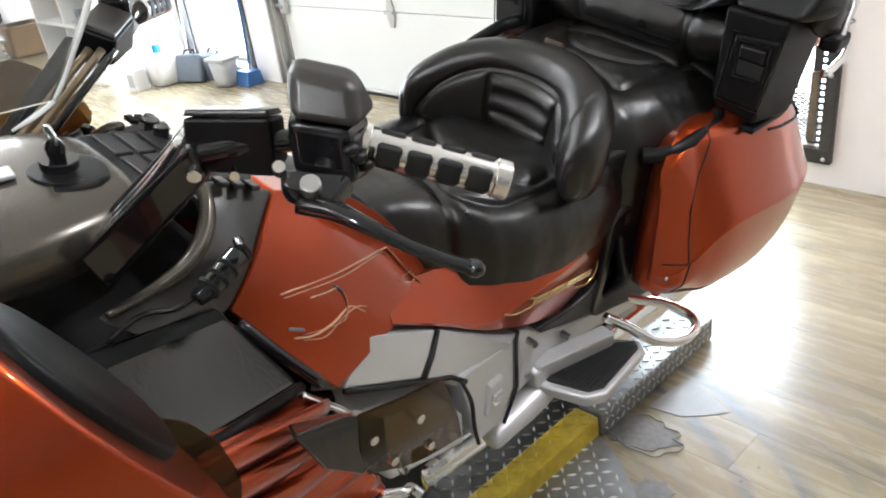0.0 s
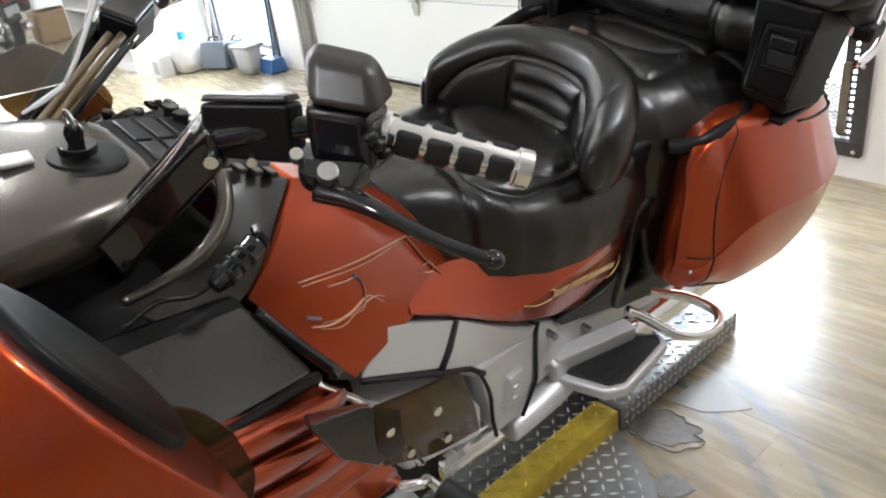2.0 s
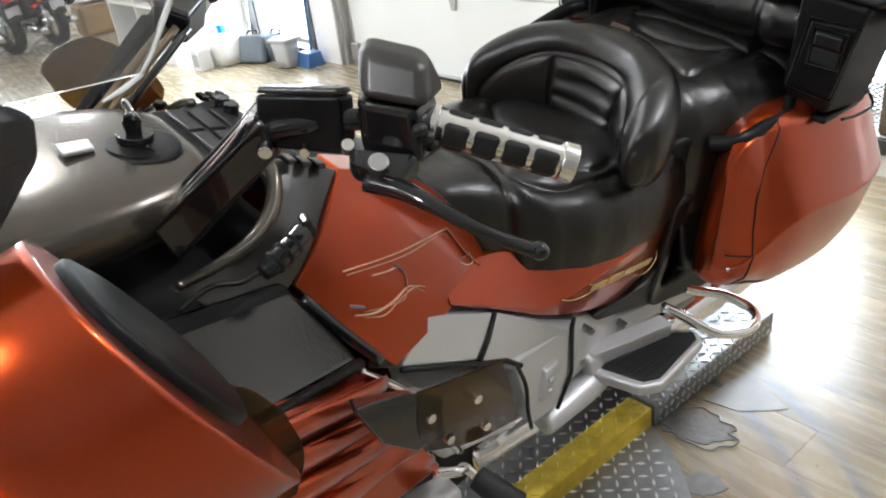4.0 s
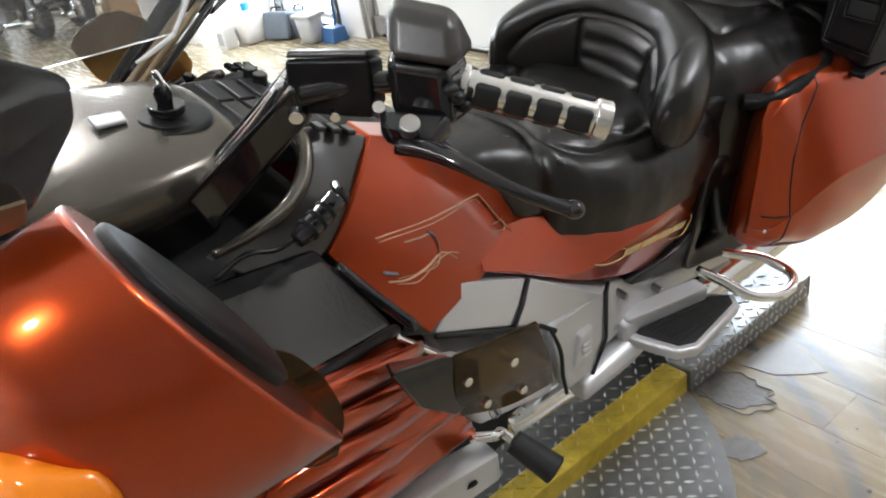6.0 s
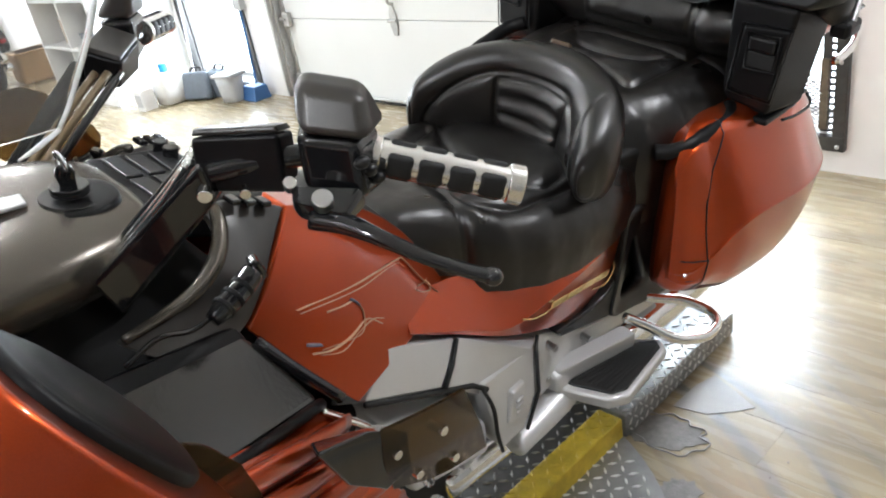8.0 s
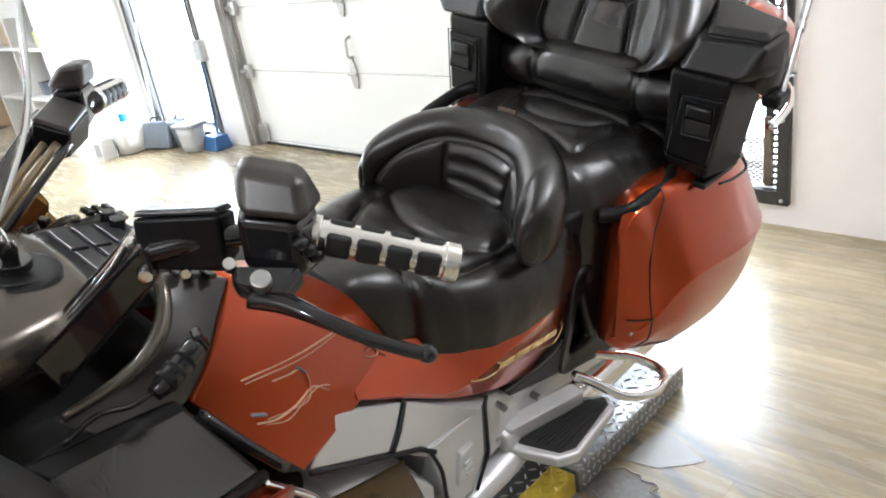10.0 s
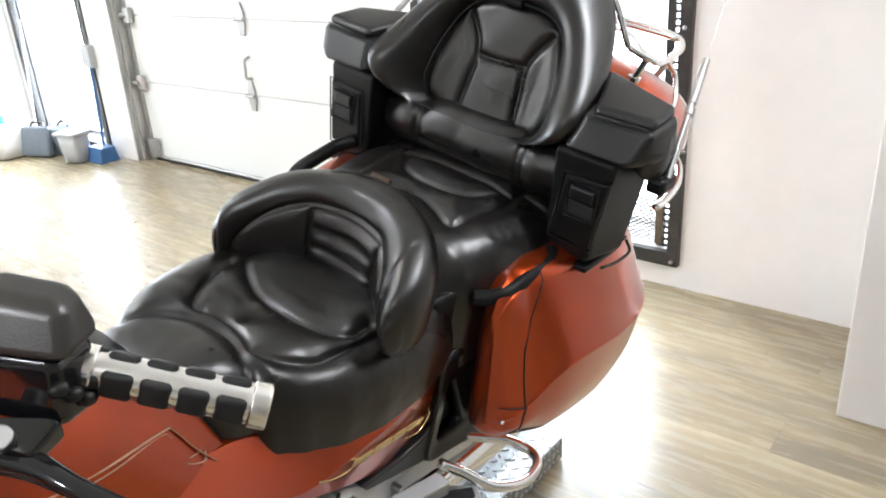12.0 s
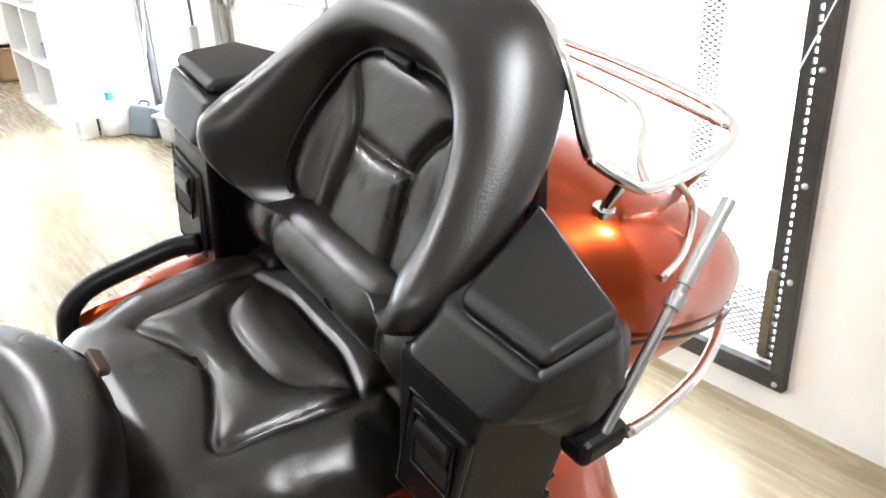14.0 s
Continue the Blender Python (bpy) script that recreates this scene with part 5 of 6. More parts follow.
radio = chunk("radio_panel", [(0.60, -0.085, 0.972), (0.60, 0.085, 0.972), (0.725, -0.10, 0.940), (0.725, 0.10, 0.940), (0.60, -0.085, 0.93), (0.60, 0.085, 0.93), (0.725, -0.10, 0.88), (0.725, 0.10, 0.88)], PLASTIC, bike, "charcoal radio control panel", 0.012)
for i in range(3):
    for k in (-1, 1):
        box("radio_button", (0.632 + i * 0.028, k * 0.036, 0.9655 - i * 0.0072), (0.022, 0.064, 0.005), PLASTIC_GREY, radio, "", 0.002, (0, 14.5, 0))
for y in (0.05, 0.075):
    cyl("radio_knob", (0.70, y, 0.945), (0.703, y, 0.962), 0.010, GLOSS_BLACK, radio)

for s in (-1, 1):
    inner = net("inner_panel", [[(0.655, s * 0.095, 0.955), (0.70, s * 0.105, 0.948), (0.744, s * 0.127, 0.928)], [(0.655, s * 0.128, 0.935), (0.68, s * 0.135, 0.918), (0.708, s * 0.15, 0.90)], [(0.632, s * 0.155, 0.912), (0.655, s * 0.165, 0.89), (0.675, s * 0.172, 0.872)], [(0.575, s * 0.175, 0.90), (0.60, s * 0.185, 0.87), (0.632, s * 0.187, 0.842)], [(0.50, s * 0.19, 0.905), (0.53, s * 0.205, 0.875), (0.56, s * 0.21, 0.85)]], HOOD, bike, "black inner fairing panel", 6, 0.02, (0, -s, -0.3))
    tube("panel_rim", sided(s, [(0.668, -0.092, 0.958), (0.664, -0.118, 0.945), (0.642, -0.145, 0.922), (0.605, -0.165, 0.908), (0.555, -0.178, 0.905), (0.505, -0.188, 0.908)]), [0.006, 0.009, 0.010, 0.009, 0.007, 0.005], DASH, inner, "grey curved panel rim", 6, 12)
    for i in range(3):
        box("button", (0.690 + i * 0.016, s * (0.108 + i * 0.006), 0.954 - i * 0.006), (0.012, 0.022, 0.007), GLOSS_BLACK, inner, "", 0.002, (0, 18, 0))
    knob = tube("trim_lever", sided(s, [(0.590, -0.207, 0.893), (0.605, -0.204, 0.897), (0.635, -0.197, 0.905), (0.655, -0.190, 0.911)]), [0.009, 0.0125, 0.0135, 0.013], GLOSS_BLACK, bike, "black height adjuster knob", 6, 14)
    for k in range(3):
        p = sided(s, [(0.605 + 0.014 * k, -0.204 + 0.0033 * k, 0.897 + 0.0038 * k)])[0]
        cyl("knob_ring", p, V(p) + V((0.005, -s * 0.0012, 0.0013)), 0.0143, PLASTIC, knob, n=18)
    box("knob_tip", sided(s, [(0.662, -0.188, 0.914)])[0], (0.012, 0.022, 0.026), GLOSS_BLACK, knob, "", 0.004, (0, -20, s * 20))
    tube("wire", sided(s, [(0.49, -0.215, 0.90), (0.53, -0.21, 0.908), (0.565, -0.208, 0.895), (0.59, -0.205, 0.895)]), 0.003, GLOSS_BLACK, bike, "thin black wire", n=6)
    shelf = chunk("fairing_shelf", sided(s, [(0.45, -0.215, 0.905), (0.62, -0.19, 0.86), (0.63, -0.20, 0.835), (0.47, -0.25, 0.885), (0.45, -0.19, 0.85), (0.62, -0.17, 0.82)]), PLASTIC, bike, "black fairing shelf", 0.006)
# solid black filler painted as the shade under the dash
chunk("inner_cavity", [(0.30, -0.24, 0.875), (0.30, 0.24, 0.875), (0.60, -0.13, 0.85), (0.60, 0.13, 0.85), (0.3, -0.28, 0.5), (0.3, 0.28, 0.5), (0.7, -0.16, 0.5), (0.7, 0.16, 0.5), (0.70, -0.12, 0.82), (0.70, 0.12, 0.82)], SHADE_BLACK, bike, "dark space inside the fairing", 0.01)

# handlebars and controls
for s in (-1, 1):
    bar = empty("handlebar", parent=bike)
    bar["label"] = "black handlebar with chrome and rubber grip"
    if s > 0:
        bar.location = (0.08, 0.0, -0.05)
    low = [(0.535, -0.165, 1.035), (0.495, -0.155, 1.01), (0.455, -0.150, 0.985)] if s > 0 else [(0.585, -0.180, 1.03), (0.545, -0.145, 0.975), (0.51, -0.12, 0.93)]
    for k in range(3):
        tube("brake_hose", sided(s, [(0.612 + 0.012 * k, -0.20 + 0.012 * k, 1.072)] + [(x + 0.010 * k, y + 0.014 * k, z) for x, y, z in low]), 0.0055, (CHROME if s < 0 else BRONZE) if k < 2 else GLOSS_BLACK, bar, "braided steel hose", 5, 10)
    chunk("riser_arm", sided(s, [(0.600, -0.238, 1.085), (0.628, -0.215, 1.080), (0.605, -0.243, 1.045), (0.630, -0.220, 1.042), (0.500, -0.162, 0.965), (0.520, -0.132, 0.955), (0.515, -0.175, 0.925), (0.535, -0.145, 0.915)] if s < 0 else [(0.600, -0.235, 1.085), (0.612, -0.222, 1.083), (0.603, -0.238, 1.060), (0.615, -0.225, 1.058), (0.445, -0.170, 0.992), (0.455, -0.158, 0.990), (0.450, -0.175, 0.970), (0.460, -0.163, 0.968)]), GLOSS_BLACK, bar, "", 0.006 if s < 0 else 0.003)
    tube("tube", sided(s, [(0.605, -0.222, 1.066), (0.65, -0.25, 1.072), (0.70, -0.28, 1.072), (0.735, -0.312, 1.068), (0.827, -0.418, 1.037)]), 0.011, GLOSS_BLACK, bar)
    cyl("clamp_bolt", sided(s, [(0.60, -0.235, 1.058)])[0], sided(s, [(0.594, -0.245, 1.056)])[0], 0.007, CHROME, bar)
    cyl("clamp_bolt", sided(s, [(0.628, -0.258, 1.056)])[0], sided(s, [(0.622, -0.268, 1.056)])[0], 0.005, CHROME, bar)
    a, b = V(sided(s, [(0.735, -0.312, 1.068)])[0]), V(sided(s, [(0.827, -0.418, 1.037)])[0])
    d = (b - a).normalized()
    grip = cyl("grip", a, b, 0.0172, GRIP_METAL, bar, "chrome grip with black rubber pads", n=32)
    cyl("grip_end", b - d * 0.012, b + d * 0.004, 0.0195, GRIP_METAL, bar, n=32)
    cyl("grip_collar", a - d * 0.004, a + d * 0.010, 0.020, GRIP_METAL, bar, n=32)
    side1 = d.cross(V((0, 0, 1))).normalized()
    up1 = side1.cross(d).normalized()
    ln = (b - a).length
    for along, size, tall in ((0.075, 0.012, 0.014), (0.20, 0.0255, 0.0235), (0.405, 0.0255, 0.0235), (0.61, 0.0255, 0.0235), (0.815, 0.0255, 0.0235)):
        for k in range(3):
            ang = math.radians(6 + 120 * k)
            out = side1 * math.cos(ang) + up1 * math.sin(ang)
            c = a + d * (ln * along) + out * 0.0132
            bm = box_bm(size, tall, 0.011, 0.0045, 3)
            tang = out.cross(d)
            bm.transform(Matrix(((d.x, tang.x, out.x, c.x), (d.y, tang.y, out.y, c.y), (d.z, tang.z, out.z, c.z), (0, 0, 0, 1))))
            part("rubber_pad", bm, RUBBER, grip)
    res = chunk("reservoir", sided(s, [(0.607, -0.213, 1.100), (0.664, -0.270, 1.102), (0.642, -0.180, 1.082), (0.700, -0.240, 1.084), (0.600, -0.222, 1.050), (0.658, -0.280, 1.046), (0.635, -0.190, 1.045), (0.694, -0.250, 1.040)]), PLASTIC, bar, "black fluid reservoir", 0.005)
    chunk("reservoir_lid", sided(s, [(0.608, -0.214, 1.1015), (0.664, -0.270, 1.1035), (0.642, -0.181, 1.0835), (0.699, -0.240, 1.0855), (0.612, -0.213, 1.107), (0.665, -0.266, 1.109), (0.643, -0.184, 1.090), (0.696, -0.239, 1.092)]), HOOD, bar, "", 0.003)
    chunk("switch_housing", sided(s, [(0.668, -0.288, 1.105), (0.705, -0.332, 1.10), (0.700, -0.255, 1.11), (0.748, -0.312, 1.10), (0.664, -0.300, 1.052), (0.700, -0.345, 1.046), (0.700, -0.262, 1.045), (0.745, -0.325, 1.038)]), GLOSS_BLACK, bar, "black switch housing", 0.010)
    chunk("switch_hood", sided(s, [(0.683, -0.276, 1.146), (0.722, -0.322, 1.136), (0.708, -0.250, 1.148), (0.748, -0.296, 1.138), (0.664, -0.298, 1.108), (0.708, -0.346, 1.100), (0.700, -0.250, 1.11), (0.756, -0.318, 1.098)]), HOOD, bar, "", 0.012)
    for k in range(3):
        p = V(sided(s, [(0.700 + 0.012 * k, -0.342 + 0.004 * k, 1.085 - 0.014 * k)])[0])
        ball("switch_button", p, 0.008, 0.006, 0.006, PLASTIC_GREY, bar)
    chunk("lever_mount", sided(s, [(0.650, -0.300, 1.068), (0.70, -0.345, 1.062), (0.64, -0.315, 1.062), (0.668, -0.355, 1.052), (0.650, -0.30, 1.040), (0.70, -0.345, 1.040), (0.645, -0.315, 1.038), (0.668, -0.355, 1.036)]), GLOSS_BLACK, bar, "", 0.006)
    p = V(sided(s, [(0.660, -0.332, 1.055)])[0])
    cyl("pivot_bolt", p, p + V((-0.004, s * 0.006, 0.012)), 0.0095, STEEL, bar, n=20)
    p = V(sided(s, [(0.650, -0.30, 1.064)])[0])
    cyl("pivot_bolt", p, p + V((-0.004, s * 0.006, 0.010)), 0.0062, CHROME, bar, n=16)
    tube("lever", sided(s, [(0.652, -0.325, 1.042), (0.668, -0.352, 1.040), (0.680, -0.385, 1.034), (0.700, -0.42, 1.020), (0.722, -0.448, 1.008), (0.736, -0.464, 1.002)]), [0.013, 0.012, 0.009, 0.008, 0.008, 0.008], GLOSS_BLACK, bar, "", 6, 14, False, 0.75)
    ball("lever_tip", sided(s, [(0.737, -0.465, 1.002)])[0], 0.0095, 0.0095, 0.0085, GLOSS_BLACK, bar)

# smoked wing on the far side of the windshield
chunk("smoked_wing", [(x, y + k, z) for k in (0.0, 0.004) for x, y, z in ((0.535, 0.252, 0.982), (0.541, 0.252, 0.994), (0.560, 0.252, 1.007), (0.588, 0.254, 1.014), (0.613, 0.255, 1.012), (0.640, 0.257, 0.994), (0.668, 0.259, 0.962), (0.690, 0.26, 0.926), (0.697, 0.26, 0.908), (0.692, 0.26, 0.892), (0.676, 0.26, 0.882), (0.656, 0.258, 0.880), (0.620, 0.256, 0.886), (0.574, 0.252, 0.904), (0.552, 0.252, 0.936))], SMOKE, bike, "smoked brown acrylic hand deflector", 0.0015)

# mirrors with amber signals, dark bezels and smoked wings
for s in (-1, 1):
    mir = part("mirror_housing", hull_bm([((0.250, s * 0.40, 0.995), (0.0, 0.036, 0), (-0.005, 0, 0.045), 2.2), ((0.266, s * 0.404, 1.002), (0.0, 0.056, 0), (-0.010, -s * 0.004, 0.070), 2.2), ((0.290, s * 0.408, 1.015), (0.0, 0.069, 0), (-0.020, -s * 0.008, 0.090), 2.2), ((0.322, s * 0.412, 1.026), (0.0, 0.078, 0), (-0.039, -s * 0.010, 0.103), 2.3), ((0.366, s * 0.415, 1.035), (0.0, 0.081, 0), (-0.052, -s * 0.012, 0.108), 2.3), ((0.408, s * 0.413, 1.040), (0.0, 0.082, 0), (-0.056, -s * 0.014, 0.109), 2.4)], 8, 56, 0.4, 0.02), PAINT, bike, "copper-red mirror housing with amber turn signal")
    mir.location = (0.004, s * 0.026, 0.004)
    part("bezel", hull_bm([((0.396, s * 0.408, 1.060), (0.0, 0.056, 0), (-0.036, -s * 0.009, 0.068), 2.4), ((0.405, s * 0.406, 1.062), (0.0, 0.056, 0), (-0.036, -s * 0.009, 0.068), 2.4), ((0.408, s * 0.405, 1.062), (0.0, 0.051, 0), (-0.034, -s * 0.008, 0.062), 2.4)], 4, 48, 0.1), PLASTIC, mir, "black mirror bezel")
    part("turn_signal", hull_bm([((0.248, s * 0.444, 1.03), (0, 0.018, 0), (0, 0, 0.026), 2.8), ((0.270, s * 0.462, 1.034), (0, 0.026, 0), (0, 0, 0.036), 2.8), ((0.302, s * 0.474, 1.026), (0, 0.022, 0), (0, 0, 0.031), 2.8)], 5, 24, 0.5), AMBER, mir, "amber turn signal lens")
    for k in range(3):
        tube("lens_rib", sided(s, [(0.262, -0.484, 1.016 + k * 0.016), (0.285, -0.4935, 1.014 + k * 0.016), (0.306, -0.495, 1.009 + k * 0.016)]), 0.0022, AMBER, mir, "", 4, 8)
    chunk("mirror_stalk", sided(s, [(0.30, -0.345, 1.055), (0.385, -0.345, 1.045), (0.28, -0.26, 1.075), (0.39, -0.27, 1.06), (0.30, -0.345, 0.98), (0.385, -0.345, 0.965), (0.28, -0.26, 0.95), (0.41, -0.26, 0.94)]), PLASTIC, bike, "black mirror mount", 0.012)
    if s < 0:
        net("smoked_wing", [[(0.43, s * 0.39, 0.97), (0.47, s * 0.40, 0.955), (0.495, s * 0.415, 0.92)], [(0.42, s * 0.40, 0.92), (0.475, s * 0.42, 0.895), (0.50, s * 0.43, 0.88)], [(0.42, s * 0.41, 0.86), (0.46, s * 0.43, 0.84), (0.485, s * 0.435, 0.84)]], SMOKE, bike, "smoked brown acrylic hand deflector", 4, 0.004, (0, -s, 0))

# upper fairing, inner hood and windshield
for s in (-1, 1):
    net("upper_fairing", [[(0.36, s * 0.30, 1.0), (0.25, s * 0.31, 1.06), (0.10, s * 0.28, 1.08), (-0.08, s * 0.16, 1.05)], [(0.38, s * 0.35, 0.90), (0.25, s * 0.37, 0.93), (0.08, s * 0.34, 0.94), (-0.16, s * 0.20, 0.92)], [(0.36, s * 0.36, 0.80), (0.22, s * 0.38, 0.80), (0.05, s * 0.34, 0.78), (-0.18, s * 0.18, 0.76)]], PAINT, bike, "copper-red upper fairing", 6, 0.03, (0.3, -s, 0))
chunk("nose_cowl", [(-0.08, -0.16, 1.05), (-0.08, 0.16, 1.05), (-0.17, -0.2, 0.92), (-0.17, 0.2, 0.92), (-0.19, -0.18, 0.76), (-0.19, 0.18, 0.76), (0.1, -0.26, 1.06), (0.1, 0.26, 1.06), (0.1, -0.3, 0.76), (0.1, 0.3, 0.76)], PAINT, bike, "copper-red nose cowl", 0.03)
hood = chunk("instrument_hood", [(0.10, -0.26, 1.10), (0.10, 0.26, 1.10), (0.30, -0.27, 1.145), (0.30, 0.27, 1.145), (0.34, -0.25, 1.10), (0.34, 0.25, 1.10), (0.30, -0.29, 1.06), (0.30, 0.29, 1.06), (0.08, -0.28, 1.03), (0.08, 0.28, 1.03), (0.36, -0.18, 0.97), (0.36, 0.18, 0.97)], PLASTIC, bike, "black instrument hood", 0.03)
shield_net = []
for xe, ze, hw, xc, zc in ((0.447, 1.228, 0.396, 0.08, 1.15), (0.459, 1.248, 0.40, 0.10, 1.18), (0.484, 1.295, 0.402, 0.14, 1.26), (0.498, 1.355, 0.395, 0.20, 1.36), (0.53, 1.43, 0.35, 0.27, 1.46), (0.50, 1.49, 0.22, 0.33, 1.53)):
    shield_net.append([(xc + (xe - xc) * f * f, f * hw, zc + (ze - zc) * f * f) for f in (-1, -0.75, -0.5, -0.25, 0, 0.25, 0.5, 0.75, 1)])
shield = net("windshield", shield_net, SHIELD, bike, "clear curved acrylic windshield", 5, 0.004, (1, 0, 0))
shield.visible_shadow = False
rim = [r[0] for r in shield_net] + shield_net[-1][1:-1] + [r[-1] for r in shield_net[::-1]]
tube("edge", [(x + 0.002, y, z) for x, y, z in rim], 0.0014, SHIELD_EDGE, shield, "pale polished acrylic edge", 5, 8)
for s in (-1, 1):
    tube("edge", sided(s, [(0.448, -0.399, 1.229), (0.434, -0.4005, 1.224), (0.422, -0.401, 1.2205)]), [0.0014, 0.0016, 0.0008], SHIELD_EDGE, shield, "pale polished acrylic edge", 4, 8)
for s in (-1, 1):
    chunk("windshield_garnish", sided(s, [(0.358, -0.402, 1.244), (0.388, -0.40, 1.224), (0.383, -0.40, 1.198), (0.345, -0.40, 1.155), (0.30, -0.40, 1.176), (0.30, -0.40, 1.25), (0.20, -0.33, 1.22), (0.20, -0.33, 1.10), (0.355, -0.37, 1.235), (0.365, -0.37, 1.18), (0.33, -0.37, 1.168)]), GARNISH, bike, "black garnish below the windshield", 0.006)
    chunk("garnish_trim", sided(s, [(0.28, -0.402, 1.168), (0.343, -0.402, 1.164), (0.338, -0.40, 1.148), (0.28, -0.402, 1.146), (0.28, -0.36, 1.168), (0.343, -0.36, 1.164), (0.338, -0.36, 1.148), (0.28, -0.36, 1.146)]), BRONZE, bike, "bronze trim strip below the garnish", 0.003)

# lower fairing: pocket lid, ribbed cowl, deflector, engine guard, peg
for s in (-1, 1):
    chunk("pocket_lid", sided(s, [(0.458, -0.245, 0.902), (0.628, -0.195, 0.842), (0.662, -0.275, 0.772), (0.495, -0.335, 0.842), (0.455, -0.30, 0.885), (0.46, -0.22, 0.80), (0.62, -0.17, 0.76), (0.655, -0.25, 0.74), (0.50, -0.31, 0.78)]), LID_PLASTIC, bike, "black fairing pocket lid", 0.010)
    tube("lid_edge", sided(s, [(0.470, -0.318, 0.868), (0.50, -0.337, 0.838), (0.58, -0.310, 0.802), (0.66, -0.279, 0.768)]), 0.007, PLASTIC, bike, "black lid edge", 4, 10)
    cowl = net("lower_cowl", [[(0.30, s * 0.36, 0.86), (0.40, s * 0.362, 0.85), (0.51, s * 0.348, 0.835), (0.60, s * 0.315, 0.785), (0.668, s * 0.286, 0.745)], [(0.30, s * 0.385, 0.76), (0.40, s * 0.385, 0.755), (0.51, s * 0.368, 0.75), (0.62, s * 0.345, 0.70), (0.70, s * 0.315, 0.66)], [(0.30, s * 0.395, 0.66), (0.40, s * 0.395, 0.66), (0.52, s * 0.385, 0.655), (0.64, s * 0.362, 0.61), (0.735, s * 0.338, 0.575)]], PAINT, bike, "copper-red ribbed lower fairing", 6, 0.04, (0, -s, 0))
    for i in range(5):
        k = i / 4
        z0, y0r = 0.842 - 0.155 * k, 0.352 + 0.028 * k
        run = [(0.43, -(y0r + 0.018), z0 + 0.006), (0.52, -(y0r + 0.006), z0 - 0.018), (0.60, -(y0r - 0.018), z0 - 0.058), (0.675 + 0.05 * k, -(y0r - 0.05), z0 - 0.101)]
        tube("cowl_louvre", sided(s, run), [0.006, 0.008, 0.008, 0.006], PAINT, cowl, "", 5, 14, False, 2.1)
        # dark red strip: the shade between louvres put into colour
        tube("cowl_slot", sided(s, [(x, y + 0.002, z - 0.020) for x, y, z in run]), 0.004, DARK_RED, cowl, "dark red recess between louvres", 5, 8)
    tube("chrome_link", sided(s, [(0.655, -0.285, 0.765), (0.675, -0.29, 0.742), (0.70, -0.295, 0.715), (0.715, -0.30, 0.695)]), 0.007, CHROME, bike, "chrome fairing trim", 4, 10, flat=0.6)
    tube("hinge_strip", sided(s, [(0.635, -0.203, 0.832), (0.665, -0.235, 0.785), (0.70, -0.262, 0.735)]), 0.008, GLOSS_BLACK, bike, "black hinge strip", 4, 8)
    guard = chunk("engine_guard_cover", sided(s, [(0.44, -0.408, 0.665), (0.755, -0.362, 0.535), (0.752, -0.372, 0.495), (0.44, -0.418, 0.60), (0.44, -0.36, 0.665), (0.755, -0.32, 0.535), (0.74, -0.33, 0.49), (0.44, -0.37, 0.60)]), SILVER, bike, "silver engine guard cover", 0.010)
    # black disc painted as the shade of a hole
    cyl("hole", sided(s, [(0.69, -0.374, 0.538)])[0], sided(s, [(0.69, -0.378, 0.537)])[0], 0.010, SHADE_BLACK, guard)
    peg = cyl("highway_peg", sided(s, [(0.775, -0.365, 0.548)])[0], sided(s, [(0.798, -0.424, 0.522)])[0], 0.017, RUBBER, bike, "black rubber highway peg", n=24, r2=0.021)
    tube("peg_arm", sided(s, [(0.72, -0.34, 0.575), (0.745, -0.36, 0.578), (0.765, -0.352, 0.562), (0.775, -0.368, 0.548)]), 0.007, CHROME, peg, "", 4, 10)
    net("smoked_deflector", [[(0.650, s * 0.398, 0.822), (0.690, s * 0.418, 0.834), (0.731, s * 0.436, 0.847)], [(0.655, s * 0.394, 0.755), (0.71, s * 0.410, 0.748), (0.768, s * 0.425, 0.76)], [(0.675, s * 0.378, 0.690), (0.735, s * 0.394, 0.676), (0.795, s * 0.411, 0.688)]], SMOKE, bike, "smoked brown acrylic leg deflector", 5, 0.004, (0, -s, 0))
    chunk("deflector_mount", sided(s, [(0.581, -0.380, 0.828), (0.640, -0.392, 0.826), (0.682, -0.402, 0.80), (0.690, -0.396, 0.735), (0.662, -0.384, 0.705), (0.612, -0.380, 0.755), (0.59, -0.355, 0.82), (0.665, -0.37, 0.80), (0.64, -0.345, 0.73), (0.69, -0.36, 0.72)]), GLOSS_BLACK, bike, "black deflector bracket", 0.005)
    for bx, by, bz in ((0.665, 0.392, 0.775), (0.715, 0.41, 0.785), (0.695, 0.39, 0.715), (0.74, 0.402, 0.715)):
        cyl("deflector_bolt", (bx, s * (by - 0.012), bz), (bx, s * (by + 0.012), bz + 0.002), 0.0055, CHROME, bike, n=16)
    tube("deflector_bracket", sided(s, [(0.69, -0.35, 0.70), (0.72, -0.375, 0.672), (0.735, -0.365, 0.65), (0.745, -0.36, 0.625)]), 0.008, CHROME, bike, "chrome deflector bracket", 4, 10)

# side stand, wheels
tube("side_stand", [(0.80, -0.18, 0.30), (0.81, -0.26, 0.12), (0.82, -0.31, -0.058)], 0.013, GLOSS_BLACK, bike, "black side stand", n=10)
tube("exhaust", [(0.95, -0.17, 0.26), (1.3, -0.17, 0.25), (1.8, -0.18, 0.26), (1.92, -0.18, 0.27)], [0.03, 0.04, 0.045, 0.045], CHROME, bike, "chrome exhaust silencer", n=20)
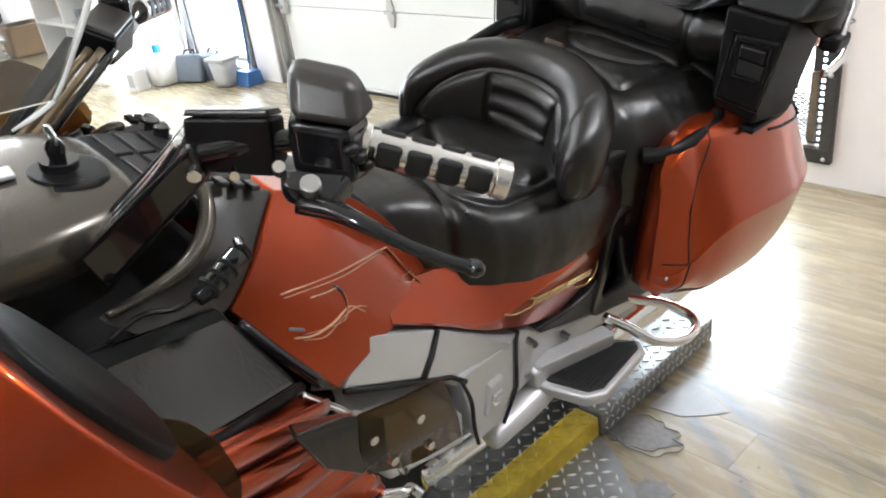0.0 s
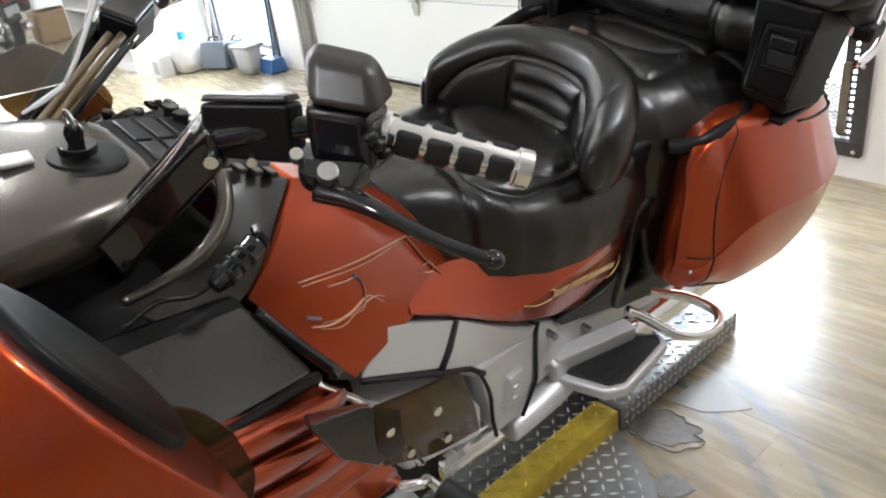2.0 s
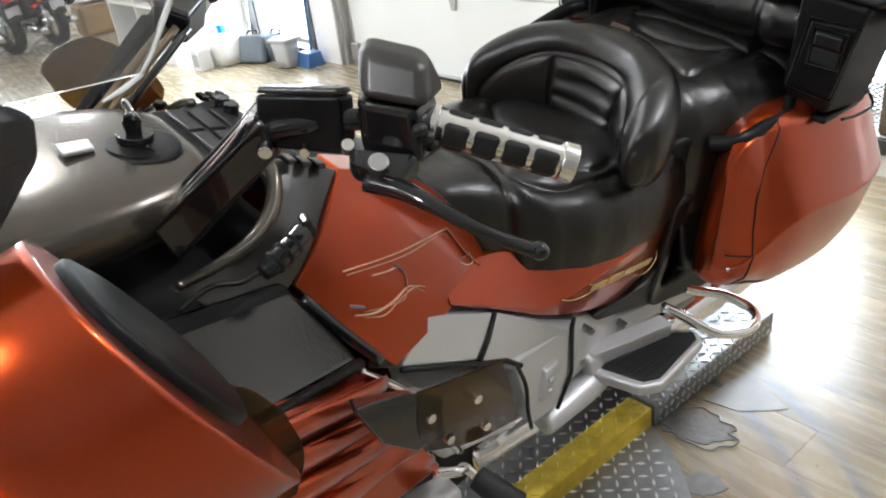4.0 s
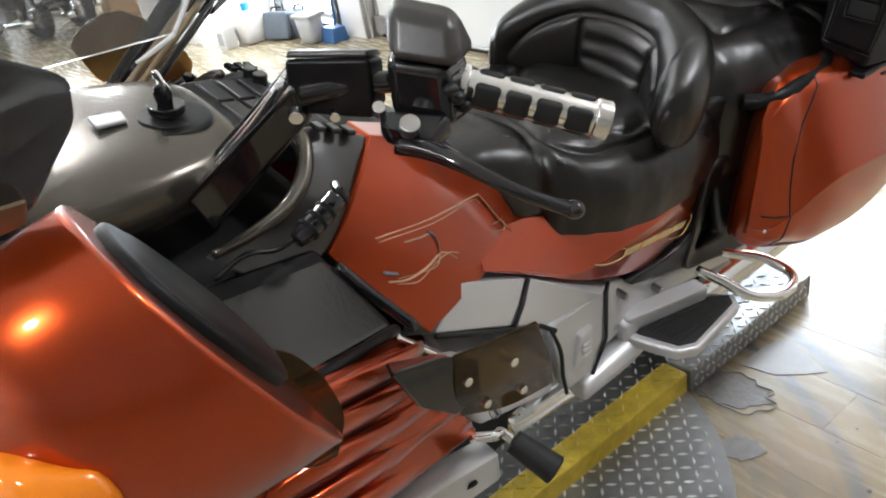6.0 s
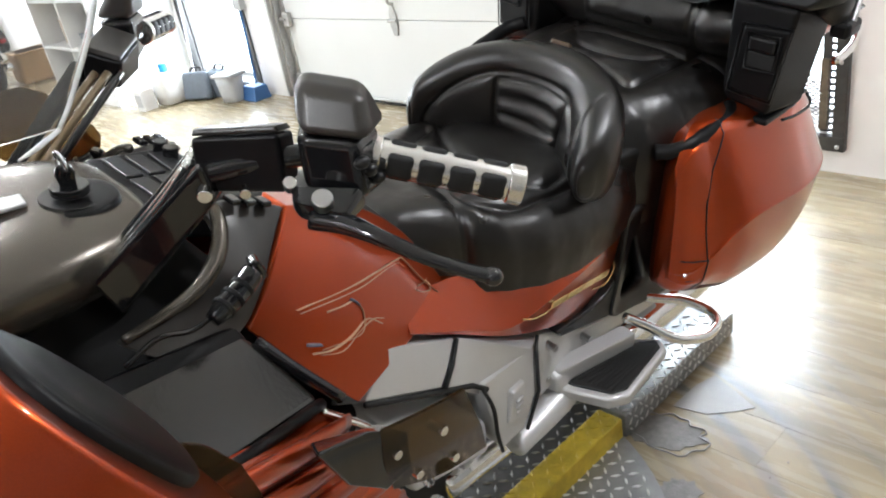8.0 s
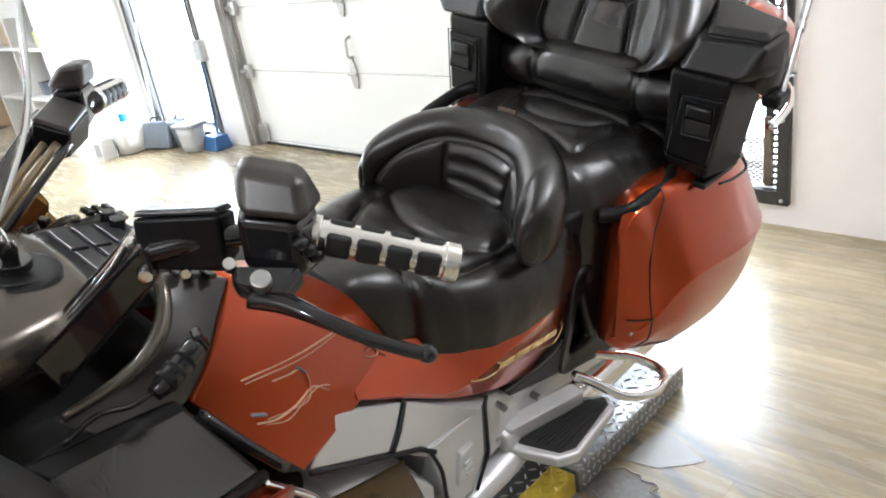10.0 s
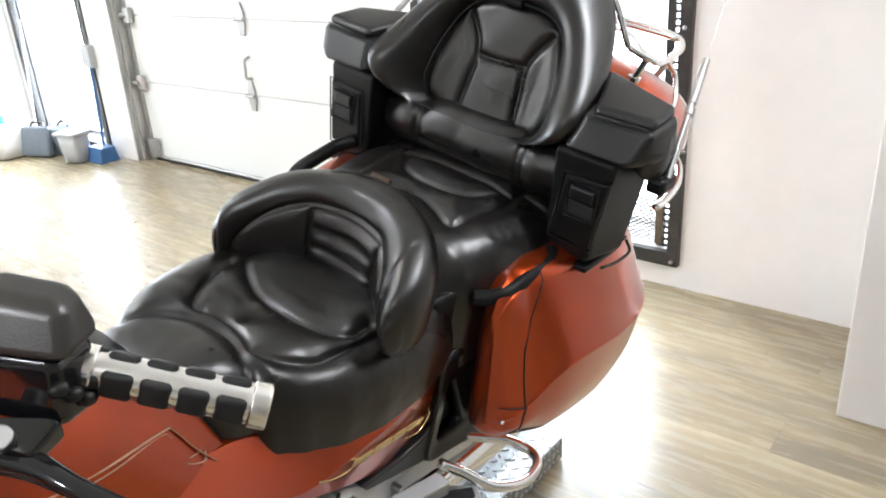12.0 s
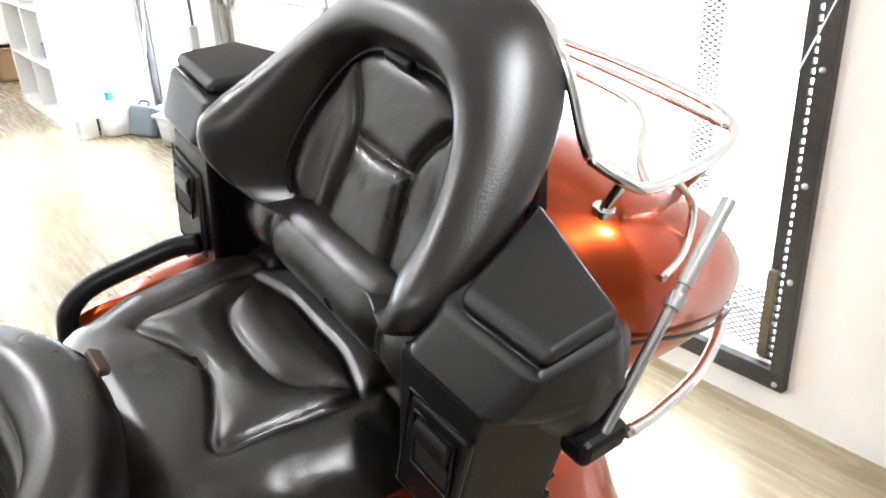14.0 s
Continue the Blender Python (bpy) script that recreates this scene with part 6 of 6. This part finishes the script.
tube("exhaust", [(0.95, 0.17, 0.26), (1.3, 0.17, 0.25), (1.8, 0.18, 0.26), (1.92, 0.18, 0.27)], [0.03, 0.04, 0.045, 0.045], CHROME, bike, "chrome exhaust silencer", n=20)
chunk("rear_fender", [(1.75, -0.17, 0.78), (1.75, 0.17, 0.78), (2.2, -0.15, 0.74), (2.2, 0.15, 0.74), (1.75, -0.17, 0.5), (1.75, 0.17, 0.5), (2.15, -0.12, 0.5), (2.15, 0.12, 0.5)], PAINT, bike, "copper-red rear fender", 0.03)
for x, r in ((1.66, 0.31), (-0.03, 0.33)):
    wheel = empty("wheel", parent=bike)
    rings = []
    for i in range(48):
        a = 2 * math.pi * i / 48
        rings.append([(x + math.cos(a) * (r - 0.06 + 0.06 * math.cos(b)), 0.075 * math.sin(b), r + math.sin(a) * (r - 0.06 + 0.06 * math.cos(b))) for b in (2 * math.pi * k / 14 for k in range(14))])
    part("tyre", skin(rings, True, False, True), RUBBER, wheel)
    cyl("rim", (x, -0.06, r), (x, 0.06, r), r - 0.10, SILVER, wheel, n=40)
for s in (-1, 1):
    tube("fork_leg", [(-0.03, s * 0.11, 0.33), (0.10, s * 0.10, 0.62), (0.22, s * 0.09, 0.88)], 0.027, GLOSS_BLACK, bike, "black front fork leg", n=14)

# ---- torn vinyl beside the stand ----


def blot(name, cx, cy, rx, ry, turn, z, material, label, seed, jag=0.25, thick=0.0015):
    rnd = random.Random(seed)
    pts = []
    for i in range(26):
        a = 2 * math.pi * i / 26
        k = 1 + jag * (rnd.random() - 0.5) * 2
        x, y = math.cos(a) * rx * k, math.sin(a) * ry * k
        pts.append((cx + x * math.cos(turn) - y * math.sin(turn), cy + x * math.sin(turn) + y * math.cos(turn)))
    ob = part(name, prism_bm(pts, z, z + thick, "z"), material, None, "", False)
    return tagged(ob, label, "floor damage")


blot("torn_floor_patch", 1.548, 1.15, 0.055, 0.085, 0.3, 0.0006, UNDERLAY, "torn patch of grey underlay in the vinyl floor", 5, 0.16)
blot("torn_floor_patch", 1.405, 1.035, 0.035, 0.045, 0.6, 0.0006, UNDERLAY, "torn patch of grey underlay in the vinyl floor", 8, 0.16)
tagged(part("loose_vinyl_flap", prism_bm([(1.64, 1.19), (1.74, 1.185), (1.80, 1.165), (1.765, 1.09), (1.735, 1.03), (1.70, 1.06), (1.655, 1.11)], 0.0006, 0.0018, "z"), SCUFFED, None, "", False), "loose pale flap of worn vinyl on the floor", "floor damage")
rnd = random.Random(11)
rim = []
for i in range(30):
    a = 2 * math.pi * i / 30
    k = 1 + 0.14 * (rnd.random() - 0.5) * 2
    rim.append((1.548 + 0.06 * k * math.cos(a), 1.15 + 0.09 * k * math.sin(a), 0.002 + 0.003 * rnd.random()))
tagged(tube("curled_vinyl_edge", rim, 0.002, SCUFFED, None, "", 2, 6, True), "curled torn edge of the vinyl floor", "floor damage")

rnd = random.Random(31)
bm = bmesh.new()
for i in range(70):
    x, y, r = rnd.uniform(1.3, 3.05), rnd.uniform(0.72, 4.6), rnd.uniform(0.0018, 0.0055)
    bmesh.ops.create_icosphere(bm, subdivisions=1, radius=1.0, matrix=Matrix.Translation((x, y, r * 0.3)) @ Matrix.Diagonal((r * rnd.uniform(0.7, 1.8), r, r * 0.5, 1)))
tagged(part("floor_grit", bm, UNDERLAY, None, "", False), "scattered dark crumbs on the vinyl floor", "grit", kind="stuff")

# ---- things by the exit door ----


def hard_case(x, y, turn, tilt, label):
    ob = tagged(empty("hard_case", pose(x, y, 0, 0, 0, turn)), label, "case", "grey hard cases")
    bm = box_bm(0.10, 0.24, 0.20, 0.02, 3)
    bm.transform(pose(0, 0, 0.10, 0, tilt, 0))
    part("shell", bm, BAGGREY, ob)
    bm = box_bm(0.012, 0.242, 0.202, 0.004)
    bm.transform(pose(0, 0, 0.10, 0, tilt, 0))
    part("seam_band", bm, FRAME, ob)
    tube("handle", [(0.0, -0.05, 0.20), (0.02, -0.04, 0.225), (0.02, 0.04, 0.225), (0.0, 0.05, 0.20)], 0.008, FRAME, ob, res=4, n=8)
    return ob


hard_case(2.86, 5.78, 20, 14, "slate grey plastic hard case by the door")
hard_case(2.96, 5.62, 10, -10, "slate grey plastic hard case leaning by the door")
binb = tagged(empty("waste_bin", pose(2.90, 5.38, 0, 0, 0, 12)), "light grey plastic waste bin by the door", "bin")
part("body", hull_bm([((0, 0, 0.01), (0.06, 0, 0), (0, 0.075, 0), 4), ((0, 0, 0.18), (0.075, 0, 0), (0, 0.09, 0), 4)], 3, 24, 0.02), GREYP, binb)
bm = box_bm(0.165, 0.195, 0.025, 0.008)
bm.transform(pose(0, 0, 0.195))
part("lid", bm, GREYP, binb)
pan = tagged(empty("dustpan", pose(3.0, 5.24, 0, 0, 0, 0)), "blue plastic dustpan with long handle", "dustpan")
part("pan", prism_bm([(-0.07, 0.0), (0.07, 0.0), (0.05, 0.10), (-0.05, 0.10)], -0.08, 0.08, "y"), BLUE, pan, "", True, [("BEVEL", {"width": 0.008})])
cyl("handle", (0.03, 0.02, 0.09), (0.085, 0.06, 0.60), 0.009, BLUE, pan)
box("broom_head", (0.085, 0.06, 0.66), (0.05, 0.10, 0.14), GREYP, pan, "grey broom bristles", 0.008)
tagged(cyl("leaning_pole", (2.96, 6.05, 0.0), (3.10, 6.16, 0.86), 0.008, STEEL), "thin steel pole leaning against the wall", "pole")
carton = tagged(empty("carton", pose(2.54, 6.03, 0, 0, 0, 8)), "white cardboard carton with printed label", "box")
box("body", (0, 0, 0.075), (0.11, 0.10, 0.15), WHITEP, carton, "", 0.003)
box("label_panel", (-0.0562, 0, 0.075), (0.001, 0.075, 0.09), GREYP, carton, "grey printed panel", 0)
tub = tagged(empty("storage_tub", pose(2.74, 5.98, 0, 0, 0, 4)), "white storage tub with a blue bottle on top", "tub")
part("body", hull_bm([((0, 0, 0.01), (0.11, 0, 0), (0, 0.10, 0), 4), ((0, 0, 0.24), (0.125, 0, 0), (0, 0.115, 0), 4)], 3, 28, 0.02), WHITEP, tub)
bottle = tagged(empty("spray_bottle", pose(2.70, 5.93, 0.245)), "clear bottle with bright blue liquid on the tub", "bottle")
cyl("body", (0, 0, 0), (0, 0, 0.055), 0.032, BLUELITE, bottle)
cyl("neck", (0, 0, 0.055), (0, 0, 0.10), 0.02, WHITEP, bottle, r2=0.008)
for k, (x, y) in enumerate(((2.61, 6.06),)):
    tagged(cyl("black_tin", (x, y, 0), (x, y, 0.11), 0.022, PLASTIC), "small black tin on the floor", "tin")

# ---- shelf unit ----
shelf = tagged(empty("shelf_unit", pose(0, 0, 0)), "white painted shelf unit with open bays, half full", "shelf")
SX0, SX1, SY0, SY1 = 2.47, WX - 0.004, 6.36, 7.62
box("side", ((SX0 + SX1) / 2, SY0 + 0.012, 0.85), (SX1 - SX0, 0.024, 1.7), WHITEP, shelf, "", 0.002)
box("side", ((SX0 + SX1) / 2, SY1 - 0.012, 0.85), (SX1 - SX0, 0.024, 1.7), WHITEP, shelf, "", 0.002)
box("side", ((SX0 + SX1) / 2, (SY0 + SY1) / 2, 0.85), (SX1 - SX0 - 0.02, 0.024, 1.7), WHITEP, shelf, "", 0.002)
for z in (0.06, 0.42, 0.80, 1.18, 1.60):
    box("shelf_board", ((SX0 + SX1) / 2 + 0.004, (SY0 + SY1) / 2, z), (SX1 - SX0 - 0.012, SY1 - SY0 - 0.05, 0.022), WHITEP, shelf, "", 0.002)
box("back", (SX1 - 0.01, (SY0 + SY1) / 2, 0.85), (0.012, SY1 - SY0 - 0.05, 1.66), WHITEP, shelf, "", 0.001)
box("kick_board", (SX0 + 0.02, (SY0 + SY1) / 2, 0.025), (0.02, SY1 - SY0 - 0.05, 0.048), WHITEP, shelf, "", 0.001)
rnd = random.Random(21)


def shelf_item(name, x, y, z, sx, sy, sz, material, label, cat):
    ob = tagged(empty(name, pose(x, y, z, 0, 0, rnd.uniform(-8, 8))), label, cat)
    box("body", (0, 0, sz / 2), (sx, sy, sz), material, ob, "", min(sx, sy, sz) * 0.12)
    box("rim", (0, 0, sz - 0.006), (sx * 1.04, sy * 1.04, 0.012), material, ob, "", 0.003)
    return ob


shelf_item("yellow_case", 2.60, 6.50, 0.072, 0.12, 0.16, 0.07, YELP, "small yellow plastic case on the bottom shelf", "case")
shelf_item("black_case", 2.66, 6.48, 0.145, 0.08, 0.10, 0.09, PLASTIC, "small black case on the yellow case", "case")
shelf_item("parts_bin", 2.60, 6.50, 0.812, 0.16, 0.18, 0.11, GREENP, "olive green parts bin on a shelf", "bin")
shelf_item("black_case", 2.70, 6.72, 0.432, 0.16, 0.12, 0.14, PLASTIC, "black tool case on a shelf", "case")
shelf_item("grey_case", 2.62, 6.86, 0.432, 0.14, 0.10, 0.10, BAGGREY, "grey tool case on a shelf", "case")
shelf_item("red_can", 2.60, 6.50, 1.192, 0.07, 0.07, 0.12, REDP, "red can on the upper shelf", "can")
shelf_item("black_case", 2.68, 6.75, 0.812, 0.12, 0.16, 0.13, PLASTIC, "black tool case on a shelf", "case")
shelf_item("carton", 2.66, 7.20, 0.432, 0.2, 0.2, 0.2, CARD, "brown cardboard carton on a shelf", "box")
shelf_item("carton", 2.66, 7.30, 0.812, 0.2, 0.25, 0.18, CARD, "brown cardboard carton on a shelf", "box")

# ---- parked motorcycles further down the shop ----


def parked_motorcycle(tourer):
    """A cruiser, or a tourer with panniers and a red top case; its rear is at +x."""
    ob = tagged(empty("parked_motorcycle"), "dark touring motorcycle with red top case and panniers" if tourer else "dark cruiser motorcycle with red tail lamp and amber signals", "motorcycle", "parked motorcycles")
    for x in (-0.62, 0.62):
        wheel = empty("wheel", parent=ob)
        rings = []
        for i in range(28):
            a = 2 * math.pi * i / 28
            rings.append([(x + math.cos(a) * (0.245 + 0.062 * math.cos(b)), 0.066 * math.sin(b), 0.307 + math.sin(a) * (0.245 + 0.062 * math.cos(b))) for b in (2 * math.pi * k / 10 for k in range(10))])
        part("tyre", skin(rings, True, False, True), RUBBER, wheel)
        cyl("hub", (x, -0.05, 0.30), (x, 0.05, 0.30), 0.06, CHROME, wheel)
        for i in range(10):
            a = 2 * math.pi * i / 10
            cyl("spoke", (x, 0, 0.30), (x + 0.2 * math.cos(a), 0, 0.30 + 0.2 * math.sin(a)), 0.006, CHROME, wheel, n=6)
        tube("fender", [(x + 0.34 * math.cos(a), 0, 0.30 + 0.34 * math.sin(a)) for a in (0.25, 0.8, 1.5, 2.1, 2.7)], [0.08, 0.10, 0.10, 0.09, 0.05], GLOSS_BLACK, ob, "", 4, 12, False, 0.5)
    xbody("tank", [(-0.32, 0, 0.80, 0.07, 0.07, 2.4), (-0.18, 0, 0.84, 0.14, 0.10, 2.4), (0.02, 0, 0.80, 0.10, 0.06, 2.4)], GLOSS_BLACK, ob, "gloss black tank", 4, 20)
    xbody("seat", [(0.02, 0, 0.74, 0.10, 0.05, 2.4), (0.25, 0, 0.70, 0.17, 0.06, 2.4), (0.42, 0, 0.77, 0.14, 0.05, 2.4), (0.66, 0, 0.78, 0.12, 0.05, 2.4)], LEATHER, ob, "black seat", 4, 20)
    chunk("engine", [(-0.25, -0.16, 0.62), (-0.25, 0.16, 0.62), (0.22, -0.14, 0.6), (0.22, 0.14, 0.6), (-0.2, -0.18, 0.25), (-0.2, 0.18, 0.25), (0.25, -0.18, 0.25), (0.25, 0.18, 0.25)], GALV, ob, "grey engine", 0.03)
    for s in (-1, 1):
        tube("fork_leg", [(-0.62, s * 0.09, 0.30), (-0.45, s * 0.09, 0.70), (-0.38, s * 0.09, 0.92)], 0.024, CHROME, ob, "", 2, 10)
        tube("exhaust", [(-0.2, s * 0.18, 0.30), (0.2, s * 0.18, 0.22), (0.82, s * 0.17, 0.26)], [0.03, 0.04, 0.048], CHROME, ob, "", 4, 14)
        tube("shock", [(0.58, s * 0.125, 0.34), (0.48, s * 0.125, 0.66)], 0.022, CHROME, ob, "", 2, 10)
        tube("handlebar", [(-0.40, 0, 0.96), (-0.38, s * 0.12, 1.02), (-0.25, s * 0.31, 1.04)], 0.014, CHROME, ob, "", 4, 8)
        cyl("signal_stem", (0.86, s * 0.04, 0.60), (0.88, s * 0.13, 0.60), 0.008, CHROME, ob, n=8)
        ball("turn_signal", (0.89, s * 0.145, 0.60), 0.035, 0.032, 0.032, AMBER, ob, "amber turn signal")
        ball("mirror", (-0.34, s * 0.30, 1.16), 0.02, 0.06, 0.042, CHROME, ob)
        if tourer:
            xbody("pannier", [(0.34, s * 0.22, 0.53, 0.07, 0.13, 3.0), (0.55, s * 0.23, 0.54, 0.085, 0.15, 3.0), (0.84, s * 0.22, 0.55, 0.07, 0.13, 3.0)], GLOSS_BLACK, ob, "gloss black pannier", 4, 24)
            xbody("pannier_lamp", [(0.855, s * 0.22, 0.55, 0.045, 0.03, 2.6), (0.885, s * 0.22, 0.55, 0.035, 0.022, 2.6)], REDP, ob, "red tail lamp", 3, 16)
        else:
            tube("sissy_bar", [(0.56, s * 0.12, 0.62), (0.66, s * 0.12, 0.86), (0.72, s * 0.09, 1.06), (0.73, 0, 1.10)], 0.011, CHROME, ob, "", 4, 8)
            xbody("saddlebag", [(0.40, s * 0.19, 0.54, 0.05, 0.10, 2.8), (0.60, s * 0.20, 0.53, 0.065, 0.12, 2.8), (0.80, s * 0.19, 0.54, 0.05, 0.10, 2.8)], LEATHER, ob, "black leather saddlebag", 4, 20)
    if tourer:
        xbody("top_case", [(0.52, 0, 0.98, 0.19, 0.12, 3.2), (0.70, 0, 0.99, 0.21, 0.14, 3.2), (0.93, 0, 0.97, 0.17, 0.11, 3.0)], REDP, ob, "red painted top case", 4, 28)
        box("case_rack", (0.72, 0, 0.845), (0.34, 0.24, 0.02), CHROME, ob, "chrome luggage rack", bevel=0.006)
        xbody("windshield", [(-0.50, 0, 1.10, 0.20, 0.16, 2.6), (-0.46, 0, 1.14, 0.18, 0.15, 2.6)], SHIELD, ob, "clear windshield", 3, 20)
    else:
        tube("back_pad", [(0.69, -0.08, 1.0), (0.70, 0, 1.01), (0.69, 0.08, 1.0)], 0.045, LEATHER, ob, "black back pad", 4, 12)
    ball("tail_lamp", (0.94, 0, 0.66), 0.04, 0.055, 0.07, REDP, ob, "red tail lamp")
    box("plate_bracket", (0.955, 0, 0.50), (0.008, 0.17, 0.10), GREYP, ob, "blank number plate", bevel=0.003)
    ball("headlamp", (-0.52, 0, 0.86), 0.10, 0.09, 0.09, CHROME, ob)
    return ob


PARKED = [(True, [(2.12, 9.15, -76), (0.92, 9.55, -78), (2.35, 10.25, -74), (0.60, 10.7, -76)]), (False, [(1.72, 9.22, -74), (1.32, 9.42, -76), (0.50, 9.66, -72), (0.08, 9.72, -76), (-0.34, 9.80, -76), (-0.8, 9.85, -74), (1.95, 10.45, -76), (1.50, 10.5, -76), (1.05, 10.6, -76)])]
for tourer, spots in PARKED:
    first = parked_motorcycle(tourer)
    first.matrix_world = pose(spots[0][0], spots[0][1], 0.0, 7, 0, spots[0][2]) @ Matrix.Scale(0.82, 4)
    for x, y, turn in spots[1:]:
        copy_thing(first, pose(x, y, 0.0, 7, 0, turn) @ Matrix.Scale(0.82, 4))
shelf_item("carton", 2.68, 8.86, 0.0, 0.34, 0.36, 0.30, CARD, "brown cardboard carton on the shop floor", "box")

plank_floor()
